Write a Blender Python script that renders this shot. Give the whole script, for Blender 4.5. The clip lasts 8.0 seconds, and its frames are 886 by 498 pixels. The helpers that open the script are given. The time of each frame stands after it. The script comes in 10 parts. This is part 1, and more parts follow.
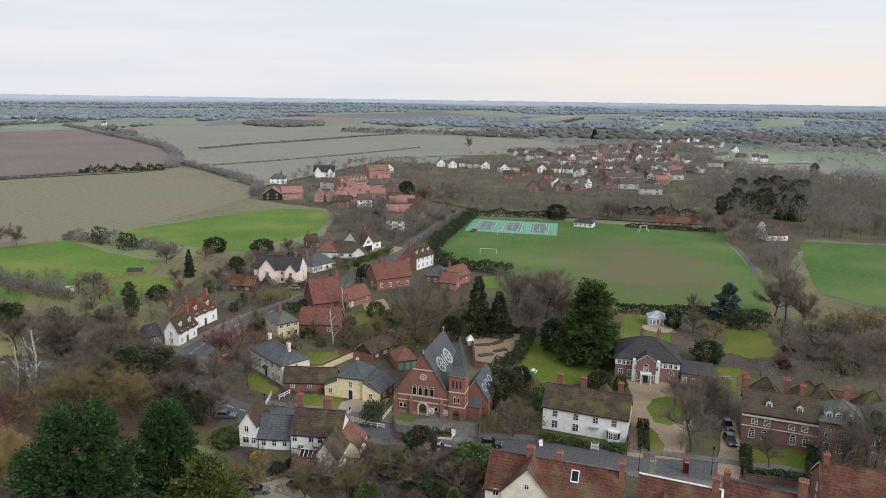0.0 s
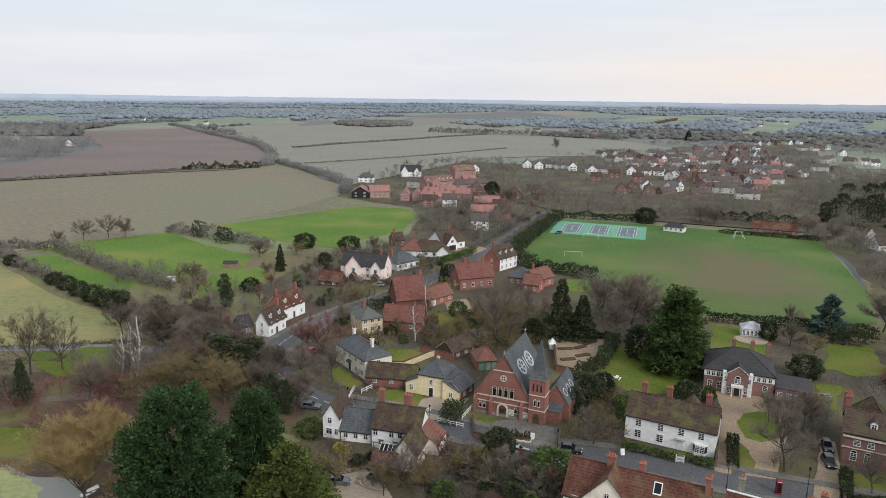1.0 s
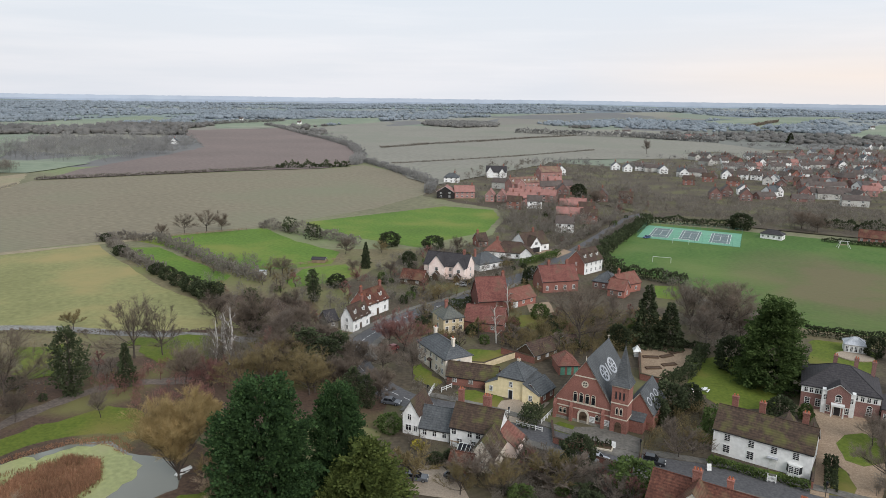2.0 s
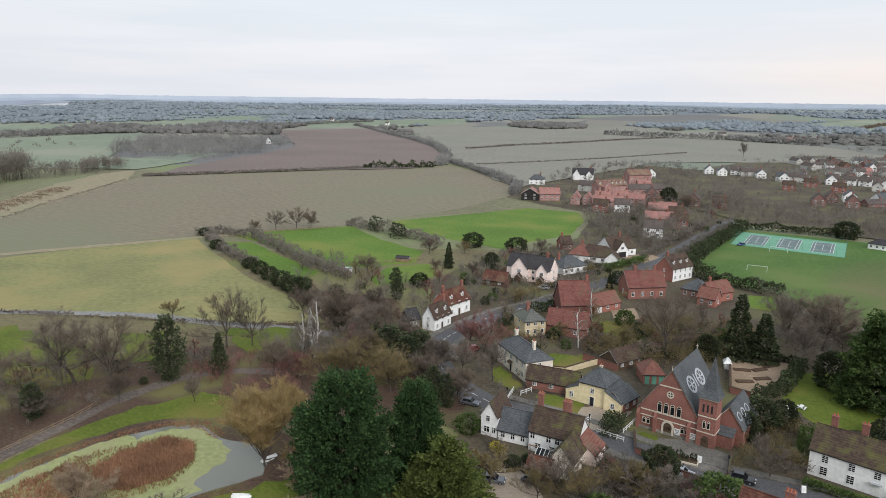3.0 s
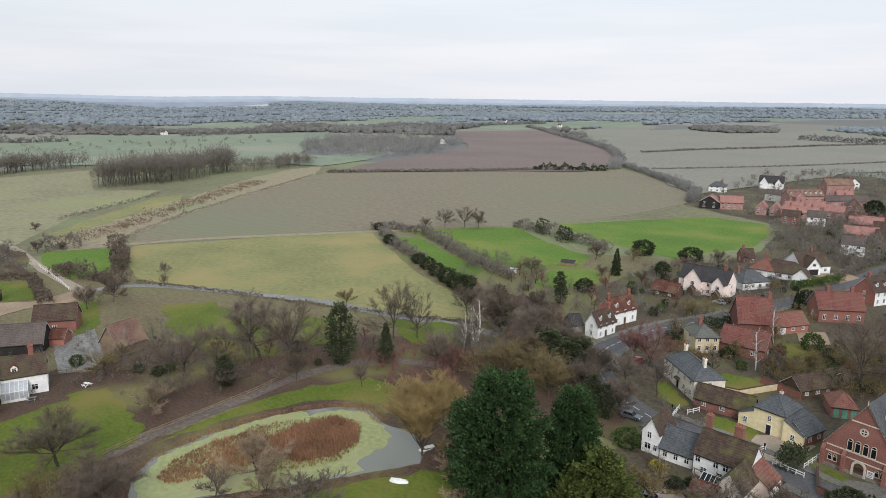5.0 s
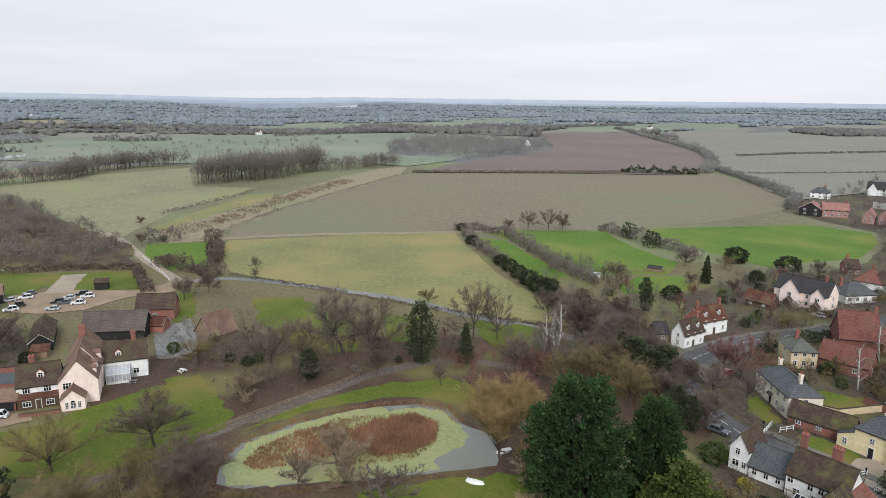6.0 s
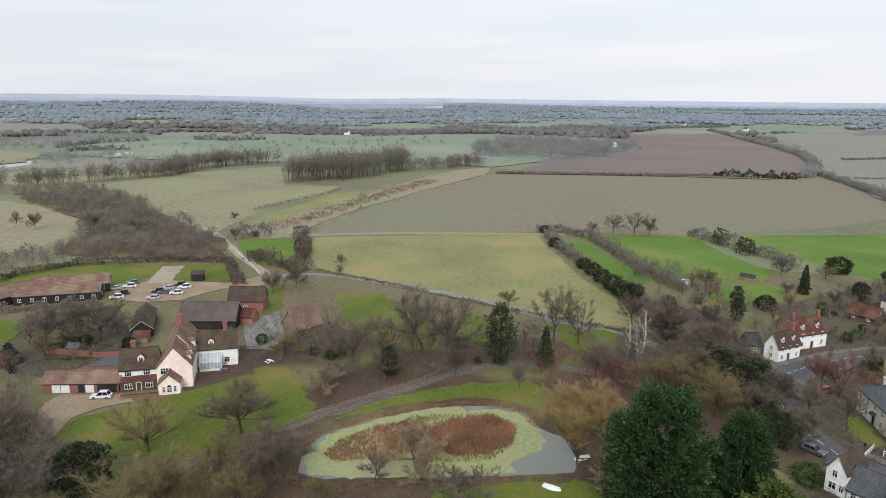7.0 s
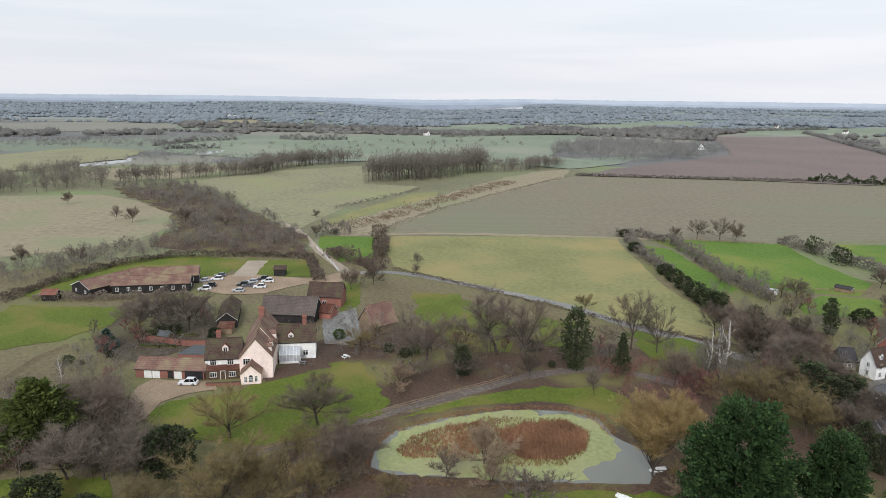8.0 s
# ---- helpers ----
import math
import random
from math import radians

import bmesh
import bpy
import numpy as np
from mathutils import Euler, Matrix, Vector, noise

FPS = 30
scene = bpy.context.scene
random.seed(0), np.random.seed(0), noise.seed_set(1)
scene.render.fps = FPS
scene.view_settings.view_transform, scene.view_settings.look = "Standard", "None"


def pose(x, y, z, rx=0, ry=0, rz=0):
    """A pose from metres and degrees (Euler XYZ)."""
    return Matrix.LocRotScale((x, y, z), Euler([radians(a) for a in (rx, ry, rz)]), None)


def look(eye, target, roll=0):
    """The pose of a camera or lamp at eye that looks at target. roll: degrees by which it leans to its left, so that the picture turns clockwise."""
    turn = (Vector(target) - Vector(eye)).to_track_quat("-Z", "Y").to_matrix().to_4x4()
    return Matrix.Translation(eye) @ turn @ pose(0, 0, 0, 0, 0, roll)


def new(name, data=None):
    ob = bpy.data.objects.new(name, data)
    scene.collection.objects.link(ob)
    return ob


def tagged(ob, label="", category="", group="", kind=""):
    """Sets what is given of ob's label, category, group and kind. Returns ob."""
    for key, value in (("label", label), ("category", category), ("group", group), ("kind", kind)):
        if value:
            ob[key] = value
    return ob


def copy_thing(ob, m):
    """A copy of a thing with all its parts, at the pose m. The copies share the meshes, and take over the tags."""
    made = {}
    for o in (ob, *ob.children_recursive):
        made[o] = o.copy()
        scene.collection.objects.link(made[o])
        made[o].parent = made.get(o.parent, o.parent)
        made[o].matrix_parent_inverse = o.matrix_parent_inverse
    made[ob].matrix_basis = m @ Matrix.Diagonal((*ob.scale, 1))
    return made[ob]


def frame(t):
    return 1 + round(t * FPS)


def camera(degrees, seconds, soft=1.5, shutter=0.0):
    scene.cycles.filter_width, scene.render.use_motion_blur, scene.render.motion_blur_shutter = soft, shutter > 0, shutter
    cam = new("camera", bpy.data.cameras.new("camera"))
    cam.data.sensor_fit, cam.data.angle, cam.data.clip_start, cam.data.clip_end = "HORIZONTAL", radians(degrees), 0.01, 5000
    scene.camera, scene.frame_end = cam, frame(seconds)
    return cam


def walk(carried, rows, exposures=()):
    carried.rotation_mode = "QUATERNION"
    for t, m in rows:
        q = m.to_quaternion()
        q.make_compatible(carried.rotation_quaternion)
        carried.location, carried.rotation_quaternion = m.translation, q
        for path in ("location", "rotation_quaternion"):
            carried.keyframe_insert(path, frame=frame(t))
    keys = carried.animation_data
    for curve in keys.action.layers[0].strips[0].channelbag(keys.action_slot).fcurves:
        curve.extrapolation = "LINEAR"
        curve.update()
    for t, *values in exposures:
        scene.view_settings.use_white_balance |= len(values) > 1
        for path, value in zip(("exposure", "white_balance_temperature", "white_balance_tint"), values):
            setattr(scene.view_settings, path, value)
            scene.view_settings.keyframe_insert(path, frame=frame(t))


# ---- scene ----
import itertools

cam = camera(66.15, 8.0, soft=0.8)
EYE = Vector((0, 0, 66))
# seconds, then the yaw, pitch and lean of a camera that hovers in one place and turns to its left
TURNS = [
    (0, 0.004, -12.325, 0.796),
    (0.5, 3.613, -12.359, 0.824),
    (1, 7.205, -12.388, 0.773),
    (1.5, 10.789, -12.409, 0.780),
    (3, 21.523, -12.417, 0.730),
    (3.5, 25.072, -12.432, 0.771),
    (4, 28.634, -12.435, 0.751),
    (4.5, 32.178, -12.451, 0.746),
    (6, 42.805, -12.451, 0.725),
    (6.5, 46.321, -12.464, 0.686),
    (7, 49.851, -12.467, 0.674),
    (7.5, 53.362, -12.470, 0.680),
    (8, 56.409, -12.469, 0.697),
]


def heading(yaw, pitch):
    a, b = radians(yaw), radians(pitch)
    return Vector((-math.sin(a) * math.cos(b), math.cos(a) * math.cos(b), math.sin(b)))


walk(cam, [(t, look(EYE, EYE + 10 * heading(yaw, pitch), lean)) for t, yaw, pitch, lean in TURNS],
     exposures=[(0.0, 0.09, 6260, 14), (2.0, 0.12, 6260, 14), (4.5, 0.17, 6260, 14), (8.0, 0.2, 6260, 14)])

# ---- world and sun ----
SUN_AZ, SUN_EL = -135.0, 34.0  # degrees: behind and to the right of the first view, through thin cloud
world = bpy.data.worlds.new("overcast_sky")
scene.world = world
world.use_nodes = True
wt = world.node_tree
wt.nodes.clear()


def wnode(kind, **values):
    n = wt.nodes.new(kind)
    for k, v in values.items():
        n.inputs[k].default_value = v
    return n


def wramp(stops, source):
    r = wt.nodes.new("ShaderNodeValToRGB")
    while len(r.color_ramp.elements) < len(stops):
        r.color_ramp.elements.new(0.5)
    for e, (p, c) in zip(r.color_ramp.elements, stops):
        e.position, e.color = p, (*c, 1)
    wt.links.new(source, r.inputs[0])
    return r.outputs[0]


def wmix(a, b, fac, blend="MIX"):
    m = wt.nodes.new("ShaderNodeMixRGB")
    m.blend_type = blend
    for value, slot in ((fac, 0), (a, 1), (b, 2)):
        if isinstance(value, (int, float)):
            m.inputs[slot].default_value = value
        elif isinstance(value, tuple):
            m.inputs[slot].default_value = (*value, 1)
        else:
            wt.links.new(value, m.inputs[slot])
    return m.outputs[0]


sky = wt.nodes.new("ShaderNodeTexSky")
sky.sky_type, sky.sun_disc = "NISHITA", False
sky.sun_elevation, sky.sun_rotation = radians(SUN_EL), radians(-SUN_AZ)
sky.dust_density, sky.air_density = 3.0, 1.0
coord = wt.nodes.new("ShaderNodeTexCoord")
split = wt.nodes.new("ShaderNodeSeparateXYZ")
wt.links.new(coord.outputs["Generated"], split.inputs[0])
# the cloud sheet: pale at the horizon, a little bluer above
sheet = wramp([(0.0, (0.80, 0.815, 0.82)), (0.05, (0.82, 0.828, 0.825)), (0.22, (0.765, 0.826, 0.838)), (1.0, (0.82, 0.92, 0.98))], split.outputs["Z"])
# thin streaks of cloud lying nearly level
stretch = wnode("ShaderNodeMapping", Scale=(1.2, 1.2, 16.0))
wt.links.new(coord.outputs["Generated"], stretch.inputs["Vector"])
streak = wnode("ShaderNodeTexNoise", Scale=2.2, Detail=5.0, Roughness=0.55)
wt.links.new(stretch.outputs[0], streak.inputs["Vector"])
veil = wramp([(0.40, (0.93, 0.945, 0.95)), (0.62, (1.0, 0.995, 0.985))], streak.outputs["Fac"])
clouds = wmix(sheet, veil, 1.0, "MULTIPLY")
# the warm gap in the cloud low over the far village
glow_dir = heading(-32.0, 2.0)
toward = wt.nodes.new("ShaderNodeVectorMath")
toward.operation = "DOT_PRODUCT"
toward.inputs[1].default_value = glow_dir
wt.links.new(coord.outputs["Generated"], toward.inputs[0])
side = wramp([(0.80, (0, 0, 0)), (0.98, (0.75, 0.75, 0.75))], toward.outputs["Value"])
low = wramp([(0.0, (0.55, 0.55, 0.55)), (0.035, (1, 1, 1)), (0.075, (0.35, 0.35, 0.35)), (0.12, (0, 0, 0))], split.outputs["Z"])
warm = wmix(side, low, 1.0, "MULTIPLY")
clouds = wmix(clouds, (0.97, 0.83, 0.68), warm)
# a greyer bank of cloud away to the left
away = wt.nodes.new("ShaderNodeVectorMath")
away.operation = "DOT_PRODUCT"
away.inputs[1].default_value = heading(92.0, 8.0)
wt.links.new(coord.outputs["Generated"], away.inputs[0])
clouds = wmix(clouds, wramp([(0.45, (1, 1, 1)), (0.95, (0.92, 0.93, 0.935))], away.outputs["Value"]), 1.0, "MULTIPLY")
dim = wmix(sky.outputs[0], (0.1, 0.1, 0.1), 1.0, "MULTIPLY")
mixed = wmix(dim, clouds, 0.93)
back = wnode("ShaderNodeBackground", Strength=1.02)
wt.links.new(mixed, back.inputs["Color"])
wout = wt.nodes.new("ShaderNodeOutputWorld")
wt.links.new(back.outputs[0], wout.inputs["Surface"])

sun = new("sun", bpy.data.lights.new("sun", "SUN"))
sun.data.energy, sun.data.angle, sun.data.color = 2.0, radians(28), (1.0, 0.97, 0.93)
sun.matrix_world = look((0, 0, 300), Vector((0, 0, 300)) - heading(SUN_AZ, SUN_EL))


# ---- materials ----
def mat(name, dark, light, fine=3.0, coarse=0.15, rough=0.9, bump=0.25, metal=0.0, shift=0.25, rnd=0.0, third=None, bands=None, isle=0.0, thin=0.0):
    """A surface with grain (fine), large blotches (coarse), relief, and some change from one copy to the next (rnd)."""
    m = bpy.data.materials.new(name)
    m.use_nodes = True
    nt = m.node_tree
    b = nt.nodes["Principled BSDF"]
    b.inputs["Roughness"].default_value, b.inputs["Metallic"].default_value = rough, metal
    b.inputs["Specular IOR Level"].default_value = 0.25 if rough > 0.6 else 0.5
    tc = nt.nodes.new("ShaderNodeTexCoord")

    def noise_at(scale, detail):
        n = nt.nodes.new("ShaderNodeTexNoise")
        n.inputs["Scale"].default_value, n.inputs["Detail"].default_value = scale, detail
        nt.links.new(tc.outputs["Object"], n.inputs["Vector"])
        return n.outputs["Fac"]

    def spread(source, lo, hi):
        r = nt.nodes.new("ShaderNodeMapRange")
        r.inputs[1].default_value, r.inputs[2].default_value = lo, hi
        nt.links.new(source, r.inputs[0])
        return r.outputs[0]

    def mix(a, c, fac, blend="MIX"):
        x = nt.nodes.new("ShaderNodeMixRGB")
        x.blend_type = blend
        for value, slot in ((fac, 0), (a, 1), (c, 2)):
            if isinstance(value, (int, float)):
                x.inputs[slot].default_value = value
            elif isinstance(value, tuple):
                x.inputs[slot].default_value = (*value, 1)
            else:
                nt.links.new(value, x.inputs[slot])
        return x.outputs[0]

    grain = noise_at(fine, 6)
    colour = mix(dark, light, spread(grain, 0.3, 0.7))
    blot = noise_at(coarse, 4)
    if third:
        colour = mix(colour, third, spread(blot, 0.48, 0.66))
    f = 1 - shift
    colour = mix(colour, mix((f, f, f), (1 + shift, 1 + shift, 1 + shift), spread(blot, 0.3, 0.7)), 1.0, "MULTIPLY")
    if bands:
        # rows or stripes: how many to the metre, along which axis, how strong
        per, axis, depth = bands
        mp = nt.nodes.new("ShaderNodeMapping")
        mp.inputs["Rotation"].default_value = axis
        nt.links.new(tc.outputs["Object"], mp.inputs["Vector"])
        w = nt.nodes.new("ShaderNodeTexWave")
        w.bands_direction = "X"
        w.inputs["Scale"].default_value, w.inputs["Distortion"].default_value = per * 0.314, 0.6
        w.inputs["Detail"].default_value, w.inputs["Detail Scale"].default_value = 2.0, 0.4
        nt.links.new(mp.outputs[0], w.inputs["Vector"])
        d = 1 - depth
        colour = mix(colour, mix((d, d, d), (1 + depth * 0.5,) * 3, w.outputs["Fac"]), 1.0, "MULTIPLY")
    for amount, make in ((rnd, "ShaderNodeObjectInfo"), (isle, "ShaderNodeNewGeometry")):
        if amount:
            info = nt.nodes.new(make)
            value = info.outputs["Random"] if make.endswith("Info") else info.outputs["Random Per Island"]
            colour = mix(colour, mix((1 - amount,) * 3, (1 + amount, 1 + amount * 0.9, 1 + amount * 0.8), value), 1.0, "MULTIPLY")
    nt.links.new(colour, b.inputs["Base Color"])
    if bump:
        bm = nt.nodes.new("ShaderNodeBump")
        bm.inputs["Strength"].default_value, bm.inputs["Distance"].default_value = bump, 0.3 / fine
        nt.links.new(grain, bm.inputs["Height"])
        nt.links.new(bm.outputs[0], b.inputs["Normal"])
    if thin:
        # leaves and twigs pass part of the light through
        b.inputs["Specular IOR Level"].default_value = 0.1
        leaf = nt.nodes.new("ShaderNodeBsdfTranslucent")
        nt.links.new(colour, leaf.inputs["Color"])
        both = nt.nodes.new("ShaderNodeMixShader")
        both.inputs[0].default_value = thin
        nt.links.new(b.outputs[0], both.inputs[1])
        nt.links.new(leaf.outputs[0], both.inputs[2])
        nt.links.new(both.outputs[0], nt.nodes["Material Output"].inputs["Surface"])
    return m


def rgb(r, g, b):
    """Linear colour from 8-bit values."""
    return tuple(((v / 255) / 12.92 if v < 10 else ((v / 255 + 0.055) / 1.055) ** 2.4) for v in (r, g, b))


QUARTER = radians(90)
MAT = {
    "ground": mat("rough_ground", rgb(96, 88, 64), rgb(122, 112, 84), 0.8, 0.03, third=rgb(98, 100, 60)),
    "grass": mat("lawn_grass", rgb(76, 90, 28), rgb(100, 110, 38), 1.2, 0.06, shift=0.18, third=rgb(106, 98, 50)),
    "bright_grass": mat("pasture_grass", rgb(76, 102, 34), rgb(98, 124, 46), 0.7, 0.025, shift=0.18, third=rgb(108, 114, 52)),
    "pitch": mat("playing_field_grass", rgb(64, 92, 38), rgb(82, 108, 48), 0.6, 0.02, shift=0.14, third=rgb(90, 104, 54)),
    # the next six field colours hold a little added blue for distance haze
    "pale_grass": mat("tired_pasture", rgb(116, 116, 74), rgb(136, 134, 88), 0.5, 0.03, shift=0.16, third=rgb(136, 124, 82)),
    "meadow": mat("pale_meadow", rgb(120, 117, 90), rgb(146, 140, 110), 0.3, 0.02, shift=0.16, third=rgb(126, 126, 90)),
    "tan": mat("dry_grass_field", rgb(130, 118, 96), rgb(152, 140, 114), 0.3, 0.018, shift=0.16, third=rgb(122, 122, 92)),
    "olive": mat("drilled_field_soil", rgb(114, 105, 87), rgb(132, 123, 102), 0.3, 0.008, shift=0.11, bands=(0.25, (0, 0, 0.5), 0.06), third=rgb(114, 112, 90)),
    "plum": mat("bare_ploughed_soil", rgb(108, 95, 89), rgb(124, 110, 103), 0.3, 0.008, shift=0.10, bands=(0.2, (0, 0, 1.2), 0.06)),
    "beige": mat("winter_corn_soil", rgb(122, 118, 106), rgb(138, 134, 122), 0.2, 0.006, shift=0.1, bands=(0.12, (0, 0, 2.2), 0.05), third=rgb(118, 118, 104)),
    # far meadow and farmland: greyed in the colour, in place of distance haze
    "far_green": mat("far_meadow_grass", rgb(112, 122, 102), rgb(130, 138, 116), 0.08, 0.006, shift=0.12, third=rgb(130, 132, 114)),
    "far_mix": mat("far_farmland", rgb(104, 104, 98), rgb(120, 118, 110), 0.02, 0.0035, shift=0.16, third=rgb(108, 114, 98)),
    "village_floor": mat("trodden_garden_soil", rgb(68, 60, 50), rgb(96, 86, 70), 1.0, 0.05, third=rgb(88, 86, 56)),
    "mid_ground": mat("rough_meadow", rgb(104, 102, 78), rgb(126, 122, 94), 0.3, 0.012, third=rgb(106, 116, 78)),
    # farthest land, blued in the colour as haze would do
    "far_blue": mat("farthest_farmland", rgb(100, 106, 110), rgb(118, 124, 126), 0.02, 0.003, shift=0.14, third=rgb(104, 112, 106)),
    "litter": mat("leaf_litter", rgb(70, 56, 46), rgb(96, 77, 63), 1.5, 0.06, shift=0.25, third=rgb(96, 92, 56)),
    "reddish_litter": mat("red_leaf_litter", rgb(84, 56, 44), rgb(112, 76, 58), 1.5, 0.1),
    "asphalt": mat("worn_asphalt", rgb(72, 71, 72), rgb(94, 92, 92), 2.0, 0.08, rough=0.65, bump=0.1, shift=0.14),
    "paving": mat("pale_paving", rgb(92, 88, 82), rgb(116, 112, 104), 2.0, 0.3, rough=0.8),
    "gravel": mat("buff_gravel", rgb(140, 126, 110), rgb(168, 154, 136), 4.0, 0.12, shift=0.12),
    "red_gravel": mat("pinkish_gravel", rgb(130, 110, 90), rgb(158, 138, 115), 3.0, 0.12, shift=0.16),
    "mud": mat("wet_track", rgb(102, 98, 92), rgb(140, 138, 134), 1.2, 0.12, rough=0.65, shift=0.2),
    # the ridges' blue-grey is distance haze put into their colour
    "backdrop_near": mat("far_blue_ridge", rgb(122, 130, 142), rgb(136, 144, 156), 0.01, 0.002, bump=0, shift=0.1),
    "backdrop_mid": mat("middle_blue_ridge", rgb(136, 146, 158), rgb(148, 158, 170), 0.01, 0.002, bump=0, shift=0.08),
    # twigs paled towards blue: distance haze put into the colour
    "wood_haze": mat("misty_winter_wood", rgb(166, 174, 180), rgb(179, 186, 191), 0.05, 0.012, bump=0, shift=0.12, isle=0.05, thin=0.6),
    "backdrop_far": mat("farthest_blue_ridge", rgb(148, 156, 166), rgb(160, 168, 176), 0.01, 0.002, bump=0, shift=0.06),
    "line": mat("road_paint", rgb(190, 190, 186), rgb(222, 222, 216), 6.0, 0.8),
    "court": mat("green_court_surface", rgb(98, 146, 120), rgb(112, 160, 132), 1.0, 0.05, rough=0.8, shift=0.08),
    "court_dark": mat("grey_court_surface", rgb(92, 104, 104), rgb(108, 120, 118), 1.0, 0.08, rough=0.8, shift=0.08),
    "white": mat("white_paint", rgb(206, 206, 200), rgb(228, 228, 224), 2.0, 0.4, rough=0.6, bump=0.05, shift=0.06),
    "render_white": mat("white_render", rgb(216, 215, 210), rgb(238, 237, 233), 1.2, 0.25, bump=0.15, shift=0.09),
    "render_grey": mat("pale_grey_render", rgb(168, 166, 158), rgb(196, 194, 186), 1.2, 0.25, bump=0.15, shift=0.1),
    "render_pink": mat("pale_pink_render", rgb(228, 208, 196), rgb(244, 226, 216), 1.2, 0.25, bump=0.12, shift=0.07),
    "render_cream": mat("cream_render", rgb(212, 202, 184), rgb(230, 220, 204), 1.2, 0.3, bump=0.12, shift=0.08),
    "render_yellow": mat("yellow_render", rgb(214, 198, 156), rgb(230, 214, 174), 1.2, 0.3, bump=0.12, shift=0.06),
    "render_buff": mat("buff_render", rgb(186, 170, 136), rgb(206, 190, 158), 1.2, 0.3, bump=0.12, shift=0.1),
    "brick": mat("red_brick", rgb(120, 80, 70), rgb(148, 104, 92), 5.0, 0.3, bump=0.35, shift=0.15, bands=(7.0, (0, QUARTER, 0), 0.10)),
    "brick_dark": mat("plum_brick", rgb(114, 84, 78), rgb(144, 110, 102), 5.0, 0.3, bump=0.35, shift=0.15, bands=(7.0, (0, QUARTER, 0), 0.10)),
    "brick_orange": mat("orange_brick", rgb(136, 88, 76), rgb(164, 112, 98), 5.0, 0.3, bump=0.35, shift=0.15, bands=(7.0, (0, QUARTER, 0), 0.10)),
    "brick_pink": mat("new_pinkish_brick", rgb(148, 110, 103), rgb(172, 133, 124), 5.0, 0.3, bump=0.35, shift=0.15, bands=(7.0, (0, QUARTER, 0), 0.10)),
    "tile_salmon": mat("new_salmon_tile", rgb(136, 98, 90), rgb(162, 120, 111), 2.5, 0.4, bump=0.5, shift=0.18, bands=(3.0, (0, QUARTER, 0), 0.14)),
    "stone": mat("pale_stone_dressing", rgb(182, 172, 154), rgb(206, 196, 178), 4.0, 0.5, shift=0.12),
    "flint": mat("grey_stone_wall", rgb(112, 108, 98), rgb(146, 140, 128), 4.0, 0.4, shift=0.18),
    "tile_red": mat("red_clay_tile", rgb(76, 49, 41), rgb(114, 74, 60), 2.5, 0.3, bump=0.5, shift=0.34, third=rgb(92, 76, 58), bands=(3.0, (0, QUARTER, 0), 0.16)),
    "tile_orange": mat("orange_clay_tile", rgb(108, 70, 60), rgb(138, 94, 82), 2.5, 0.4, bump=0.5, shift=0.2, third=rgb(104, 84, 70), bands=(3.0, (0, QUARTER, 0), 0.14)),
    "tile_rust": mat("rust_red_hung_tile", rgb(100, 62, 56), rgb(132, 86, 77), 2.5, 0.3, bump=0.5, shift=0.24, third=rgb(96, 74, 62), bands=(3.0, (0, QUARTER, 0), 0.16)),
    "tile_grey": mat("grey_brown_tile", rgb(78, 70, 66), rgb(102, 92, 86), 2.5, 0.3, bump=0.5, shift=0.2, bands=(3.0, (0, QUARTER, 0), 0.14)),
    "tile_pink": mat("faded_clay_tile", rgb(104, 80, 70), rgb(136, 106, 94), 2.5, 0.3, bump=0.5, shift=0.24, third=rgb(120, 106, 84), bands=(3.0, (0, QUARTER, 0), 0.16)),
    "tile_brown": mat("weathered_brown_tile", rgb(64, 52, 46), rgb(92, 74, 64), 2.5, 0.35, bump=0.5, shift=0.22, third=rgb(76, 72, 52), bands=(3.0, (0, QUARTER, 0), 0.16)),
    "tile_moss": mat("mossy_brown_tile", rgb(60, 50, 43), rgb(88, 72, 60), 2.0, 0.4, bump=0.5, shift=0.2, third=rgb(84, 82, 48), bands=(3.0, (0, QUARTER, 0), 0.16)),
    "slate": mat("grey_slate", rgb(68, 70, 72), rgb(94, 96, 96), 2.5, 0.35, rough=0.65, bump=0.35, shift=0.15, bands=(3.0, (0, QUARTER, 0), 0.14)),
    "slate_green": mat("mossy_slate", rgb(80, 82, 78), rgb(108, 108, 100), 2.5, 0.35, rough=0.7, bump=0.35, shift=0.18, third=rgb(98, 98, 78), bands=(3.0, (0, QUARTER, 0), 0.14)),
    "slate_dark": mat("dark_slate", rgb(48, 46, 48), rgb(70, 66, 66), 2.5, 0.35, rough=0.7, bump=0.35, shift=0.15, bands=(3.0, (0, QUARTER, 0), 0.14)),
    "board_black": mat("tarred_boarding", rgb(38, 36, 36), rgb(58, 54, 52), 3.0, 0.5, bump=0.3, bands=(5.0, (0, QUARTER, 0), 0.3)),
    "timber": mat("weathered_timber", rgb(112, 96, 78), rgb(146, 126, 104), 6.0, 0.6, shift=0.2),
    "timber_dark": mat("dark_timber", rgb(70, 56, 44), rgb(98, 80, 64), 6.0, 0.6, shift=0.2),
    "bark": mat("tree_bark", rgb(58, 52, 47), rgb(92, 84, 76), 5.0, 0.6, bump=0.6, rnd=0.2),
    "bark_birch": mat("birch_bark", rgb(176, 172, 164), rgb(206, 202, 194), 5.0, 1.2, bump=0.3, third=rgb(96, 90, 84)),
    "twig": mat("bare_twigs", rgb(106, 95, 85), rgb(136, 124, 111), 0.8, 0.2, bump=0, rnd=0.2, isle=0.14, thin=0.5),
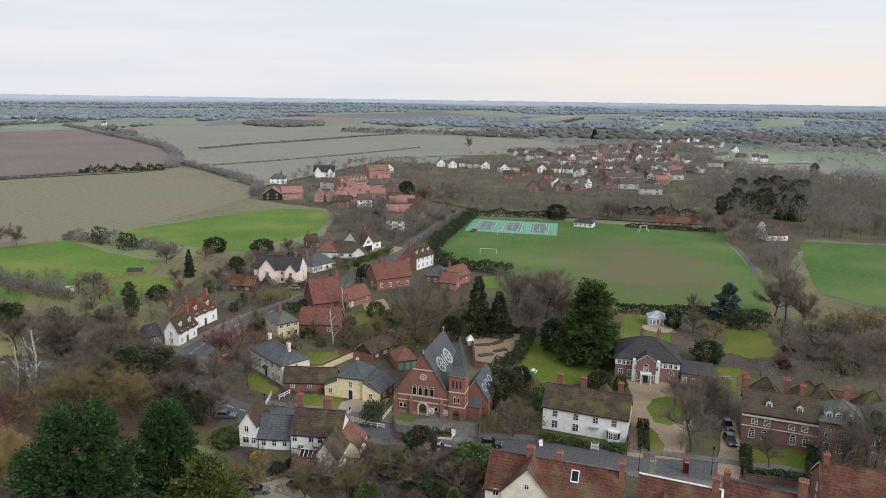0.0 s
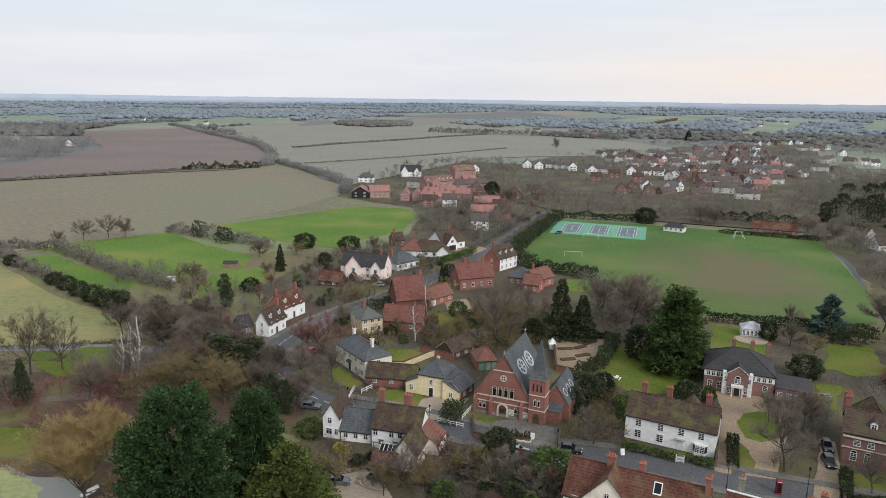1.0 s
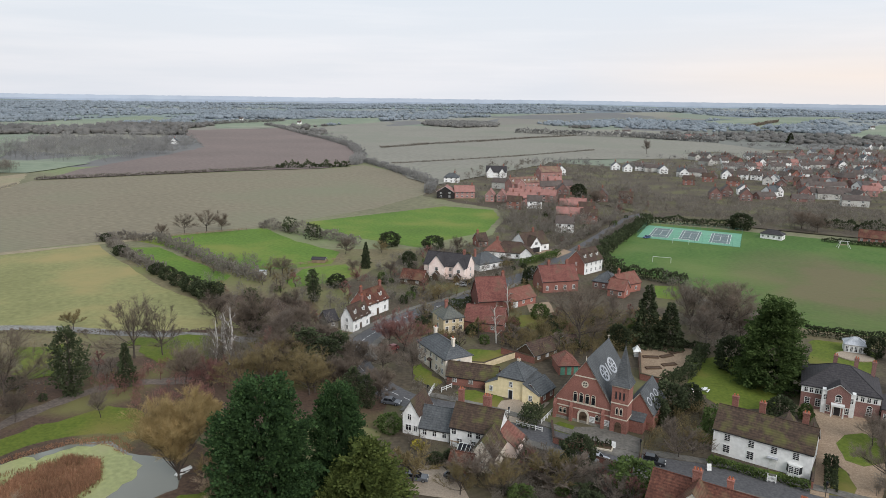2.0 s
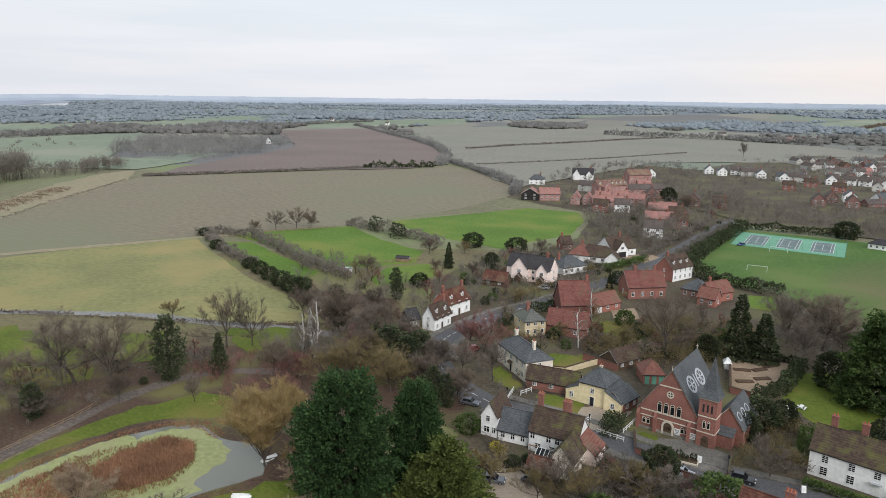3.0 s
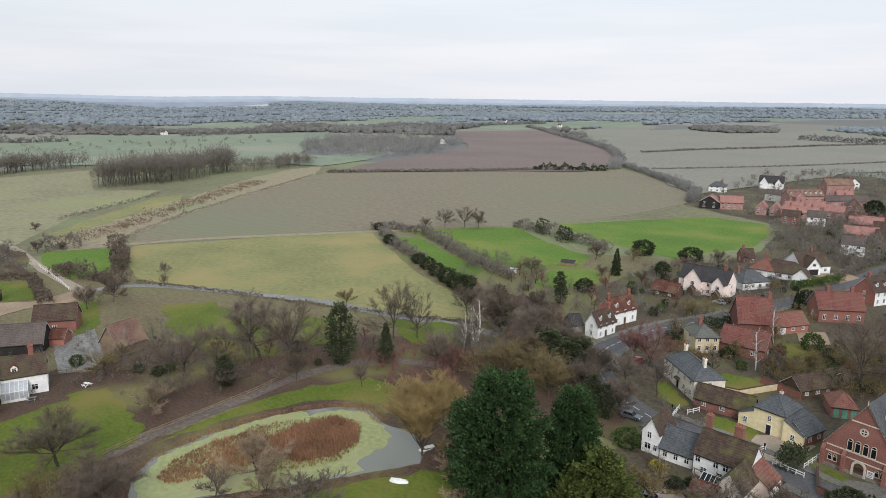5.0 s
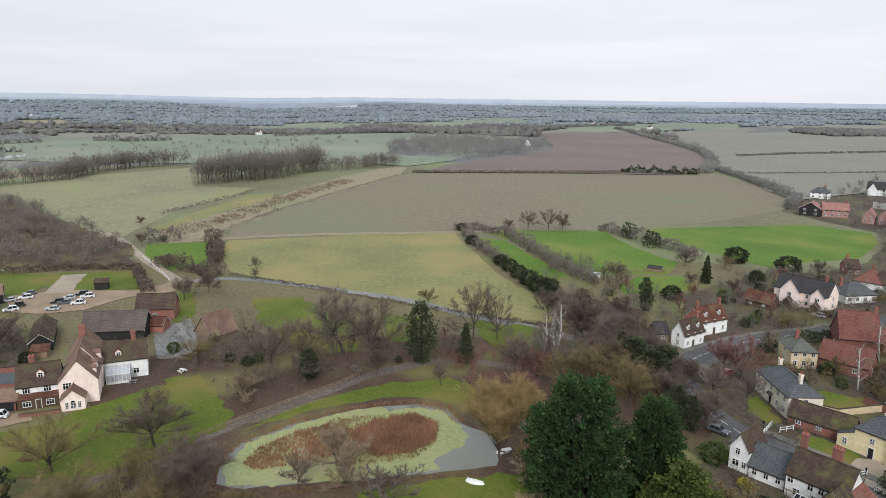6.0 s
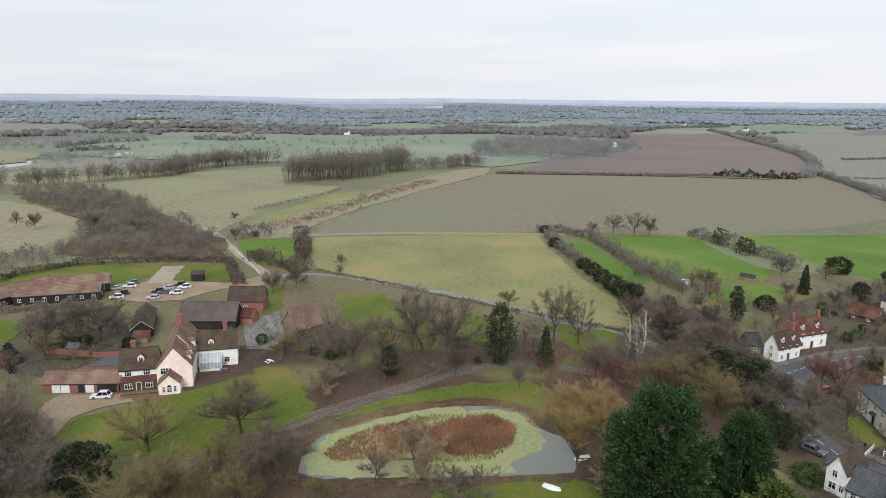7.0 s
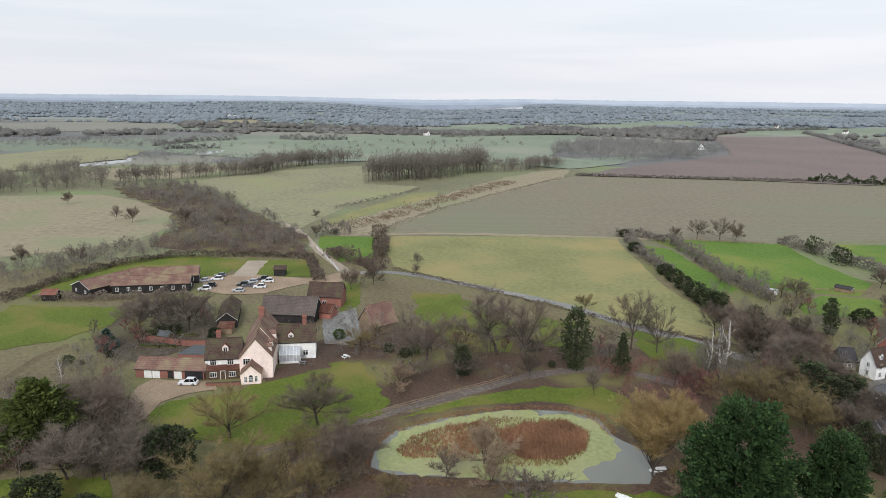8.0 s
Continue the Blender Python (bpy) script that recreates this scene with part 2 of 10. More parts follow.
    "twig_grey": mat("grey_twigs", rgb(114, 104, 95), rgb(146, 135, 123), 0.8, 0.2, bump=0, rnd=0.15, isle=0.14, thin=0.5),
    "twig_red": mat("reddish_twigs", rgb(126, 92, 86), rgb(156, 118, 110), 0.8, 0.2, bump=0, rnd=0.1, isle=0.14, thin=0.5),
    "twig_gold": mat("golden_willow_twigs", rgb(158, 138, 96), rgb(188, 166, 120), 0.8, 0.2, bump=0, rnd=0.1, isle=0.14, thin=0.5),
    "twig_pale": mat("pale_tan_twigs", rgb(150, 132, 112), rgb(178, 160, 138), 0.8, 0.2, bump=0, rnd=0.1, isle=0.14, thin=0.5),
    "twig_olive": mat("olive_twigs", rgb(120, 108, 78), rgb(150, 136, 100), 0.8, 0.2, bump=0, rnd=0.15, isle=0.14, thin=0.5),
    "twig_mid": mat("winter_wood_twigs", rgb(118, 111, 102), rgb(146, 139, 128), 0.3, 0.08, bump=0, shift=0.15, isle=0.12, thin=0.55),
    # greyed and lightened in the colour itself, standing in for distance haze
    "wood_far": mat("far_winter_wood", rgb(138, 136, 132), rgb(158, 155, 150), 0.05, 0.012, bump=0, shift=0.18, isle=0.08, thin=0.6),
    "leaf_dark": mat("dark_evergreen_leaves", rgb(50, 58, 42), rgb(82, 90, 64), 1.0, 0.3, bump=0, rnd=0.15, isle=0.22, thin=0.25),
    "leaf_green": mat("evergreen_sprays", rgb(36, 54, 35), rgb(68, 92, 53), 1.0, 0.3, bump=0, rnd=0.1, isle=0.22, thin=0.2),
    "leaf_sequoia": mat("olive_green_sprays", rgb(54, 70, 40), rgb(90, 108, 60), 1.0, 0.3, bump=0, rnd=0.1, isle=0.22, thin=0.25),
    "leaf_pine": mat("yellowish_pine_needles", rgb(62, 74, 40), rgb(100, 110, 58), 1.0, 0.3, bump=0, rnd=0.1, isle=0.22, thin=0.25),
    "leaf_blue": mat("bluish_cedar_needles", rgb(64, 82, 76), rgb(92, 110, 102), 1.0, 0.3, bump=0, rnd=0.1, isle=0.22, thin=0.25),
    "leaf_hedge": mat("clipped_hedge_leaves", rgb(66, 82, 46), rgb(98, 114, 66), 1.5, 0.3, bump=0, rnd=0.15, isle=0.22, thin=0.25),
    "leaf_yellow": mat("yellow_shrub_leaves", rgb(140, 130, 48), rgb(176, 164, 70), 1.5, 0.3, bump=0, rnd=0.1, isle=0.3),
    "reed": mat("dead_brown_reeds", rgb(142, 108, 84), rgb(180, 142, 114), 1.5, 0.12, bump=0, shift=0.3, isle=0.25, thin=0.4),
    "sedge": mat("tan_sedge", rgb(128, 106, 78), rgb(160, 136, 102), 1.5, 0.15, bump=0, shift=0.2, isle=0.2, thin=0.4),
    "scrub": mat("dry_bank_scrub", rgb(122, 106, 88), rgb(148, 130, 110), 1.0, 0.1, bump=0, shift=0.2, isle=0.15, thin=0.5),
    "wet_path": mat("muddy_path", rgb(84, 75, 68), rgb(112, 101, 92), 1.2, 0.12, shift=0.2),
    "algae": mat("duckweed_on_water", rgb(126, 130, 78), rgb(152, 155, 100), 1.0, 0.09, rough=0.5, bump=0.05, shift=0.12, third=rgb(136, 134, 92)),
    "metal": mat("grey_metal", rgb(120, 122, 124), rgb(150, 152, 152), 4.0, 0.5, rough=0.45, metal=0.6),
    "iron": mat("black_iron", rgb(30, 30, 32), rgb(46, 46, 48), 5.0, 0.5, rough=0.5),
    "red_paint": mat("red_paint", rgb(112, 26, 34), rgb(134, 34, 42), 4.0, 0.8, rough=0.4, bump=0.05),
    "rubber": mat("tyre_rubber", rgb(24, 24, 25), rgb(36, 36, 37), 6.0, 0.8, rough=0.8),
    "wood_sheet": mat("green_painted_wood", rgb(80, 128, 110), rgb(100, 146, 126), 4.0, 0.6),
    "terracotta": mat("terracotta", rgb(160, 92, 64), rgb(186, 114, 84), 5.0, 0.8),
    "lead": mat("grey_lead", rgb(150, 152, 156), rgb(180, 182, 184), 3.0, 0.4, rough=0.55),
}


def patchwork(key, size, fields, turn):
    """Lays a patchwork of far fields, size metres across, into a land material."""
    nt = MAT[key].node_tree
    b = nt.nodes["Principled BSDF"]
    before = b.inputs["Base Color"].links[0].from_socket
    tc = nt.nodes.new("ShaderNodeTexCoord")
    mp = nt.nodes.new("ShaderNodeMapping")
    mp.inputs["Rotation"].default_value, mp.inputs["Scale"].default_value = (0, 0, turn), (1 / size, 0.55 / size, 0.0)
    cells = nt.nodes.new("ShaderNodeTexVoronoi")
    cells.inputs["Scale"].default_value, cells.inputs["Randomness"].default_value = 1.0, 0.85
    tone = nt.nodes.new("ShaderNodeValToRGB")
    tone.color_ramp.interpolation = "CONSTANT"
    while len(tone.color_ramp.elements) < len(fields):
        tone.color_ramp.elements.new(0.5)
    for i, (e, c) in enumerate(zip(tone.color_ramp.elements, fields)):
        e.position, e.color = i / len(fields), (*rgb(*c), 1)
    blend = nt.nodes.new("ShaderNodeMixRGB")
    blend.inputs[0].default_value = 0.8
    nt.links.new(tc.outputs["Object"], mp.inputs["Vector"])
    nt.links.new(mp.outputs[0], cells.inputs["Vector"])
    nt.links.new(cells.outputs["Color"], tone.inputs[0])
    nt.links.new(before, blend.inputs[1])
    nt.links.new(tone.outputs[0], blend.inputs[2])
    nt.links.new(blend.outputs[0], b.inputs["Base Color"])


def worn_middle(key, centre, reach, colour):
    """Turf worn bare by play round the middle of a field, fading out unevenly."""
    nt = MAT[key].node_tree
    b = nt.nodes["Principled BSDF"]
    before = b.inputs["Base Color"].links[0].from_socket
    tc = nt.nodes.new("ShaderNodeTexCoord")
    mp = nt.nodes.new("ShaderNodeMapping")
    mp.vector_type = "TEXTURE"
    mp.inputs["Location"].default_value, mp.inputs["Scale"].default_value = centre, reach
    ball = nt.nodes.new("ShaderNodeTexGradient")
    ball.gradient_type = "SPHERICAL"
    rough = nt.nodes.new("ShaderNodeTexNoise")
    rough.inputs["Scale"].default_value, rough.inputs["Detail"].default_value = 0.05, 5.0
    both = nt.nodes.new("ShaderNodeMath")
    both.operation = "MULTIPLY"
    ease = nt.nodes.new("ShaderNodeMapRange")
    ease.inputs[1].default_value, ease.inputs[2].default_value, ease.inputs[4].default_value = 0.06, 0.36, 0.85
    blend = nt.nodes.new("ShaderNodeMixRGB")
    blend.inputs[2].default_value = (*colour, 1)
    nt.links.new(tc.outputs["Object"], mp.inputs["Vector"])
    nt.links.new(mp.outputs[0], ball.inputs["Vector"])
    nt.links.new(tc.outputs["Object"], rough.inputs["Vector"])
    nt.links.new(ball.outputs["Fac"], both.inputs[0])
    nt.links.new(rough.outputs["Fac"], both.inputs[1])
    nt.links.new(both.outputs[0], ease.inputs[0])
    nt.links.new(ease.outputs[0], blend.inputs[0])
    nt.links.new(before, blend.inputs[1])
    nt.links.new(blend.outputs[0], b.inputs["Base Color"])


worn_middle("pitch", (82.0, 275.0, 0.0), (48.0, 78.0, 50.0), rgb(106, 95, 70))
# these field tones have the haze of distance mixed in
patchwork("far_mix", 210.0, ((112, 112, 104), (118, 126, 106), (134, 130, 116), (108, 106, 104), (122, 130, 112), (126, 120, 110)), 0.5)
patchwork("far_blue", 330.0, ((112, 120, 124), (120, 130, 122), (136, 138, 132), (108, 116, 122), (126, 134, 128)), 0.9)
# emission pales the backdrop ridges further, as haze would; they are no lamps
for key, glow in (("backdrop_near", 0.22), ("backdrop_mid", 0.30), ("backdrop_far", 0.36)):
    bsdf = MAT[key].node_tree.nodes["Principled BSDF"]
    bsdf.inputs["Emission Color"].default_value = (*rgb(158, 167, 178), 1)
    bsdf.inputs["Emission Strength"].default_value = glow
glass = bpy.data.materials.new("window_glass")
glass.use_nodes = True
gp = glass.node_tree.nodes["Principled BSDF"]
gp.inputs["Base Color"].default_value = (0.012, 0.013, 0.015, 1)
gp.inputs["Roughness"].default_value, gp.inputs["Specular IOR Level"].default_value = 0.2, 0.18
MAT["glass"] = glass
water = bpy.data.materials.new("still_water")
water.use_nodes = True
gp = water.node_tree.nodes["Principled BSDF"]
gp.inputs["Base Color"].default_value = (0.16, 0.16, 0.13, 1)
gp.inputs["Roughness"].default_value = 0.12
MAT["water"] = water


def paint(name, r, g, b, rough=0.3):
    m = mat(name, rgb(r * 0.92, g * 0.92, b * 0.92), rgb(r, g, b), 3.0, 0.5, rough=rough, bump=0.0, shift=0.05)
    m.node_tree.nodes["Principled BSDF"].inputs["Coat Weight"].default_value = 0.4
    return m


CAR_PAINT = {
    "silver": paint("silver_car_paint", 172, 176, 180),
    "white": paint("white_car_paint", 222, 222, 222),
    "black": paint("black_car_paint", 34, 35, 38),
    "grey": paint("grey_car_paint", 92, 95, 100),
    "blue": paint("blue_car_paint", 52, 74, 120),
    "red": paint("red_car_paint", 132, 34, 36),
}


# ---- mesh helpers ----
class Shape:
    """Gathers corners and faces of one mesh."""

    def __init__(self):
        self.v, self.f = [], []

    def add(self, verts, faces):
        n = len(self.v)
        self.v += [tuple(p) for p in verts]
        self.f += [tuple(i + n for i in f) for f in faces]
        return self

    def box(self, x0, y0, z0, x1, y1, z1):
        return self.add(
            [(x0, y0, z0), (x1, y0, z0), (x1, y1, z0), (x0, y1, z0), (x0, y0, z1), (x1, y0, z1), (x1, y1, z1), (x0, y1, z1)],
            [(3, 2, 1, 0), (4, 5, 6, 7), (0, 1, 5, 4), (1, 2, 6, 5), (2, 3, 7, 6), (3, 0, 4, 7)])

    def slab(self, points, thick):
        """A flat plate below a polygon in space."""
        p = [Vector(q) for q in points]
        n = (p[1] - p[0]).cross(p[2] - p[0]).normalized()
        if n.z < 0:
            p.reverse()
            n = -n
        k = len(p)
        under = [q - n * thick for q in p]
        faces = [tuple(range(k)), tuple(range(2 * k - 1, k - 1, -1))]
        faces += [(i, k + i, k + (i + 1) % k, (i + 1) % k) for i in range(k)]
        return self.add(p + under, faces)

    def prism(self, outline, z0, z1):
        k = len(outline)
        faces = [tuple(range(k - 1, -1, -1)), tuple(range(k, 2 * k))]
        faces += [(i, (i + 1) % k, k + (i + 1) % k, k + i) for i in range(k)]
        return self.add([(x, y, z0) for x, y in outline] + [(x, y, z1) for x, y in outline], faces)

    def tube(self, a, b, r0, r1, sides=6, caps=True):
        a, b = Vector(a), Vector(b)
        d = (b - a).normalized()
        u = d.orthogonal().normalized()
        w = d.cross(u)
        ring = [(math.cos(2 * math.pi * i / sides), math.sin(2 * math.pi * i / sides)) for i in range(sides)]
        vs = [a + (u * c + w * s) * r0 for c, s in ring] + [b + (u * c + w * s) * r1 for c, s in ring]
        faces = [(i, (i + 1) % sides, sides + (i + 1) % sides, sides + i) for i in range(sides)]
        if caps:
            faces += [tuple(range(sides - 1, -1, -1)), tuple(range(sides, 2 * sides))]
        return self.add(vs, faces)

    def mesh(self, name, material):
        me = bpy.data.meshes.new(name)
        me.from_pydata(self.v, [], self.f)
        me.materials.append(material)
        me.update()
        return me


def part(name, shape, material, parent=None, label="", smooth=False):
    """One mesh object, under a thing or a part."""
    me = shape if isinstance(shape, bpy.types.Mesh) else shape.mesh(name, material)
    if smooth:
        for p in me.polygons:
            p.use_smooth = True
    ob = new(name, me)
    ob.parent = parent
    if label:
        ob["label"] = label
    return ob


def thing(name, label, category, m=None, group="", kind=""):
    ob = new(name)
    ob.matrix_basis = m if m is not None else Matrix()
    return tagged(ob, label, category, group, kind)


def flip(seq):
    return list(reversed(seq))


def terrain(x, y):
    """Height of the land: level round the village, slowly rising far away, with the estuary's gap."""
    r = math.hypot(x, y)
    s = min(max((r - 900) / 3400, 0), 1)
    s = s * s * (3 - 2 * s)
    a = math.atan2(-x, y)
    return s * (38 + 5 * math.sin(7 * a + 1) + 3 * math.sin(17 * a + r / 350)) * (1 - 0.93 * math.exp(-((a - 1.0) / 0.1) ** 2))

# ---- land ----
sheet_v, sheet_f = [(0, 0, 0)], []
RINGS = [60, 120, 200, 300, 420, 560, 720, 900, 1100, 1350, 1600, 1900, 2200, 2500, 2800, 3100, 3400, 3700, 4000, 4300, 4600, 4850]
SPOKES = 144
for r in RINGS:
    for k in range(SPOKES):
        a = 2 * math.pi * k / SPOKES
        x, y = -math.sin(a) * r, math.cos(a) * r
        sheet_v.append((x, y, terrain(x, y)))
for k in range(SPOKES):
    sheet_f.append((0, 1 + k, 1 + (k + 1) % SPOKES))
for j in range(len(RINGS) - 1):
    for k in range(SPOKES):
        a, b = 1 + j * SPOKES + k, 1 + j * SPOKES + (k + 1) % SPOKES
        sheet_f.append((a, a + SPOKES, b + SPOKES, b))
gm = bpy.data.meshes.new("ground")
gm.from_pydata(sheet_v, [], sheet_f)
gm.materials.append(MAT["ground"])
# the two outer rings carry distance haze in their colour
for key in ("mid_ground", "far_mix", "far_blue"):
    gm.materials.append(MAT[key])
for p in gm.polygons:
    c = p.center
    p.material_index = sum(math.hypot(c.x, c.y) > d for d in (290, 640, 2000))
ground = tagged(new("ground", gm), "rough winter grassland reaching out to far farmland", "ground", kind="structure")


def inside(x, y, poly):
    hit = False
    for (x0, y0), (x1, y1) in zip(poly, poly[1:] + poly[:1]):
        if (y0 > y) != (y1 > y) and x < (x1 - x0) * (y - y0) / (y1 - y0) + x0:
            hit = not hit
    return hit


def densify(poly, step, wob, seed, closed=True):
    rng = random.Random(seed)
    out = []
    pairs = list(zip(poly, poly[1:] + poly[:1])) if closed else list(zip(poly, poly[1:]))
    for (x0, y0), (x1, y1) in pairs:
        n = max(1, int(math.hypot(x1 - x0, y1 - y0) / step))
        for i in range(n):
            f = i / n
            w = wob if i else wob * 0.4
            out.append((x0 + (x1 - x0) * f + rng.uniform(-w, w), y0 + (y1 - y0) * f + rng.uniform(-w, w)))
    if not closed:
        out.append(poly[-1])
    return out


LIFT = [0.02]
CLEAR = []  # land that stays free of trees


def patch(name, poly, material, label, category="field", lift=None, wob=0.5, step=6.0, cells=0):
    """A piece of land with its own surface, lying on the ground sheet and following it."""
    LIFT[0] += 0.0015
    z = LIFT[0] if lift is None else lift
    far = max(math.hypot(x, y) for x, y in poly) > 850
    if far:
        step, wob, z = max(step, 25.0), max(wob, 4.0), z + 0.5
    if category in ("field", "playing field", "water"):
        CLEAR.append(list(poly))
    edge = densify(poly, step, wob, len(name) + len(poly))
    bm = bmesh.new()
    vs = [bm.verts.new((x, y, z)) for x, y in edge]
    face = bm.faces.new(vs)
    if face.normal.z < 0:
        face.normal_flip()
    bmesh.ops.triangulate(bm, faces=[face])
    if far:
        for _ in range(3):
            long = [e for e in bm.edges if e.calc_length() > 120]
            if long:
                bmesh.ops.subdivide_edges(bm, edges=long, cuts=1, use_grid_fill=False)
                bmesh.ops.triangulate(bm, faces=bm.faces)
        for v in bm.verts:
            v.co.z = z + terrain(v.co.x, v.co.y)
    me = bpy.data.meshes.new(name)
    bm.normal_update()
    for f in bm.faces:
        if f.normal.z < 0:
            f.normal_flip()
    bm.to_mesh(me)
    bm.free()
    me.materials.append(MAT[material])
    return tagged(new(name, me), label, category, kind="structure")


def ribbon(name, line, width, material, label, category, lift=0.06, wob=0.15, rise=0.0):
    """A road, path or kerb along a line; rise gives it sides."""
    pts = [Vector((x, y, 0)) for x, y in smooth_line(line)]
    s = Shape()
    n = len(pts)
    rng = random.Random(n)
    for i, p in enumerate(pts):
        d = (pts[min(i + 1, n - 1)] - pts[max(i - 1, 0)]).normalized()
        side = Vector((-d.y, d.x, 0)) * (width / 2 + rng.uniform(-wob, wob))
        for q in (p + side, p - side):
            zt = terrain(q.x, q.y)
            s.v += [(q.x, q.y, zt + lift), (q.x, q.y, zt + lift - max(rise, 0.02))]
    for i in range(n - 1):
        a, b = 4 * i, 4 * i + 4
        s.f += [(a, a + 2, b + 2, b), (a, b, b + 1, a + 1), (a + 2, a + 3, b + 3, b + 2)]
    return tagged(new(name, s.mesh(name, MAT[material])), label, category, kind="structure")


def smooth_line(line, per=6):
    """Points of a smooth curve through the given ones."""
    p = [Vector((x, y)) for x, y in line]
    if len(p) < 3:
        return [tuple(q) for q in p]
    p = [2 * p[0] - p[1], *p, 2 * p[-1] - p[-2]]
    out = []
    for a, b, c, d in zip(p, p[1:], p[2:], p[3:]):
        for k in range(per):
            t = k / per
            q = 0.5 * (2 * b + (c - a) * t + (2 * a - 5 * b + 4 * c - d) * t * t + (3 * b - a - 3 * c + d) * t ** 3)
            out.append((q.x, q.y))
    out.append(tuple(p[-2]))
    return out


def offset_line(line, d):
    pts = smooth_line(line)
    out = []
    for i, (x, y) in enumerate(pts):
        x0, y0 = pts[max(i - 1, 0)]
        x1, y1 = pts[min(i + 1, len(pts) - 1)]
        n = math.hypot(x1 - x0, y1 - y0)
        out.append((x - (y1 - y0) / n * d, y + (x1 - x0) / n * d))
    return out[::3] + ([out[-1]] if (len(out) - 1) % 3 else [])


# far fields and meadows
patch("field", [(-140.9, 510.9), (-256.4, 678.1), (-346.6, 885.7), (-472.6, 1095.5), (-646.2, 1319.8), (-625.0, 1671.3), (-553.6, 1897.0), (-283.1, 1850.7), (-115.5, 1620.1), (45.0, 1271.3), (152.5, 1212.6), (218.4, 1007.2), (201.9, 929.4), (30.3, 840.9), (-56.6, 793.3), (-99.4, 643.9), (-123.4, 557.8)], "beige", "wide grey-green drilled winter field")
patch("field", [(-440.8, 435.2), (-354.3, 530.2), (-273.0, 600.0), (-258.5, 643.6), (-293.8, 752.9), (-372.1, 900.5), (-447.8, 1010.8), (-539.1, 1121.5), (-679.6, 1309.5), (-805.5, 1132.0), (-531.5, 800.3), (-492.4, 651.2), (-466.3, 507.7)], "plum", "purplish brown ploughed field")
patch("field", [(-679.6, 1309.5), (-805.5, 1132.0), (-850.6, 1315.7), (-779.7, 1410.0)], "beige", "pale drilled field beyond the ploughed one")
patch("field", [(-287.9, 161.6), (-313.5, 178.8), (-358.6, 252.7), (-405.2, 346.7), (-440.0, 430.0), (-354.3, 526.0), (-268.0, 604.0), (-250.0, 645.0), (-205.3, 604.7), (-170.5, 555.9), (-139.0, 507.5), (-132.0, 462.5), (-143.6, 389.0), (-167.2, 336.0), (-178.8, 311.9), (-211.5, 275.6), (-229.3, 255.2), (-247.5, 233.4), (-270.1, 188.7)], "olive", "large olive-brown drilled field with faint tramlines")
patch("field", [(-285.8, 160.4), (-268.1, 187.2), (-245.4, 231.4), (-227.4, 253.0), (-197.3, 230.3), (-153.4, 199.3), (-123.1, 184.5), (-103.2, 168.5), (-123.2, 159.7), (-144.7, 153.3), (-173.3, 145.1), (-201.1, 138.7), (-231.0, 130.1), (-261.4, 142.8)], "pale_grass", "yellow-green pasture with tired grass")
patch("field", [(-163.1, 332.3), (-145.7, 355.9), (-105.5, 411.9), (-73.1, 408.2), (-64.7, 382.3), (-63.9, 336.6), (-79.6, 307.9), (-84.9, 289.6), (-116.1, 300.5), (-143.6, 316.6)], "bright_grass", "bright green pasture behind the gardens")
patch("field", [(-217.3, 264.7), (-202.7, 283.1), (-174.6, 310.7), (-144.9, 285.6), (-116.0, 270.4), (-110.5, 249.1), (-124.5, 235.9), (-138.1, 229.7), (-152.2, 232.6), (-180.7, 252.2)], "bright_grass", "green paddock with a worn orange corner")
patch("field", [(-208.7, 249.9), (-195.7, 254.9), (-166.3, 236.3), (-138.6, 220.6), (-133.9, 204.5), (-151.1, 210.8)], "bright_grass", "narrow green paddock between two hedges")
patch("field", [(-116.2, 220.2), (-117.8, 237.8), (-104.8, 250.3), (-93.9, 235.8), (-98.8, 223.2), (-109.5, 212.1)], "bright_grass", "green garden paddock")
patch("field", [(-303.1, 129.9), (-285.3, 155.2), (-256.6, 142.3), (-247.9, 129.4), (-249.6, 114.6), (-278.0, 117.4)], "bright_grass", "small square green paddock")
patch("field", [(-553.9, 125.9), (-600.8, 211.0), (-606.8, 305.2), (-476.2, 241.8), (-444.5, 271.6), (-411.9, 233.2), (-387.3, 186.5), (-344.9, 145.5), (-326.2, 128.2), (-340.9, 118.5), (-424.2, 129.8), (-506.3, 134.7)], "meadow", "pale rough meadow by the stream")
patch("field", [(-333.0, 138.8), (-367.8, 184.6), (-412.7, 249.8), (-410.1, 267.3), (-382.4, 247.1), (-365.5, 206.9), (-332.5, 153.2)], "pale_grass", "strip of green grass beside the ditch")
patch("field", [(-324.1, 141.3), (-330.9, 152.5), (-363.5, 205.8), (-405.2, 276.4), (-464.0, 376.1), (-486.8, 435.5), (-486.2, 471.5), (-432.3, 409.1), (-374.3, 290.3), (-339.7, 221.6), (-295.0, 152.5), (-301.3, 138.7)], "tan", "rough tan bank of the ditch", wob=2.0)
patch("field", [(-547.3, -43.1), (-531.3, 2.4), (-506.3, 59.7), (-468.5, 74.5), (-410.6, 82.8), (-370.7, 79.4), (-337.4, 52.2), (-326.5, 23.3), (-328.6, -1.3), (-328.2, -29.1)], "tan", "dry tan sloping field edged with scrub")
patch("field", [(-1009.3, 197.9), (-1075.5, 382.7), (-1080.7, 581.1), (-995.9, 803.8), (-868.5, 862.4), (-723.9, 690.0), (-614.0, 560.0), (-500.0, 560.0), (-486.2, 471.5), (-560.4, 446.3), (-640.0, 335.9), (-728.5, 240.1), (-837.4, 173.0)], "far_green", "flat green water meadows")
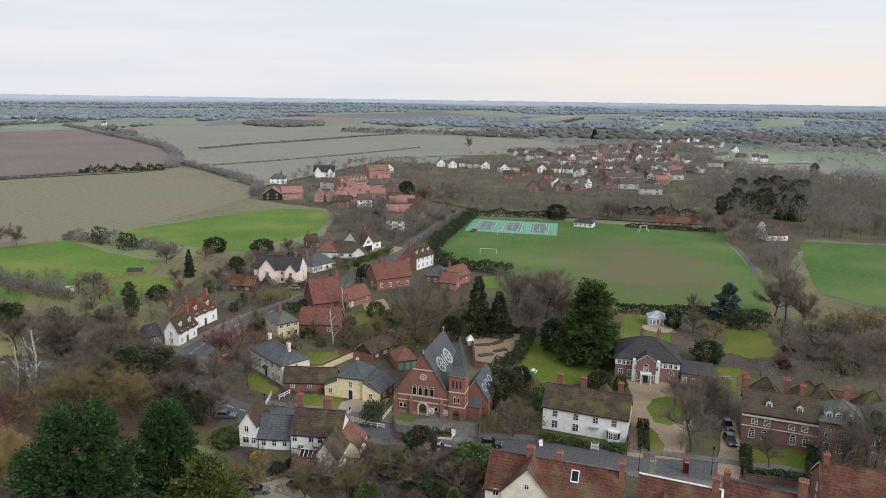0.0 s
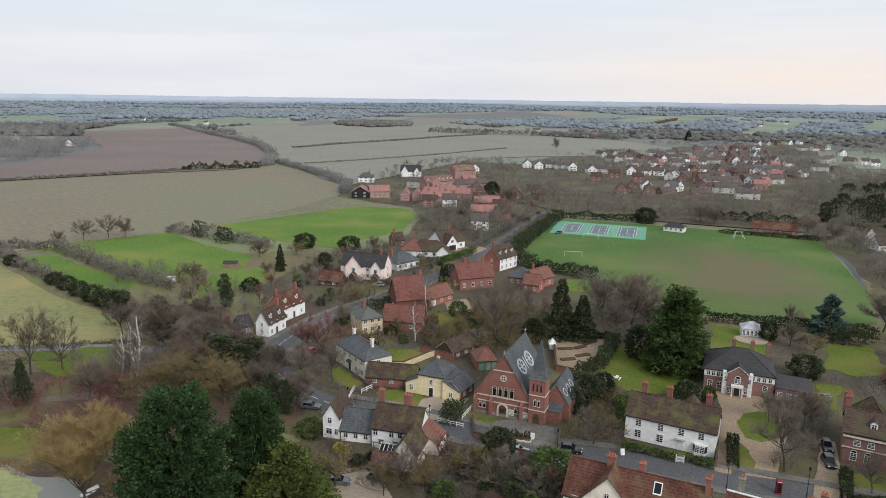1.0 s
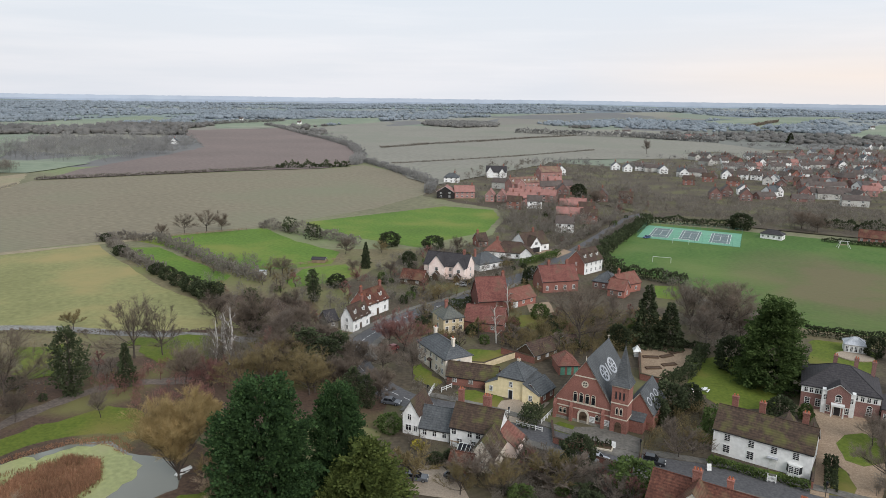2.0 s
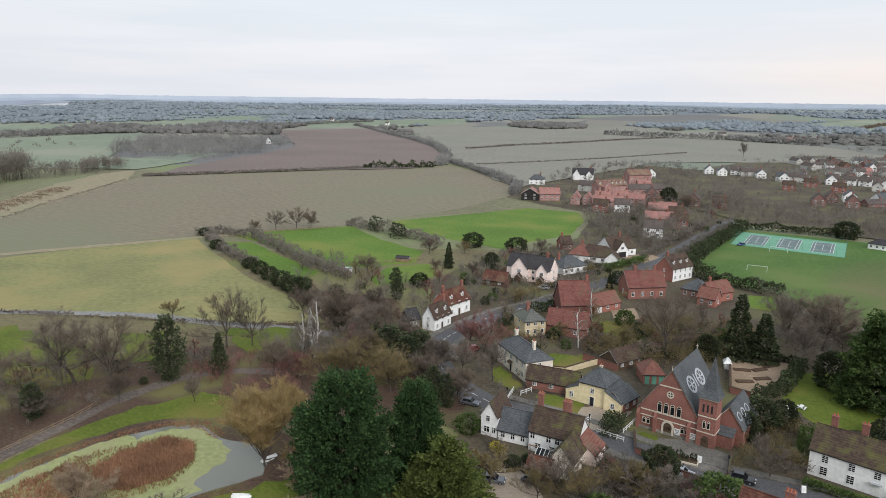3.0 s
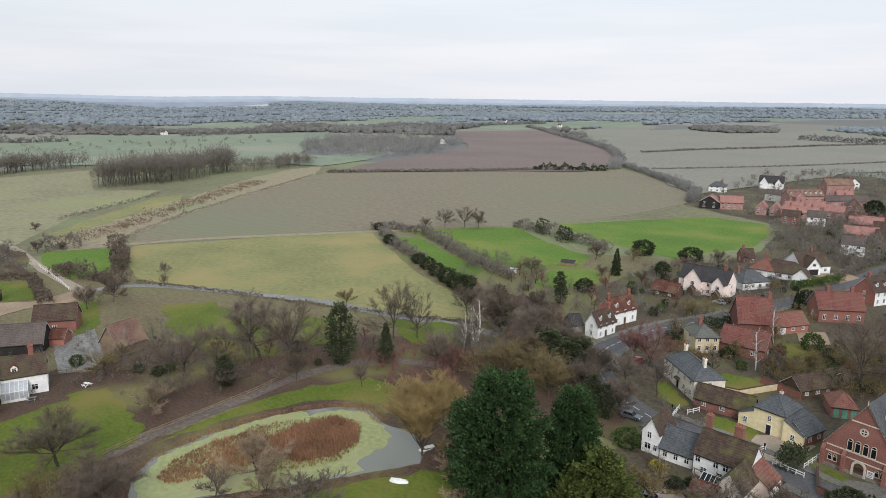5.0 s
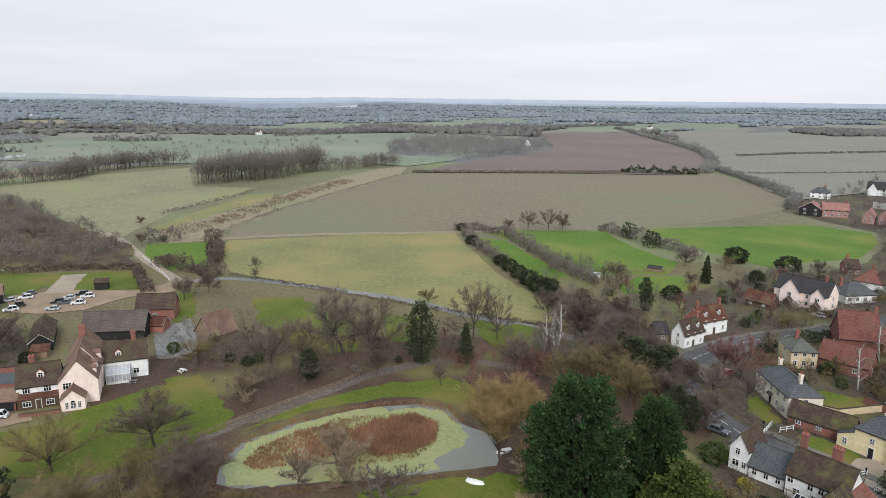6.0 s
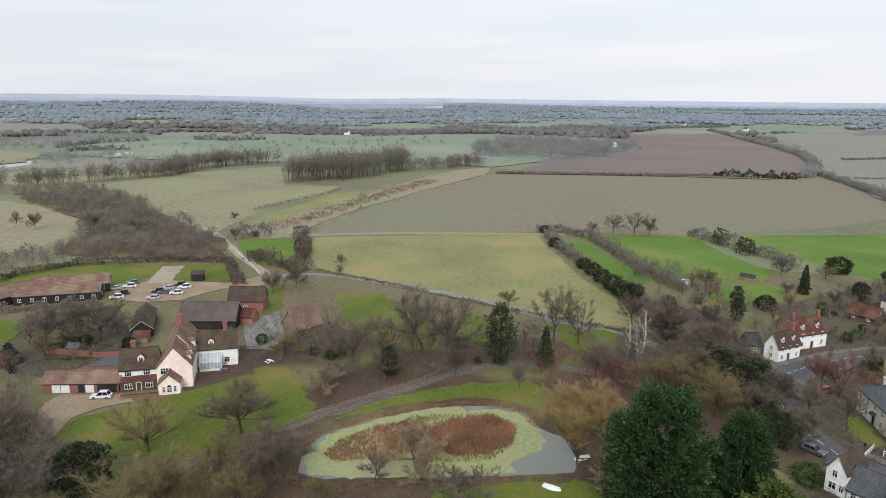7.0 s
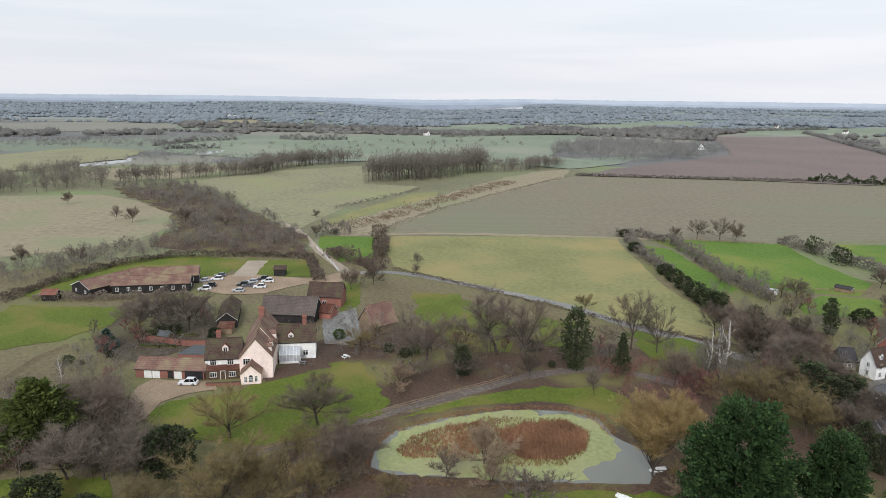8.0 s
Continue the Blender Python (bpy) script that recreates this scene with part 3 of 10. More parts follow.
patch("field", [(-1755.5, 227.2), (-1561.3, 356.9), (-1421.9, 308.0), (-1348.1, 172.6), (-1400.0, 20.0), (-1700.0, 0.0)], "beige", "pale grey hillside field")
patch("field", [(-835.6, -39.3), (-888.2, 8.8), (-975.4, 94.5), (-882.4, 157.5), (-781.9, 116.8), (-708.3, 31.1), (-667.0, -32.9)], "meadow", "pale riverside meadow")
patch("field", [(-630.8, 63.2), (-684.6, 78.1), (-692.3, 158.5), (-672.7, 224.9), (-581.1, 132.3), (-575.6, 84.5)], "tan", "tan rushy meadow beyond a row of alders")
patch("field", [(-1593.1, 405.3), (-1728.4, 485.1), (-1755.2, 572.2), (-1587.6, 550.8), (-1472.9, 445.3)], "tan", "small pale hill field")
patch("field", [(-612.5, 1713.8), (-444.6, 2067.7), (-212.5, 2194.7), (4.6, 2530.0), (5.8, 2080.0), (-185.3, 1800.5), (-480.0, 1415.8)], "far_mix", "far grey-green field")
patch("field", [(421.9, 1501.9), (683.6, 2133.1), (831.3, 2251.4), (645.1, 1781.8), (428.4, 1401.0)], "far_green", "green far hillside field")
patch("field", [(739.2, 1695.9), (1082.0, 2358.7), (1209.1, 2307.4), (922.3, 1769.0)], "far_green", "green far hillside field")
patch("field", [(384.1, 901.8), (433.9, 969.4), (497.6, 938.4), (429.9, 795.8), (338.4, 766.7)], "far_green", "pale green field behind the trees")
patch("field", [(332.4, 752.9), (425.7, 787.9), (424.4, 728.5), (371.7, 655.2), (300.5, 666.2)], "beige", "pale tan field behind the trees")
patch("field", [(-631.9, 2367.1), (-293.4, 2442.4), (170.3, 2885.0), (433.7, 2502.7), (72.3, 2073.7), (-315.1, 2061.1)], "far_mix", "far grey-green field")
patch("field", [(-926.6, 1437.2), (-891.0, 1632.7), (-686.9, 1968.6), (-591.0, 1652.5), (-692.6, 1392.2), (-789.4, 1222.2)], "far_green", "far pale field")
patch("field", [(145.8, 478.3), (198.6, 555.5), (184.5, 502.9), (154.5, 468.1)], "bright_grass", "mown green slope by the estate")
for far_poly in ([(188.4, 2046.3), (454.9, 2625.9), (784.7, 2812.6), (327.9, 1800.4)], [(-1183.3, 670.4), (-1414.5, 996.1), (-1232.7, 1096.8), (-1054.4, 851.0)], [(-1181.8, 1086.0), (-1304.7, 1683.7), (-1105.7, 1563.5), (-1010.2, 1054.1)]):
    patch("field", far_poly, "far_green", "far green field")
patch("village_floor", [(-130.5, 451.1), (-145.7, 554.2), (-134.5, 633.0), (-132.7, 708.5), (-92.3, 763.2), (-3.7, 728.2), (-11.0, 514.5), (-54.5, 393.0), (-72.8, 412.6)], "village_floor", "trodden soil and gardens of the new houses", "ground", lift=0.012, wob=1.5)
patch("wood_floor", [(194.9, 520.0), (289.7, 680.0), (321.6, 610.5), (377.6, 556.9), (365.0, 477.2), (248.2, 319.5), (215.4, 327.8), (184.0, 336.7), (152.2, 290.0), (122.9, 221.3), (110.6, 217.5), (130.1, 268.6), (139.4, 325.4), (139.4, 362.8)], "village_floor", "dark leaf litter under bare trees", "wood floor", lift=0.013, wob=1.5)
patch("wood_floor", [(-536.8, 71.0), (-525.7, 119.3), (-448.7, 126.2), (-363.7, 123.3), (-303.1, 121.8), (-269.2, 110.0), (-300.0, 66.2), (-320.5, 54.0), (-364.1, 77.9), (-410.3, 83.3), (-470.8, 75.5)], "litter", "brown rough ground under the scrub wood", "wood floor", lift=0.2, wob=3.0)
# water far away: river bends and the estuary
patch("water", [(-3670.8, 2220.2), (-3883.4, 2638.5), (-2836.8, 2398.7), (-2394.0, 2008.6), (-2842.0, 1999.7)], "water", "pale estuary water near the skyline", "water")
patch("water", [(-720.6, 52.0), (-764.5, 93.1), (-792.9, 125.7), (-752.1, 118.5), (-721.1, 87.5)], "water", "bright bend of the river", "water", wob=0.3)
patch("water", [(-832.5, 204.3), (-854.8, 240.4), (-820.9, 229.4), (-799.9, 197.4)], "water", "bright bend of the river", "water", wob=0.3)

# playing fields
patch("playing_field", [(17.5, 391.1), (68.9, 380.0), (107.4, 368.8), (144.9, 353.5), (136.7, 318.6), (121.9, 250.6), (108.1, 215.5), (77.4, 214.1), (57.4, 215.7), (43.2, 231.1), (25.7, 257.3), (1.5, 280.8), (-4.5, 295.9)], "pitch", "wide green school playing field, worn in the middle", "playing field")
patch("playing_field", [(176.6, 330.6), (217.7, 322.6), (247.9, 312.0), (167.1, 205.2), (146.2, 217.3), (135.4, 235.7), (153.0, 279.6)], "pitch", "second green playing field beyond the path", "playing field")
patch("lawn", [(15.6, 253.2), (24.4, 255.4), (23.8, 236.0), (15.7, 237.1)], "bright_grass", "small green plot behind a hedge", "lawn")

# lawns and gardens
LAWNS = [
    [(-27.6, 200.7), (-22.9, 208.3), (-18.1, 202.6), (-20.3, 191.4), (-24.6, 192.2)],
    [(23.6, 181.5), (32.9, 185.1), (41.1, 167.3), (36.4, 152.0), (24.3, 152.9), (19.2, 162.6)],
    [(56.5, 204.9), (65.9, 206.4), (71.3, 198.3), (64.4, 179.9), (51.7, 185.9)],
    [(84.9, 193.7), (96.6, 195.2), (91.9, 173.2), (82.3, 170.4), (77.3, 174.8)],
    [(70.7, 163.7), (76.5, 163.9), (69.5, 148.9), (66.1, 150.4)],
    [(-36.7, 169.1), (-27.6, 172.8), (-24.1, 169.6), (-27.6, 159.1), (-34.1, 159.9)],
    [(-46.8, 154.8), (-45.3, 156.7), (-37.4, 146.9), (-38.2, 142.3), (-44.3, 146.7)],
    [(-33.1, 142.4), (-28.5, 144.7), (-21.7, 142.5), (-21.4, 136.2), (-30.9, 137.6)],
    [(-10.1, 132.1), (-8.2, 134.0), (-5.0, 133.0), (-6.2, 126.5), (-10.1, 127.8)],
    [(21.4, 128.0), (36.9, 123.1), (36.0, 120.4), (20.3, 124.0)],
    [(59.5, 121.0), (74.0, 123.7), (66.6, 111.1), (57.1, 113.2)],
    [(-270.8, 77.0), (-274.1, 85.0), (-267.5, 92.3), (-257.9, 104.5), (-232.5, 97.4), (-245.9, 71.7)],
    [(-258.4, 3.8), (-279.3, 19.0), (-297.5, 45.4), (-292.3, 64.4), (-273.3, 82.4), (-250.2, 67.7), (-262.4, 31.8), (-252.8, 6.8)],
    [(-249.4, 0.4), (-226.8, 31.7), (-211.8, 24.6), (-204.3, 9.5), (-204.8, -3.5), (-219.6, -11.1)],
    [(-146.0, 22.0), (-149.4, 27.1), (-147.1, 36.3), (-148.3, 55.6), (-147.5, 67.1), (-128.2, 66.5), (-119.4, 64.6), (-117.7, 48.3), (-118.1, 39.2), (-129.1, 25.9), (-137.5, 21.3)],
    [(-150.7, 65.5), (-147.8, 73.6), (-122.3, 67.7), (-119.5, 61.9), (-125.7, 59.7)],
    [(-217.3, 99.6), (-216.6, 108.3), (-192.1, 94.9), (-184.2, 85.1)],
    [(-136.0, -9.7), (-121.8, 10.9), (-112.2, 10.4), (-124.9, -9.6)],
]
for poly in LAWNS:
    patch("lawn", poly, "grass", "mown green lawn", "lawn", wob=0.9, step=2)
patch("village_floor", [(-93.6, 224.3), (-87.2, 265.5), (-59.4, 311.8), (-61.1, 392.5), (-11.4, 531.9), (46.8, 488.8), (15.4, 407.3), (-5.7, 280.4), (25.4, 253.8), (42.0, 224.1), (55.0, 205.9), (106.1, 197.2), (151.5, 189.0), (87.8, 103.0), (45.6, 93.0), (2.0, 96.3), (-35.9, 96.9), (-45.9, 127.2), (-65.1, 163.3)], "village_floor", "trodden soil and leaf litter among the gardens", "ground", lift=0.010, wob=1.5)
patch("village_floor", [(-40.5, 566.9), (-3.9, 762.8), (93.0, 995.7), (469.1, 1233.8), (289.8, 708.5), (142.6, 371.5), (71.2, 393.6), (22.4, 410.0), (-25.5, 467.0)], "village_floor", "trodden soil and gardens of the far village", "ground", lift=0.011, wob=1.5)
for poly in ([(-196.0, 117.8), (-186.9, 128.5), (-153.7, 128.0), (-133.3, 110.3), (-141.3, 100.1), (-170.4, 104.6)], [(-127.2, 149.8), (-114.4, 159.2), (-103.5, 161.0), (-96.9, 142.4), (-109.1, 138.6)], [(-152.0, 134.9), (-142.6, 143.6), (-123.2, 127.8), (-131.9, 120.2)]):
    patch("lawn", poly, "grass", "rough green grass under bare trees", "grass", wob=1.8, step=3)
patch("village_floor", [(-220.3, 25.8), (-231.5, 35.8), (-226.7, 56.3), (-190.5, 49.8), (-180.0, 43.1), (-175.2, 25.9), (-189.5, 17.4)], "village_floor", "rough brown ground of the kitchen garden", "ground", lift=0.014, wob=2.0)
# the wooded bank by the pond
patch("wood_floor", [(-159.2, 52.7), (-168.2, 72.0), (-167.6, 92.2), (-148.4, 117.7), (-122.6, 138.3), (-98.3, 152.8), (-74.1, 147.5), (-58.9, 125.9), (-69.3, 107.7), (-80.9, 123.3), (-108.9, 103.3), (-118.5, 79.0), (-122.8, 61.4), (-137.6, 44.3)], "litter", "brown leaf litter under bare trees", "wood floor", lift=0.016)
patch("wood_floor", [(-134.5, 197.4), (-95.8, 199.2), (-63.7, 159.6), (-46.9, 137.7), (-43.7, 120.4), (-78.1, 119.4), (-106.4, 141.5)], "litter", "brown leaf litter under bare trees", "wood floor", lift=0.018)
patch("pond_bank", [(-117.7, 48.3), (-116.0, 74.0), (-114.3, 94.7), (-108.5, 107.1), (-98.1, 114.8), (-87.0, 111.3), (-64.1, 98.8), (-59.4, 82.3), (-75.2, 52.3), (-88.5, 21.9), (-107.3, 18.1)], "litter", "muddy brown bank round the pond", "bank", wob=1.2, step=3)
patch("pond_bank", [(-115.3, 65.1), (-115.2, 84.0), (-112.0, 99.6), (-104.5, 114.1), (-94.3, 114.2), (-88.0, 107.2), (-94.0, 104.1), (-101.9, 100.9), (-110.8, 85.5), (-112.9, 74.9)], "grass", "green grassy bank above the pond", "grass bank", wob=1.2, step=3)
patch("pond_bank", [(-81.1, 68.0), (-68.0, 88.7), (-63.5, 93.3), (-56.0, 87.6), (-73.7, 59.8)], "grass", "green grassy bank below the pond", "grass bank", wob=1.2, step=3)
pond_outline = [(-101.0, 51.7), (-106.6, 55.4), (-110.5, 62.4), (-110.0, 74.5), (-106.0, 88.0), (-99.0, 98.1), (-92.4, 101.6), (-85.6, 98.5), (-78.0, 98.9), (-71.7, 95.4), (-69.7, 90.6), (-74.6, 83.2), (-82.0, 72.5), (-90.1, 62.4), (-96.2, 54.3)]
patch("pond_edge", [(-100.8, 50.4), (-108.1, 55.0), (-112.1, 62.6), (-111.8, 75.7), (-107.7, 89.4), (-100.5, 100.0), (-93.0, 103.6), (-85.6, 100.2), (-78.1, 100.7), (-70.6, 96.1), (-68.1, 89.9), (-73.5, 82.0), (-80.9, 71.6), (-88.9, 61.6), (-95.1, 53.1)], "litter", "brown muddy margin of the pond", "pond margin", wob=0.7, step=1.5)
patch("pond", pond_outline, "water", "village pond with still grey water", "pond", wob=0.3, step=2)
patch("duckweed", [(-99.2, 52.7), (-105.4, 55.4), (-109.8, 62.7), (-109.5, 74.8), (-105.8, 87.9), (-103.2, 92.0), (-100.1, 91.8), (-97.6, 96.8), (-92.0, 100.4), (-85.9, 98.1), (-80.6, 95.5), (-79.0, 91.4), (-79.4, 86.6), (-78.8, 83.2), (-76.3, 82.8), (-80.5, 75.2), (-82.3, 72.8), (-90.4, 62.6), (-95.4, 56.2)], "algae", "pale green duckweed sheet covering the pond", "duckweed", wob=0.6, step=1.2)

# roads, lanes and paths
NEAR_STREET = [(96.9, 102.4), (64.8, 110.0), (36.3, 116.6), (19.8, 120.6), (5.6, 121.7), (-9.1, 126.4), (-18.7, 130.0), (-31.4, 133.6), (-41.7, 135.2)]
BEND = [(-41.7, 135.2), (-50.4, 140.4), (-56.5, 146.5), (-61.6, 153.3), (-65.2, 161.0), (-65.9, 169.1), (-64.6, 177.5), (-61.6, 189.1), (-56.3, 201.5), (-48.7, 214.2), (-42.2, 229.1)]
FAR_STREET = [(-42.2, 229.1), (-35.9, 246.0), (-28.7, 264.5), (-20.0, 292.0), (-9.5, 331.0), (3.5, 385.0), (14.1, 418.2), (44.9, 468.4)]
HIGH_STREET = NEAR_STREET + BEND[1:] + FAR_STREET[1:]
ribbon("road", HIGH_STREET, 6.6, "asphalt", "grey asphalt village high street", "road", lift=0.10)
for line, side in ((NEAR_STREET, 4.5), (NEAR_STREET, -4.5), (BEND[2:], 4.3), (BEND[3:] + FAR_STREET[1:4], -4.3)):
    ribbon("pavement", offset_line(line, side), 2.0, "paving", "raised paved footway beside the street", "pavement", lift=0.22, rise=0.2)
LANE = [(-94.5, 159.8), (-111.5, 159.5), (-134.1, 154.6), (-156.4, 152.4), (-177.6, 145.6), (-200.2, 137.1), (-222.4, 125.8), (-229.8, 110.1), (-225.0, 94.2), (-237.6, 73.2)]
ribbon("lane", LANE, 4.2, "mud", "wet grey country lane", "lane", lift=0.07, wob=0.3)
ribbon("headland", [(-300.0, 138.1), (-291.5, 158.5), (-275.8, 188.5), (-241.8, 233.1), (-211.3, 271.8)], 5.0, "tan", "dry grass headland between two fields", "headland", lift=0.09, wob=0.8)
ribbon("lane", [(-228.2, 109.4), (-278.2, 116.9), (-319.1, 125.3), (-345.8, 126.4)], 4.0, "gravel", "pale gravel track", "track", lift=0.075, wob=0.3)
ribbon("path", [(-117.2, 28.1), (-117.7, 34.6), (-118.1, 48.5), (-118.8, 67.1), (-118.3, 89.5), (-117.2, 107.7), (-110.1, 123.9), (-95.3, 131.3)], 3.6, "wet_path", "muddy brown path beside the pond", "path", lift=0.064, wob=0.4)
ribbon("lane", [(254.4, 1458.0), (337.2, 1041.8), (298.7, 854.3), (278.0, 757.4), (236.5, 689.5), (129.4, 566.9)], 5.0, "asphalt", "grey estate road", "road", lift=0.5, wob=0.5)
ribbon("lane", [(-258.0, 655.0), (-275.0, 712.0), (-312.0, 798.9), (-378.8, 925.2), (-471.1, 1058.1), (-559.2, 1159.2), (-713.8, 1350.1)], 7.0, "paving", "pale lane between the fields", "lane", lift=0.75, wob=0.5)
ribbon("path", [(118.9, 246.3), (126.5, 268.4), (136.8, 306.1), (138.3, 322.6)], 2.2, "asphalt", "grey path between the playing fields", "path", lift=0.075)
ribbon("path", [(118.9, 246.3), (111.3, 211.4), (101.0, 186.9)], 2.0, "asphalt", "grey path between the playing fields", "path", lift=0.075)
patch("drive", [(45.1, 155.6), (50.3, 158.3), (60.1, 156.2), (58.9, 147.0), (53.6, 134.0), (47.5, 120.7), (45.9, 117.3), (40.9, 118.0), (44.4, 127.5), (42.9, 132.4), (38.4, 117.9), (35.8, 118.7), (40.2, 134.9), (44.1, 146.5)], "red_gravel", "pinkish gravel carriage drive", "drive", wob=0.2, step=3)
patch("lawn", [(45.5, 140.0), (48.2, 144.2), (52.1, 146.1), (54.7, 144.4), (54.9, 139.5), (52.0, 134.0), (47.9, 131.3), (45.2, 133.0)], "grass", "round lawn inside the carriage drive", "lawn", wob=0.1, step=2)
patch("lawn", [(42.5, 130.8), (44.2, 128.7), (44.2, 122.8), (42.6, 119.3), (38.9, 119.2)], "grass", "small front lawn beside the drive", "lawn", wob=0.1, step=2)
patch("drive", [(59.3, 132.4), (62.8, 134.3), (58.6, 121.0), (53.8, 110.8), (50.5, 112.6)], "red_gravel", "brown gravel parking drive", "drive", wob=0.2, step=3)
patch("forecourt", [(-5.3, 132.5), (1.2, 134.3), (8.3, 130.8), (7.2, 121.3), (-6.5, 125.5)], "paving", "paved forecourt of the chapel", "forecourt", wob=0.1, step=3)
patch("yard", [(8.5, 183.2), (14.5, 188.2), (23.4, 187.6), (18.7, 172.5), (13.0, 162.4), (8.6, 166.1)], "red_gravel", "bare brown school yard with raised beds", "yard", wob=0.3, step=3)
patch("drive", [(-22.1, 140.7), (-18.0, 143.2), (-11.5, 142.8), (-15.3, 130.6), (-22.5, 131.7)], "gravel", "gravel drive of the yellow house", "drive", wob=0.2, step=3)
patch("drive", [(-161.0, 22.7), (-163.7, 26.3), (-154.0, 38.2), (-149.8, 37.7), (-151.0, 31.1), (-149.7, 25.4), (-142.3, 20.6), (-143.3, 17.5), (-150.4, 17.5)], "red_gravel", "brown gravel yard before the garages", "drive", wob=0.4, step=3)
patch("car_park", [(-235.2, 55.6), (-253.4, 62.3), (-248.7, 76.8), (-231.0, 93.4), (-233.7, 112.0), (-228.3, 114.2), (-220.8, 101.2), (-224.9, 89.8), (-222.7, 80.5), (-220.3, 73.5), (-225.8, 61.7)], "red_gravel", "gravel car park behind the barns", "car park", wob=0.4, step=3)
patch("yard", [(-184.8, 78.8), (-189.8, 92.7), (-167.1, 83.3), (-159.7, 76.1), (-164.1, 70.6)], "mud", "grey yard between the barns", "yard", wob=0.3, step=3)
patch("track", [(-248.6, 70.4), (-270.2, 83.7), (-266.1, 90.6), (-244.3, 77.5)], "gravel", "worn gravel patch on the grass", "track", wob=0.4, step=3)
patch("drive", [(-35.1, 100.0), (-32.8, 108.6), (-28.3, 110.6), (-23.1, 105.3), (-20.3, 100.4)], "gravel", "gravel drive behind the cottages", "drive", wob=0.3, step=3)
patch("drive", [(-26.6, 215.5), (-19.7, 221.1), (-16.8, 209.8), (-23.6, 204.7)], "red_gravel", "pinkish gravel yard of the red house", "drive", wob=0.2, step=3)
patch("drive", [(-33.7, 295.2), (-24.7, 309.1), (-17.7, 302.1), (-23.0, 287.9)], "red_gravel", "pinkish gravel drive", "drive", wob=0.2, step=3)

# ---- trees, shrubs and hedges ----
def sliver(s, p, d, width, rng):
    """A thin pointed twig."""
    side = d.cross(Vector((rng.uniform(-1, 1), rng.uniform(-1, 1), rng.uniform(-1, 1)))).normalized() * (width / 2)
    n = len(s.v)
    s.v += [tuple(p - side), tuple(p + side), tuple(p + d)]
    s.f.append((n, n + 1, n + 2))


def spray(s, p, out, size, rng):
    """A small leafy spray: two triangles, bent along the middle."""
    side = out.cross(Vector((rng.uniform(-1, 1), rng.uniform(-1, 1), rng.uniform(-1, 1)))).normalized() * size * rng.uniform(0.3, 0.5)
    tip = p + out * size
    mid = p + out * size * 0.45 + out.cross(side).normalized() * size * 0.12
    n = len(s.v)
    s.v += [tuple(p), tuple(mid + side), tuple(tip), tuple(mid - side)]
    s.f += [(n, n + 1, n + 2), (n, n + 2, n + 3)]


def bare_tree(seed, height=12.0, spread=5.0, clear=0.22, limbs=8, rise=0.55, per=5, fine=4, twigs=15, width=0.06, droop=0.0, lean=0.0, leader=True, stem_part=0.5):
    """The trunk with its limbs, and the fine twigs, of a leafless tree."""
    rng = random.Random(seed)
    wood, crown = Shape(), Shape()

    def bough(p, d, length, r, level):
        bits = 3 if level < 2 else 2
        here = p
        ends = []
        for k in range(bits):
            d = (d + Vector((rng.uniform(-0.2, 0.2), rng.uniform(-0.2, 0.2), rng.uniform(-0.05, 0.16) - droop * level * 0.12))).normalized()
            there = here + d * length / bits
            r2 = r * (1 - 0.27 * (k + 1) / bits * 1.6)
            wood.tube(here, there, r * (1 - 0.4 * k / bits), max(r2, 0.012), (6, 4, 3, 3)[level], caps=False)
            ends.append((here.lerp(there, 0.5), d))
            ends.append((there, d))
            here = there
        return here, d, ends

    base = Vector((0, 0, -0.2))
    up = Vector((lean, rng.uniform(-0.05, 0.05), 1)).normalized()
    r0 = height * 0.016 + 0.05
    top, d0, stem = bough(base, up, height * (0.8 if leader else stem_part), r0, 0)
    for i in range(limbs):
        f = clear + (0.95 - clear) * i / max(limbs - 1, 1)
        f = min(f, 0.98)
        at = base.lerp(top, f) if leader else base.lerp(top, 0.55 + 0.45 * i / limbs)
        a = i * 2.4 + rng.uniform(-0.5, 0.5)
        tilt = rise + rng.uniform(-0.2, 0.25) + 0.5 * f if leader else rise * rng.choice((0.1, 0.5, 0.9, 1.4, 2.2, 3.2)) * rng.uniform(0.8, 1.2)
        d = Vector((math.cos(a), math.sin(a), tilt)).normalized()
        length = spread * (1.1 - 0.55 * f if leader else 1.0) * rng.uniform(0.8, 1.15)
        end, d1, marks = bough(at, d, length, r0 * 0.36, 1)
        for j in range(per):
            p, q = marks[min(1 + j, len(marks) - 1)]
            dd = (q + Vector((rng.uniform(-0.9, 0.9), rng.uniform(-0.9, 0.9), rng.uniform(-0.25, 0.75) - droop))).normalized()
            e2, d2, m2 = bough(p, dd, length * rng.uniform(0.34, 0.55), r0 * 0.11, 2)
            for k in range(fine):
                p3, q3 = m2[min(k, len(m2) - 1)]
                d3 = (q3 + Vector((rng.uniform(-1, 1), rng.uniform(-1, 1), rng.uniform(-0.3, 0.8) - droop * 1.4))).normalized()
                l3 = length * rng.uniform(0.16, 0.3)
                sliver(crown, p3, d3 * l3, width * 1.8, rng)
                for _ in range(twigs):
                    f3 = rng.random()
                    d4 = (d3 + Vector((rng.uniform(-1.1, 1.1), rng.uniform(-1.1, 1.1), rng.uniform(-0.6, 0.9) - droop * 2))).normalized()
                    sliver(crown, p3 + d3 * l3 * f3, d4 * rng.uniform(0.4, 1.1) * height * 0.105, width * rng.uniform(0.6, 1.3), rng)
    return wood, crown


def leafy(seed, height, radius, count, size, profile, lump=0.25, up=0.2, base=0.0, inner=0.55):
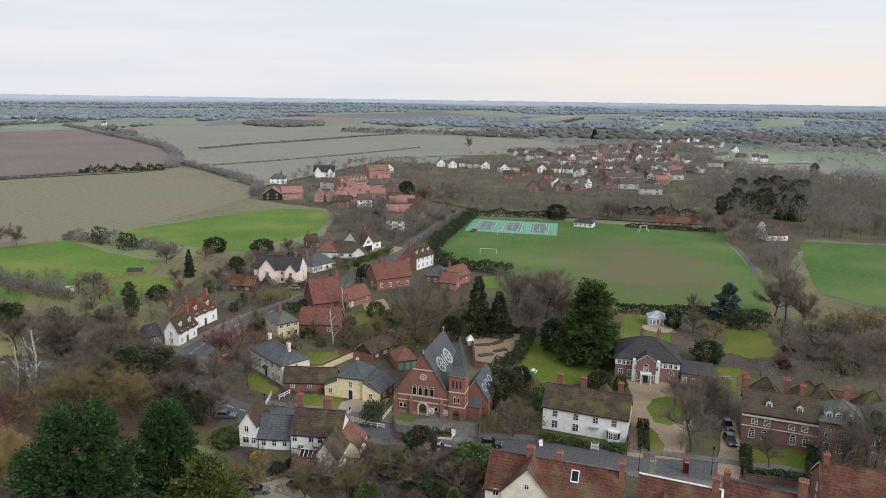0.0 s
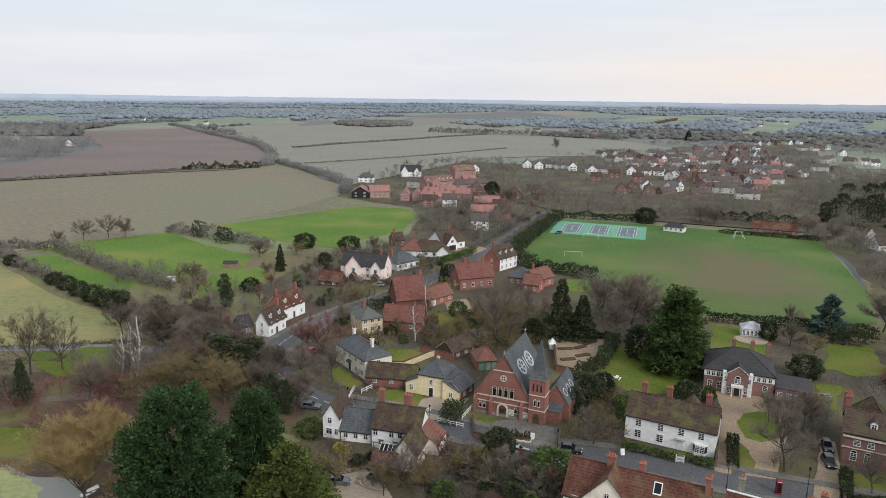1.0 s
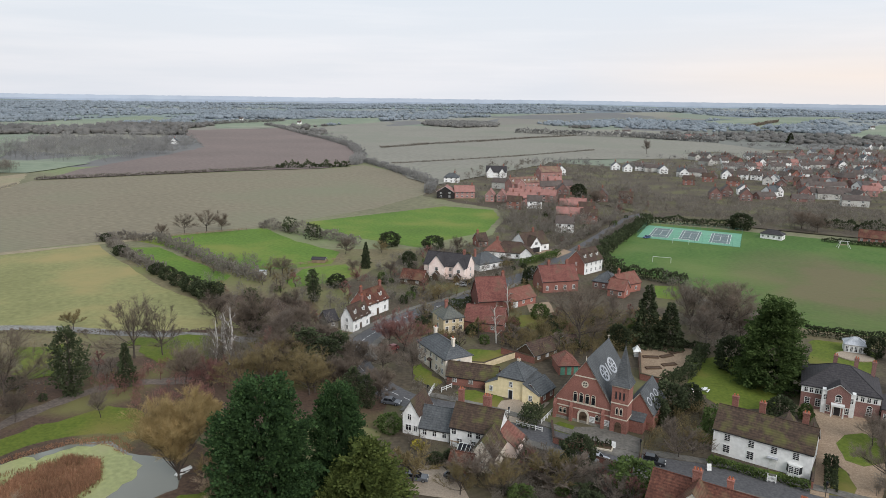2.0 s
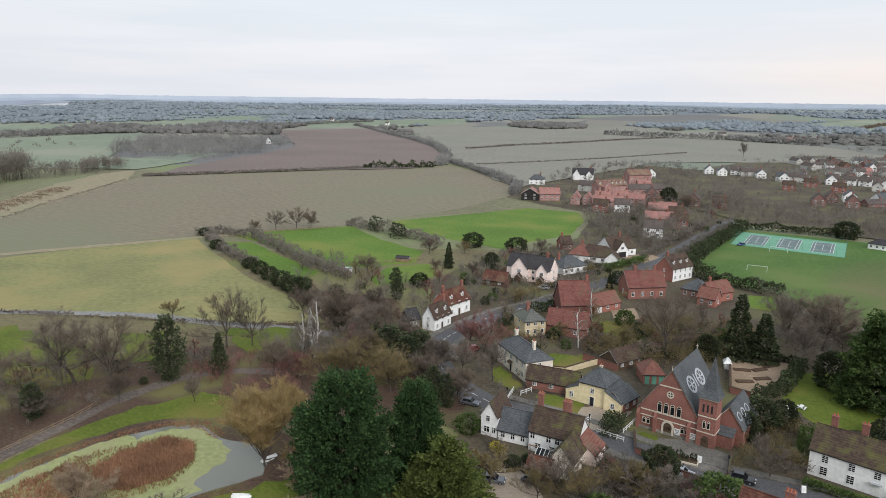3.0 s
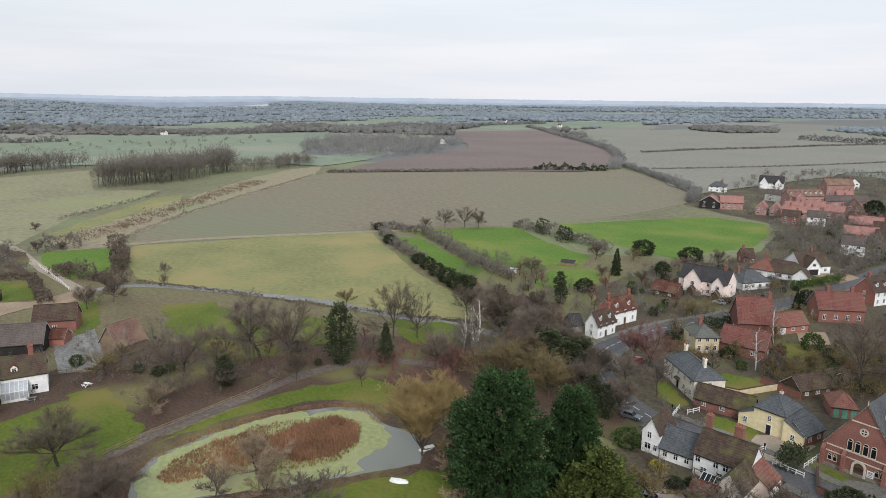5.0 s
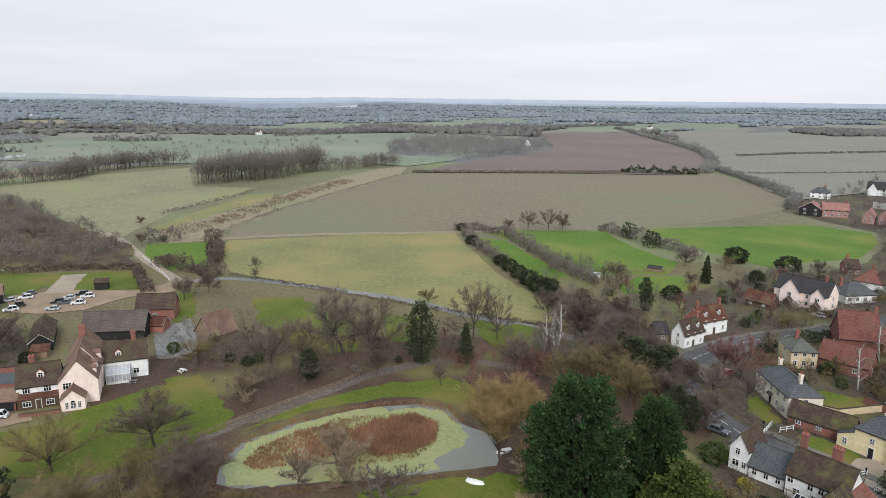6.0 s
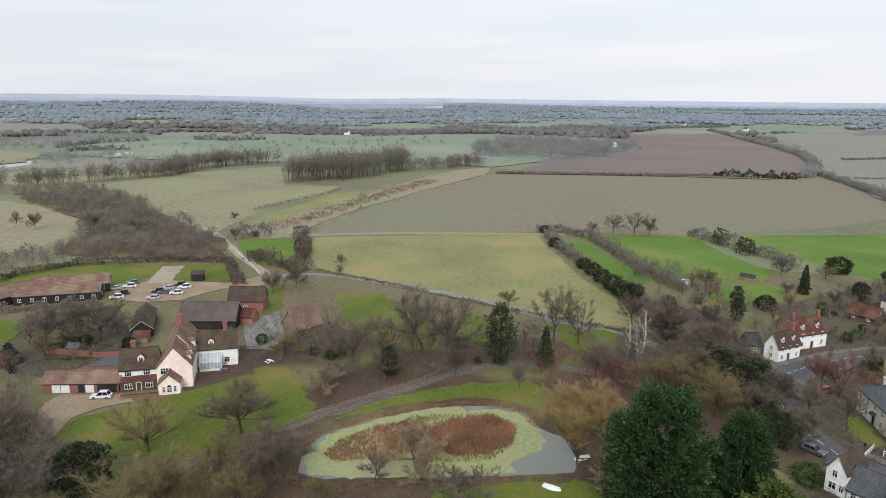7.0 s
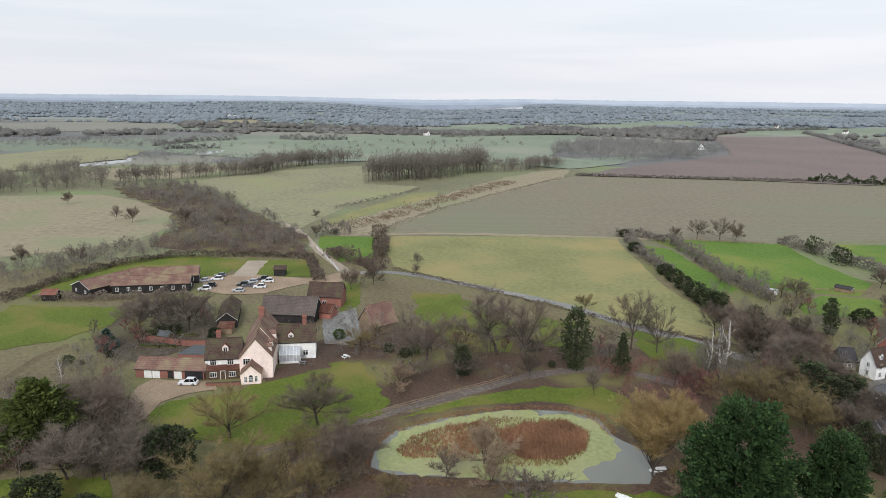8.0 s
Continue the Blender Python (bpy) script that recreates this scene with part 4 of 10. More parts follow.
    """A dense crown of leafy sprays with a lumpy outline; profile gives the width from foot (0) to top (1)."""
    rng = random.Random(seed)
    s = Shape()
    off = Vector((seed * 1.7, seed * 0.9, 0))
    while len(s.f) < 2 * count:
        u = rng.random()
        w = profile(u)
        if rng.random() > w + 0.12:
            continue
        a = rng.uniform(0, 2 * math.pi)
        bump = 1 + lump * 2 * noise.noise(Vector((math.cos(a) * 1.6, math.sin(a) * 1.6, u * height / radius * 1.8)) + off)
        bump += lump * 0.8 * noise.noise(Vector((math.cos(a) * 5, math.sin(a) * 5, u * height / radius * 5)) + off)
        depth = inner + (1 - inner) * rng.random() ** 0.4
        r = radius * w * bump * depth
        p = Vector((math.cos(a) * r, math.sin(a) * r, base + u * height * (1 + 0.05 * bump)))
        out = (Vector((math.cos(a), math.sin(a), up + (u - 0.35) * 0.9)) + Vector((rng.uniform(-0.6, 0.6), rng.uniform(-0.6, 0.6), rng.uniform(-0.5, 0.5)))).normalized()
        spray(s, p, out, size * rng.uniform(0.6, 1.3), rng)
    return s


def clumpy(seed, height, radius, clumps, per, size, profile, lump=0.2, lift=0.25, droop=0.0):
    """An evergreen crown of separate boughs, each a tuft of sprays, with dark gaps between them."""
    rng = random.Random(seed)
    s = Shape()
    off = Vector((seed * 1.3, seed * 0.7, 0))
    for i in range(clumps):
        u = rng.random()
        while rng.random() > profile(u) + 0.06:
            u = rng.random()
        a = i * 2.39996 + rng.uniform(-0.35, 0.35)
        bump = 1 + lump * 2 * noise.noise(Vector((math.cos(a) * 1.5, math.sin(a) * 1.5, u * height / radius * 1.6)) + off)
        r = radius * profile(u) * bump * rng.uniform(0.74, 1.0)
        c = Vector((math.cos(a) * r, math.sin(a) * r, u * height * (1 + 0.04 * bump)))
        out = Vector((math.cos(a), math.sin(a), lift + (u - 0.4) * 0.9)).normalized()
        cs = size * rng.uniform(0.65, 1.35)
        for _ in range(per):
            d = (out + Vector((rng.uniform(-0.7, 0.7), rng.uniform(-0.7, 0.7), rng.uniform(-0.5, 0.55) - droop))).normalized()
            q = c + out * cs * rng.uniform(-0.5, 0.4) + Vector((rng.uniform(-0.4, 0.4), rng.uniform(-0.4, 0.4), rng.uniform(-0.22, 0.22))) * cs
            spray(s, q, d, cs * rng.uniform(0.13, 0.3), rng)
    for _ in range(clumps * 3):
        u, a = rng.uniform(0.02, 0.9), rng.uniform(0, 6.3)
        r = radius * profile(u) * rng.uniform(0.3, 0.68)
        spray(s, Vector((math.cos(a) * r, math.sin(a) * r, u * height)), Vector((math.cos(a), math.sin(a), rng.uniform(-0.6, 0.6))).normalized(), size * 0.8, rng)
    return s


def egg_crown(u):
    return math.sqrt(max(0.0, 1 - ((u - 0.26) / 0.76) ** 2)) if u > 0.26 else 0.8 + 0.2 * math.sin(u / 0.26 * 1.57)


def tall_crown(u):
    return (1 - u) ** 0.55 * (0.78 + 0.22 * min(1, u * 4)) + 0.02


def round_crown(u):
    return math.sqrt(max(0.0, 1 - (2 * u - 0.9) ** 2 / 1.25))


def cone_crown(u):
    return (1 - u) ** 0.75 * (0.85 + 0.15 * math.sin(u * 40)) + 0.02


TALL = {}


def plant(kind, wood, crown, bark, leaf, label, category="tree", crown_name="crown"):
    """A model of one plant; it is copied to its places."""
    root = thing(kind, label, category)
    TALL[root.name] = max(v[2] for shape in (wood, crown) if shape for v in shape.v)
    if wood:
        part("trunk", wood, MAT[bark], root)
    part(crown_name, crown, MAT[leaf], root)
    return root


USED = set()


def place(model, x, y, scale, rng, wide=1.0, label="", group="", turn=None):
    a = rng.uniform(0, 360) if turn is None else turn
    z = terrain(x, y)
    m = pose(x, y, z, 0, 0, a)
    if model.name not in USED:
        USED.add(model.name)
        ob = model
        ob.matrix_basis = m
    else:
        ob = copy_thing(model, m)
    ob.scale = (scale * wide, scale * wide, scale)
    return tagged(ob, label, "", group)


stub = Shape().tube((0, 0, -0.2), (0, 0, 2.5), 0.28, 0.2, 7)
MODELS = {
    "oak": [plant("oak_tree", *bare_tree(11 + k, 12, 6.0, 0.2, 11, 0.85, 7, 6, 22, width=0.028, leader=False, stem_part=0.4), "bark", "twig", "bare spreading oak tree with grey-brown twigs") for k in range(3)],
    "ash": [plant("ash_tree", *bare_tree(31 + k, 14, 5.2, 0.22, 15, 0.8, 7, 6, 22, width=0.03, leader=False, stem_part=0.5), "bark", "twig_grey", "tall bare ash tree with pale grey twigs") for k in range(3)],
    "lime": [plant("lime_tree", *bare_tree(41 + k, 13, 5.2, 0.12, 16, 0.7, 8, 6, 22, width=0.03, leader=False, stem_part=0.42), "bark", "twig", "dense bare winter tree with brown twigs") for k in range(2)],
    "birch": [plant("birch_tree", *bare_tree(51, 13, 3.0, 0.2, 9, 1.1, 4, 4, 7, width=0.03, droop=0.35), "bark_birch", "twig", "bare silver birch with white stems")],
    "red": [plant("copper_tree", *bare_tree(61, 11, 6.0, 0.12, 12, 0.9, 7, 6, 26, width=0.034, leader=False, stem_part=0.28), "bark", "twig_red", "bare tree with dense reddish twigs")],
    "willow": [plant("willow_tree", *bare_tree(71, 12, 7.4, 0.08, 24, 1.3, 10, 7, 44, width=0.034, leader=False, stem_part=0.2), "bark", "twig_gold", "golden-twigged bare willow beside the pond")],
    "olive": [plant("lime_tree", *bare_tree(81 + k, 12, 5.8, 0.1, 12, 1.0, 7, 6, 26, width=0.03, leader=False, stem_part=0.3), "bark", "twig_olive", "bare tree with dense olive-brown twigs") for k in range(2)],
    "shrub": [plant("bare_shrub", *bare_tree(91 + k, 5, 2.6, 0.04, 11, 0.5, 6, 5, 14, width=0.06, leader=False), "bark", m, "bare twiggy garden shrub", "shrub") for k, m in enumerate(("twig", "twig_grey", "twig_olive"))],
    "cypress": [plant("cypress_tree", stub, clumpy(101, 20, 7.6, 430, 80, 1.9, egg_crown, 0.16, 0.35), "bark", "leaf_green", "large dense dark green cypress"),
                plant("cypress_tree", stub, clumpy(102, 20, 5.2, 330, 80, 1.7, egg_crown, 0.16, 0.45), "bark", "leaf_green", "egg-shaped dark green cypress")],
    "sequoia": [plant("sequoia_tree", stub, clumpy(103, 20, 7.2, 380, 60, 1.9, tall_crown, 0.22, 0.1), "bark", "leaf_sequoia", "tall broad olive-green conifer")],
    "pine": [plant("pine_tree", stub, clumpy(104, 12, 5.4, 170, 70, 2.0, lambda u: (1 - u ** 1.8) * 0.95 + 0.05, 0.3, 0.4), "bark", "leaf_pine", "yellowish green bushy pine")],
    "cedar": [plant("cedar_tree", Shape().tube((0, 0, -0.2), (0, 0, 8), 0.4, 0.15, 7), leafy(105, 11, 4.4, 3200, 0.7, lambda u: (1 - u) ** 0.7 * (0.7 + 0.3 * math.sin(u * 24)) + 0.03, 0.25, 0.1), "bark", "leaf_blue", "bluish cedar with layered branches")],
    "fir": [plant("fir_tree", stub, leafy(106, 12, 3.2, 3000, 0.6, cone_crown, 0.2, -0.1), "bark", "leaf_dark", "dark narrow fir tree")],
    "yew": [plant("yew_bush", None, leafy(107 + k, 5, 2.6, 1800, 0.5, round_crown, 0.3, 0.2), "", "leaf_dark", "dark evergreen yew bush", "bush") for k in range(2)],
    "laurel": [plant("laurel_bush", None, leafy(110, 4, 2.2, 1400, 0.45, round_crown, 0.3, 0.2), "", "leaf_hedge", "rounded green garden bush", "bush")],
    "gorse": [plant("yellow_bush", None, leafy(111, 2, 1.4, 600, 0.35, round_crown, 0.3, 0.2), "", "leaf_yellow", "low yellow-green flowering garden shrub", "bush")],
    "ivy": [plant("ivy_tree", bare_tree(112, 12, 2.6, 0.45, 7, 0.9, 3, 3, 8)[0], leafy(113, 10.5, 2.5, 2600, 0.5, lambda u: 0.5 + 0.45 * math.sin(u * 3.1) - 0.25 * u, 0.65, 0.1), "bark", "leaf_dark", "tree trunk smothered in dark ivy")],
    "pale": [plant("willow_bush", *bare_tree(125, 9, 4.6, 0.05, 14, 1.1, 7, 6, 26, width=0.032, leader=False, stem_part=0.2), "bark", "twig_pale", "pale tan bare willow bush")],
    "cloud": [plant("blossom_tree", *bare_tree(121, 8, 4.8, 0.1, 11, 0.6, 7, 6, 18, width=0.06, leader=False, stem_part=0.3), "bark", "twig_grey", "pale lichen-grey bare fruit tree")],
}
MODELS["apple"] = [plant("garden_tree", *bare_tree(131 + k, 6, 2.8, 0.12, 8, 0.6, 4, 4, 6, width=0.09), "bark", m, "small bare garden tree with fine twigs", "tree") for k, m in enumerate(("twig", "twig_grey", "twig_olive", "twig_red"))]
MODELS["box"] = [plant("garden_bush", None, leafy(141 + k, 2.4, 1.3, 360, 0.45, round_crown, 0.35, 0.2), "", m, "rounded evergreen garden bush", "bush") for k, m in enumerate(("leaf_dark", "leaf_hedge", "leaf_dark"))]
rng = random.Random(5)


def grow(kind, spot, height, wide=1.0, label="", group="trees round the village"):
    """One plant of a kind with a height in metres at a spot."""
    options = MODELS[kind]
    model = options[rng.randrange(len(options))]
    return place(model, spot[0], spot[1], height / TALL[model.name], rng, wide, label, group)


# evergreens by the pond
place(MODELS["cypress"][0], *(-52.9, 90.5), 21.6 / 20.5, rng, 1.0, group="trees round the village")
place(MODELS["cypress"][1], *(-43.6, 99.3), 18.6 / 20.5, rng, 0.95, group="trees round the village")
grow("pine", (-36.7, 94.9), 13, 1.15)
grow("pine", (-40.6, 94.0), 8, 1.1)
grow("yew", (-56.9, 92.0), 7, 1.0)
# the golden willow and the trees on the pond's banks
grow("willow", (-71.1, 93.2), 17.2, 1.04)
for t_spot, h, k in (((-58.0, 86.2), 9.5, "pale"), ((-57.6, 95.0), 9, "ash")):
    grow(k, t_spot, h, 0.9, "pale grey-brown bare tree by the pond")
for spot, h, k, w in (
    ((-90.7, 70.1), 8.5, "pale", 1.3), ((-84.0, 66.5), 6.5, "pale", 1.0), ((-102.7, 48.3), 10, "lime", 1.5), ((-97.5, 38.7), 8, "olive", 1.2), ((-102.4, 25.3), 12, "olive", 1.5), ((-100.9, 28.8), 10, "olive", 1.2), ((-108.2, 14.6), 7, "olive", 1.5),
    ((-90.1, 61.1), 6, "shrub", 1.0), ((-89.4, 49.3), 6, "olive", 1.0), ((-119.0, 20.6), 9, "yew", 1.0), ((-119.2, 15.0), 7, "ash", 1.2), ((-125.5, 5.1), 12, "ash", 1.4), ((-122.1, 10.5), 11, "cloud", 1.2),
    ((-140.4, 1.7), 15, "pine", 1.3), ((-137.2, -6.4), 9, "lime", 1.0), ((-140.9, 11.4), 13, "lime", 1.3), ((-171.9, 8.1), 8, "birch", 0.9), ((-192.5, 20.5), 5.5, "cedar", 1.3),
    ((-125.6, 33.4), 11, "olive", 1.5), ((-121.2, 50.3), 11.5, "lime", 1.5), ((-98.8, 46.6), 10, "lime", 1.2), ((-133.0, 78.3), 5.0, "cloud", 1.3), ((-131.0, 90.2), 6, "ash", 1.4), ((-155.0, 77.2), 6, "shrub", 1.3),
    ((-199.7, 30.2), 12, "ash", 1.4), ((-196.4, 35.6), 14, "ash", 1.4), ((-195.1, 42.3), 14, "oak", 1.3), ((-217.7, 30.2), 6, "lime", 1.1), ((-184.2, 46.5), 3.5, "yew", 1.0), ((-166.2, 75.8), 3, "laurel", 1.0),
    ((-211.0, 110.0), 9, "lime", 1.0), ((-228.1, 139.5), 6, "ash", 1.0), ((-258.0, 118.5), 5, "lime", 1.3), ((-264.9, 139.7), 5, "yew", 0.6), ((-301.7, 127.0), 7, "lime", 1.0),
    ((-470.6, 36.3), 9, "lime", 0.8), ((-394.1, 52.0), 10, "ash", 0.7), ((-384.4, 58.8), 10, "lime", 0.8), ((-301.5, 25.0), 8, "cloud", 0.9), ((-307.4, 5.9), 9, "lime", 0.9),
    ((-352.4, 98.3), 8, "cloud", 1.2), ((-370.7, 82.8), 9, "lime", 1.3), ((-353.3, 149.0), 5, "lime", 1.2), ((-74.3, 67.2), 7, "shrub", 1.3), ((-118.1, -0.4), 6, "yew", 1.2), ((-112.1, 6.3), 4, "yew", 1.1),
    # row of trees between the pond path and the lane
    ((-139.4, 88.0), 14.5, "oak", 1.1), ((-133.4, 106.1), 18.7, "ash", 1.4), ((-124.2, 107.9), 19.5, "oak", 1.1), ((-115.6, 116.8), 16.5, "ivy", 0.85),
    ((-117.2, 139.7), 17.7, "oak", 1.0), ((-111.7, 143.5), 14, "oak", 0.8), ((-108.0, 125.6), 10.3, "fir", 0.9), ((-92.3, 143.5), 15.2, "birch", 1.0),
    ((-96.0, 162.8), 15.9, "oak", 1.0), ((-126.9, 90.5), 8, "ivy", 1.1), ((-126.0, 91.5), 7, "cloud", 1.0), ((-129.4, 73.9), 6.5, "pale", 1.4), ((-209.6, 100.6), 9, "lime", 1.0),
    ((-221.7, 114.0), 8, "lime", 0.9), ((-215.2, 130.8), 5, "ash", 0.9), ((-148.4, 153.3), 6, "shrub", 1.0), ((-101.3, 109.3), 8, "ash", 0.7), ((-116.6, 102.8), 8, "lime", 0.8),
    ((-95.3, 129.7), 10, "lime", 1.0), ((-88.5, 129.9), 9, "red", 1.0), ((-78.2, 145.8), 11, "lime", 1.1), ((-79.3, 136.2), 10, "oak", 1.1), ((-82.0, 130.1), 9, "olive", 1.1), ((-72.8, 149.5), 9, "lime", 1.2),
    ((-73.3, 159.0), 8, "lime", 1.1), ((-80.3, 159.4), 7, "ivy", 1.3), ((-48.9, 133.8), 9, "lime", 1.0), ((-52.3, 146.2), 11, "ash", 0.9), ((-60.7, 148.8), 9, "lime", 1.0), ((-58.8, 137.9), 9, "lime", 1.0),
    # dark trees before the bend of the street
    ((-49.9, 129.3), 8, "ivy", 0.95), ((-53.7, 131.1), 8.5, "ivy", 0.95), ((-66.5, 145.1), 9, "ivy", 1.9), ((-72.7, 148.0), 10, "ivy", 1.8), ((-61.0, 137.9), 8, "oak", 1.2), ((-63.9, 133.1), 9, "olive", 1.1), ((-91.9, 142.9), 17, "birch", 1.0), ((-98.7, 166.7), 13, "ivy", 0.9), ((-87.5, 168.1), 9, "lime", 1.2), ((-84.0, 156.7), 10, "ash", 1.2), ((-78.0, 140.0), 10, "olive", 1.2), ((-70.5, 138.5), 10, "olive", 1.3), ((-83.0, 149.0), 9, "red", 1.0),
    # three oaks on the field edge
    ((-204.5, 285.7), 11, "oak", 1.0), ((-196.5, 292.7), 12, "oak", 1.1), ((-190.5, 296.6), 10, "lime", 1.0), ((-210.0, 276.5), 7, "lime", 1.0), ((-121.1, 227.2), 8, "lime", 1.2), ((-101.0, 211.1), 8, "ivy", 1.0),
    ((-226.8, 258.6), 4, "yew", 1.2), ((-201.0, 236.5), 4.5, "yew", 1.2), ((-166.3, 214.5), 4.5, "yew", 1.3), ((-158.2, 209.6), 5, "yew", 1.2), ((-149.3, 203.8), 5, "yew", 1.3), ((-141.0, 198.3), 5.5, "yew", 1.3), ((-134.2, 194.3), 5.5, "yew", 1.3), ((-129.2, 192.2), 6, "yew", 1.3),
    ((-112.1, 267.6), 8, "lime", 1.0), ((-97.8, 254.6), 9, "fir", 0.9), ((-99.2, 289.1), 7, "yew", 1.3),
    # village trees
    ((-52.5, 164.0), 13, "red", 1.15), ((-57.5, 166.5), 11, "red", 1.0), ((-44.5, 146.7), 11, "ash", 0.8), ((-47.6, 132.2), 8, "lime", 1.0), ((-7.4, 180.2), 20.7, "oak", 1.2), ((-29.8, 177.1), 13, "birch", 0.8),
    ((10.3, 188.0), 17.5, "fir", 1.0), ((16.4, 187.3), 13.1, "fir", 1.3), ((2.9, 182.9), 7, "yew", 0.9), ((0.5, 203.5), 12, "ash", 0.5),
    ((23.6, 204.5), 16, "oak", 1.0), ((32.1, 202.1), 19, "lime", 1.15), ((26.0, 188.7), 13, "ash", 1.1), ((36.9, 199.5), 10, "lime", 1.0), ((38.1, 167.2), 22.5, "sequoia", 1.08),
    ((31.3, 175.1), 9, "yew", 1.0), ((89.1, 204.0), 12.3, "cedar", 1.25), ((78.6, 186.0), 6, "olive", 1.3), ((73.7, 190.7), 8, "lime", 1.0), ((69.5, 168.3), 6, "yew", 1.2), ((69.5, 195.6), 6, "yew", 0.8),
    ((107.0, 202.6), 20, "ash", 0.8), ((106.2, 208.2), 14, "lime", 1.1), ((109.6, 197.3), 12, "lime", 0.9), ((117.2, 192.5), 8, "olive", 1.1), ((125.8, 192.8), 9, "olive", 1.1), ((102.8, 169.6), 7, "cloud", 1.3),
    ((105.1, 165.7), 9, "cloud", 1.2), ((96.7, 169.3), 8, "cloud", 1.3), ((87.2, 165.1), 6, "red", 0.9), ((115.0, 170.0), 8, "lime", 1.1), ((48.6, 120.7), 16.7, "ash", 0.7), ((52.2, 140.8), 8, "ash", 1.0), ((59.3, 141.0), 9, "lime", 0.9),
    ((72.6, 111.3), 15, "ash", 0.8), ((79.5, 113.4), 15, "ash", 0.9), ((61.0, 114.8), 9, "ash", 0.7), ((79.5, 207.0), 9, "ash", 0.8),
    ((14.6, 125.4), 8.6, "cloud", 0.95), ((17.4, 127.9), 6, "olive", 1.1), ((13.6, 145.5), 7, "yew", 1.1), ((18.5, 148.8), 6, "yew", 0.9), ((10.6, 139.5), 6, "yew", 0.9), ((37.1, 149.4), 5, "yew", 1.1), ((42.1, 149.6), 4, "laurel", 0.7),
    ((6.3, 111.5), 6, "laurel", 1.3), ((-3.7, 118.2), 6, "yew", 1.0), ((-7.9, 109.2), 7, "shrub", 1.2), ((-12.1, 111.0), 6, "shrub", 1.1), ((-4.9, 109.3), 7, "shrub", 1.2), ((-20.2, 105.4), 9, "cloud", 1.0), ((-15.2, 103.8), 8, "olive", 0.9),
    ((-22.5, 101.9), 7, "olive", 1.0), ((2.1, 105.9), 5, "shrub", 1.2), ((-12.1, 102.2), 3.5, "laurel", 1.2), ((-0.7, 102.5), 4, "yew", 1.2), ((2.1, 101.7), 3, "laurel", 1.0), ((-31.4, 103.4), 7, "shrub", 1.2), ((-29.3, 110.6), 2.5, "yew", 1.2), ((-34.1, 115.3), 2, "gorse", 1.0),
    ((-26.7, 112.5), 2.5, "yew", 1.1), ((-41.5, 120.4), 4, "laurel", 1.2), ((-11.3, 103.9), 3, "red", 0.9), ((-3.5, 100.8), 4, "red", 1.0), ((-93.9, 145.0), 14, "birch", 1.1), ((-95.2, 141.9), 13, "birch", 1.0),
    ((-97.6, 162.1), 13, "lime", 1.1), ((-85.9, 158.8), 12, "ash", 1.1), ((-74.7, 155.6), 11, "lime", 1.2), ((-66.5, 152.4), 8, "yew", 0.9), ((-58.7, 146.2), 9, "lime", 1.2), ((-84.3, 170.6), 9, "lime", 1.1), ((-112.2, 169.5), 11, "lime", 1.0), ((-59.1, 137.3), 9, "lime", 1.1),
    ((-75.1, 107.5), 11, "willow", 0.8), ((-75.7, 131.4), 12, "olive", 1.1), ((-64.6, 131.7), 11, "olive", 1.1),
    ((-94.9, 199.2), 8, "ivy", 1.0), ((-95.2, 183.6), 9, "lime", 1.0), ((-77.9, 286.7), 7, "yew", 1.3), ((-67.1, 287.4), 8, "lime", 0.9), ((-95.2, 247.1), 7, "fir", 1.1), ((-89.8, 224.5), 7, "red", 0.9), ((-82.1, 239.7), 6, "lime", 1.1),
    ((-98.3, 274.8), 6, "olive", 1.2), ((-80.0, 256.7), 6, "yew", 0.9), ((-94.6, 217.4), 5, "yew", 1.3), ((-97.3, 238.9), 6, "lime", 1.0), ((-55.8, 212.9), 6, "olive", 1.3), ((-42.7, 172.2), 5, "olive", 1.0), ((-40.7, 258.9), 5, "olive", 1.2),
    ((-30.9, 242.4), 6, "fir", 0.9), ((-28.7, 250.8), 5, "yew", 1.3), ((-20.7, 202.5), 5, "laurel", 1.0), ((7.1, 190.4), 5, "laurel", 1.0), ((-28.6, 358.3), 9, "lime", 1.1), ((-25.5, 467.0), 12, "yew", 0.9), ((-13.0, 441.7), 13, "lime", 1.2), ((33.0, 919.4), 22, "ash", 0.7),
    ((186.1, 431.1), 15, "ivy", 1.4), ((182.9, 402.8), 16, "ivy", 1.3), ((199.3, 418.8), 17, "ivy", 1.5), ((201.0, 398.3), 15, "fir", 1.3), ((205.7, 391.0), 16, "ivy", 1.4), ((169.6, 412.0), 12, "ivy", 1.2), ((359.4, 662.7), 12, "ivy", 1.3), ((222.3, 507.7), 13, "ivy", 1.8), ((230.4, 493.0), 15, "ivy", 1.9), ((249.6, 510.0), 15, "ivy", 1.9), ((227.0, 452.0), 14, "ivy", 1.8), ((258.4, 495.4), 14, "ivy", 1.9), ((273.3, 512.3), 12, "ivy", 1.7),
    ((65.2, 387.3), 9, "yew", 1.3), ((96.6, 395.7), 12, "lime", 1.3), ((102.5, 386.5), 12, "lime", 1.1), ((142.5, 363.0), 12, "lime", 1.1), ((145.3, 339.8), 13, "lime", 1.0), ((273.3, 1255.6), 18, "fir", 1.6), ((-30.3, 202.1), 12, "birch", 0.8), ((-25.0, 269.2), 5, "ash", 1.0),
):
    grow(k, spot, h, w)
# small trees and bushes scattered through the gardens
for poly, n_trees, n_bushes in (
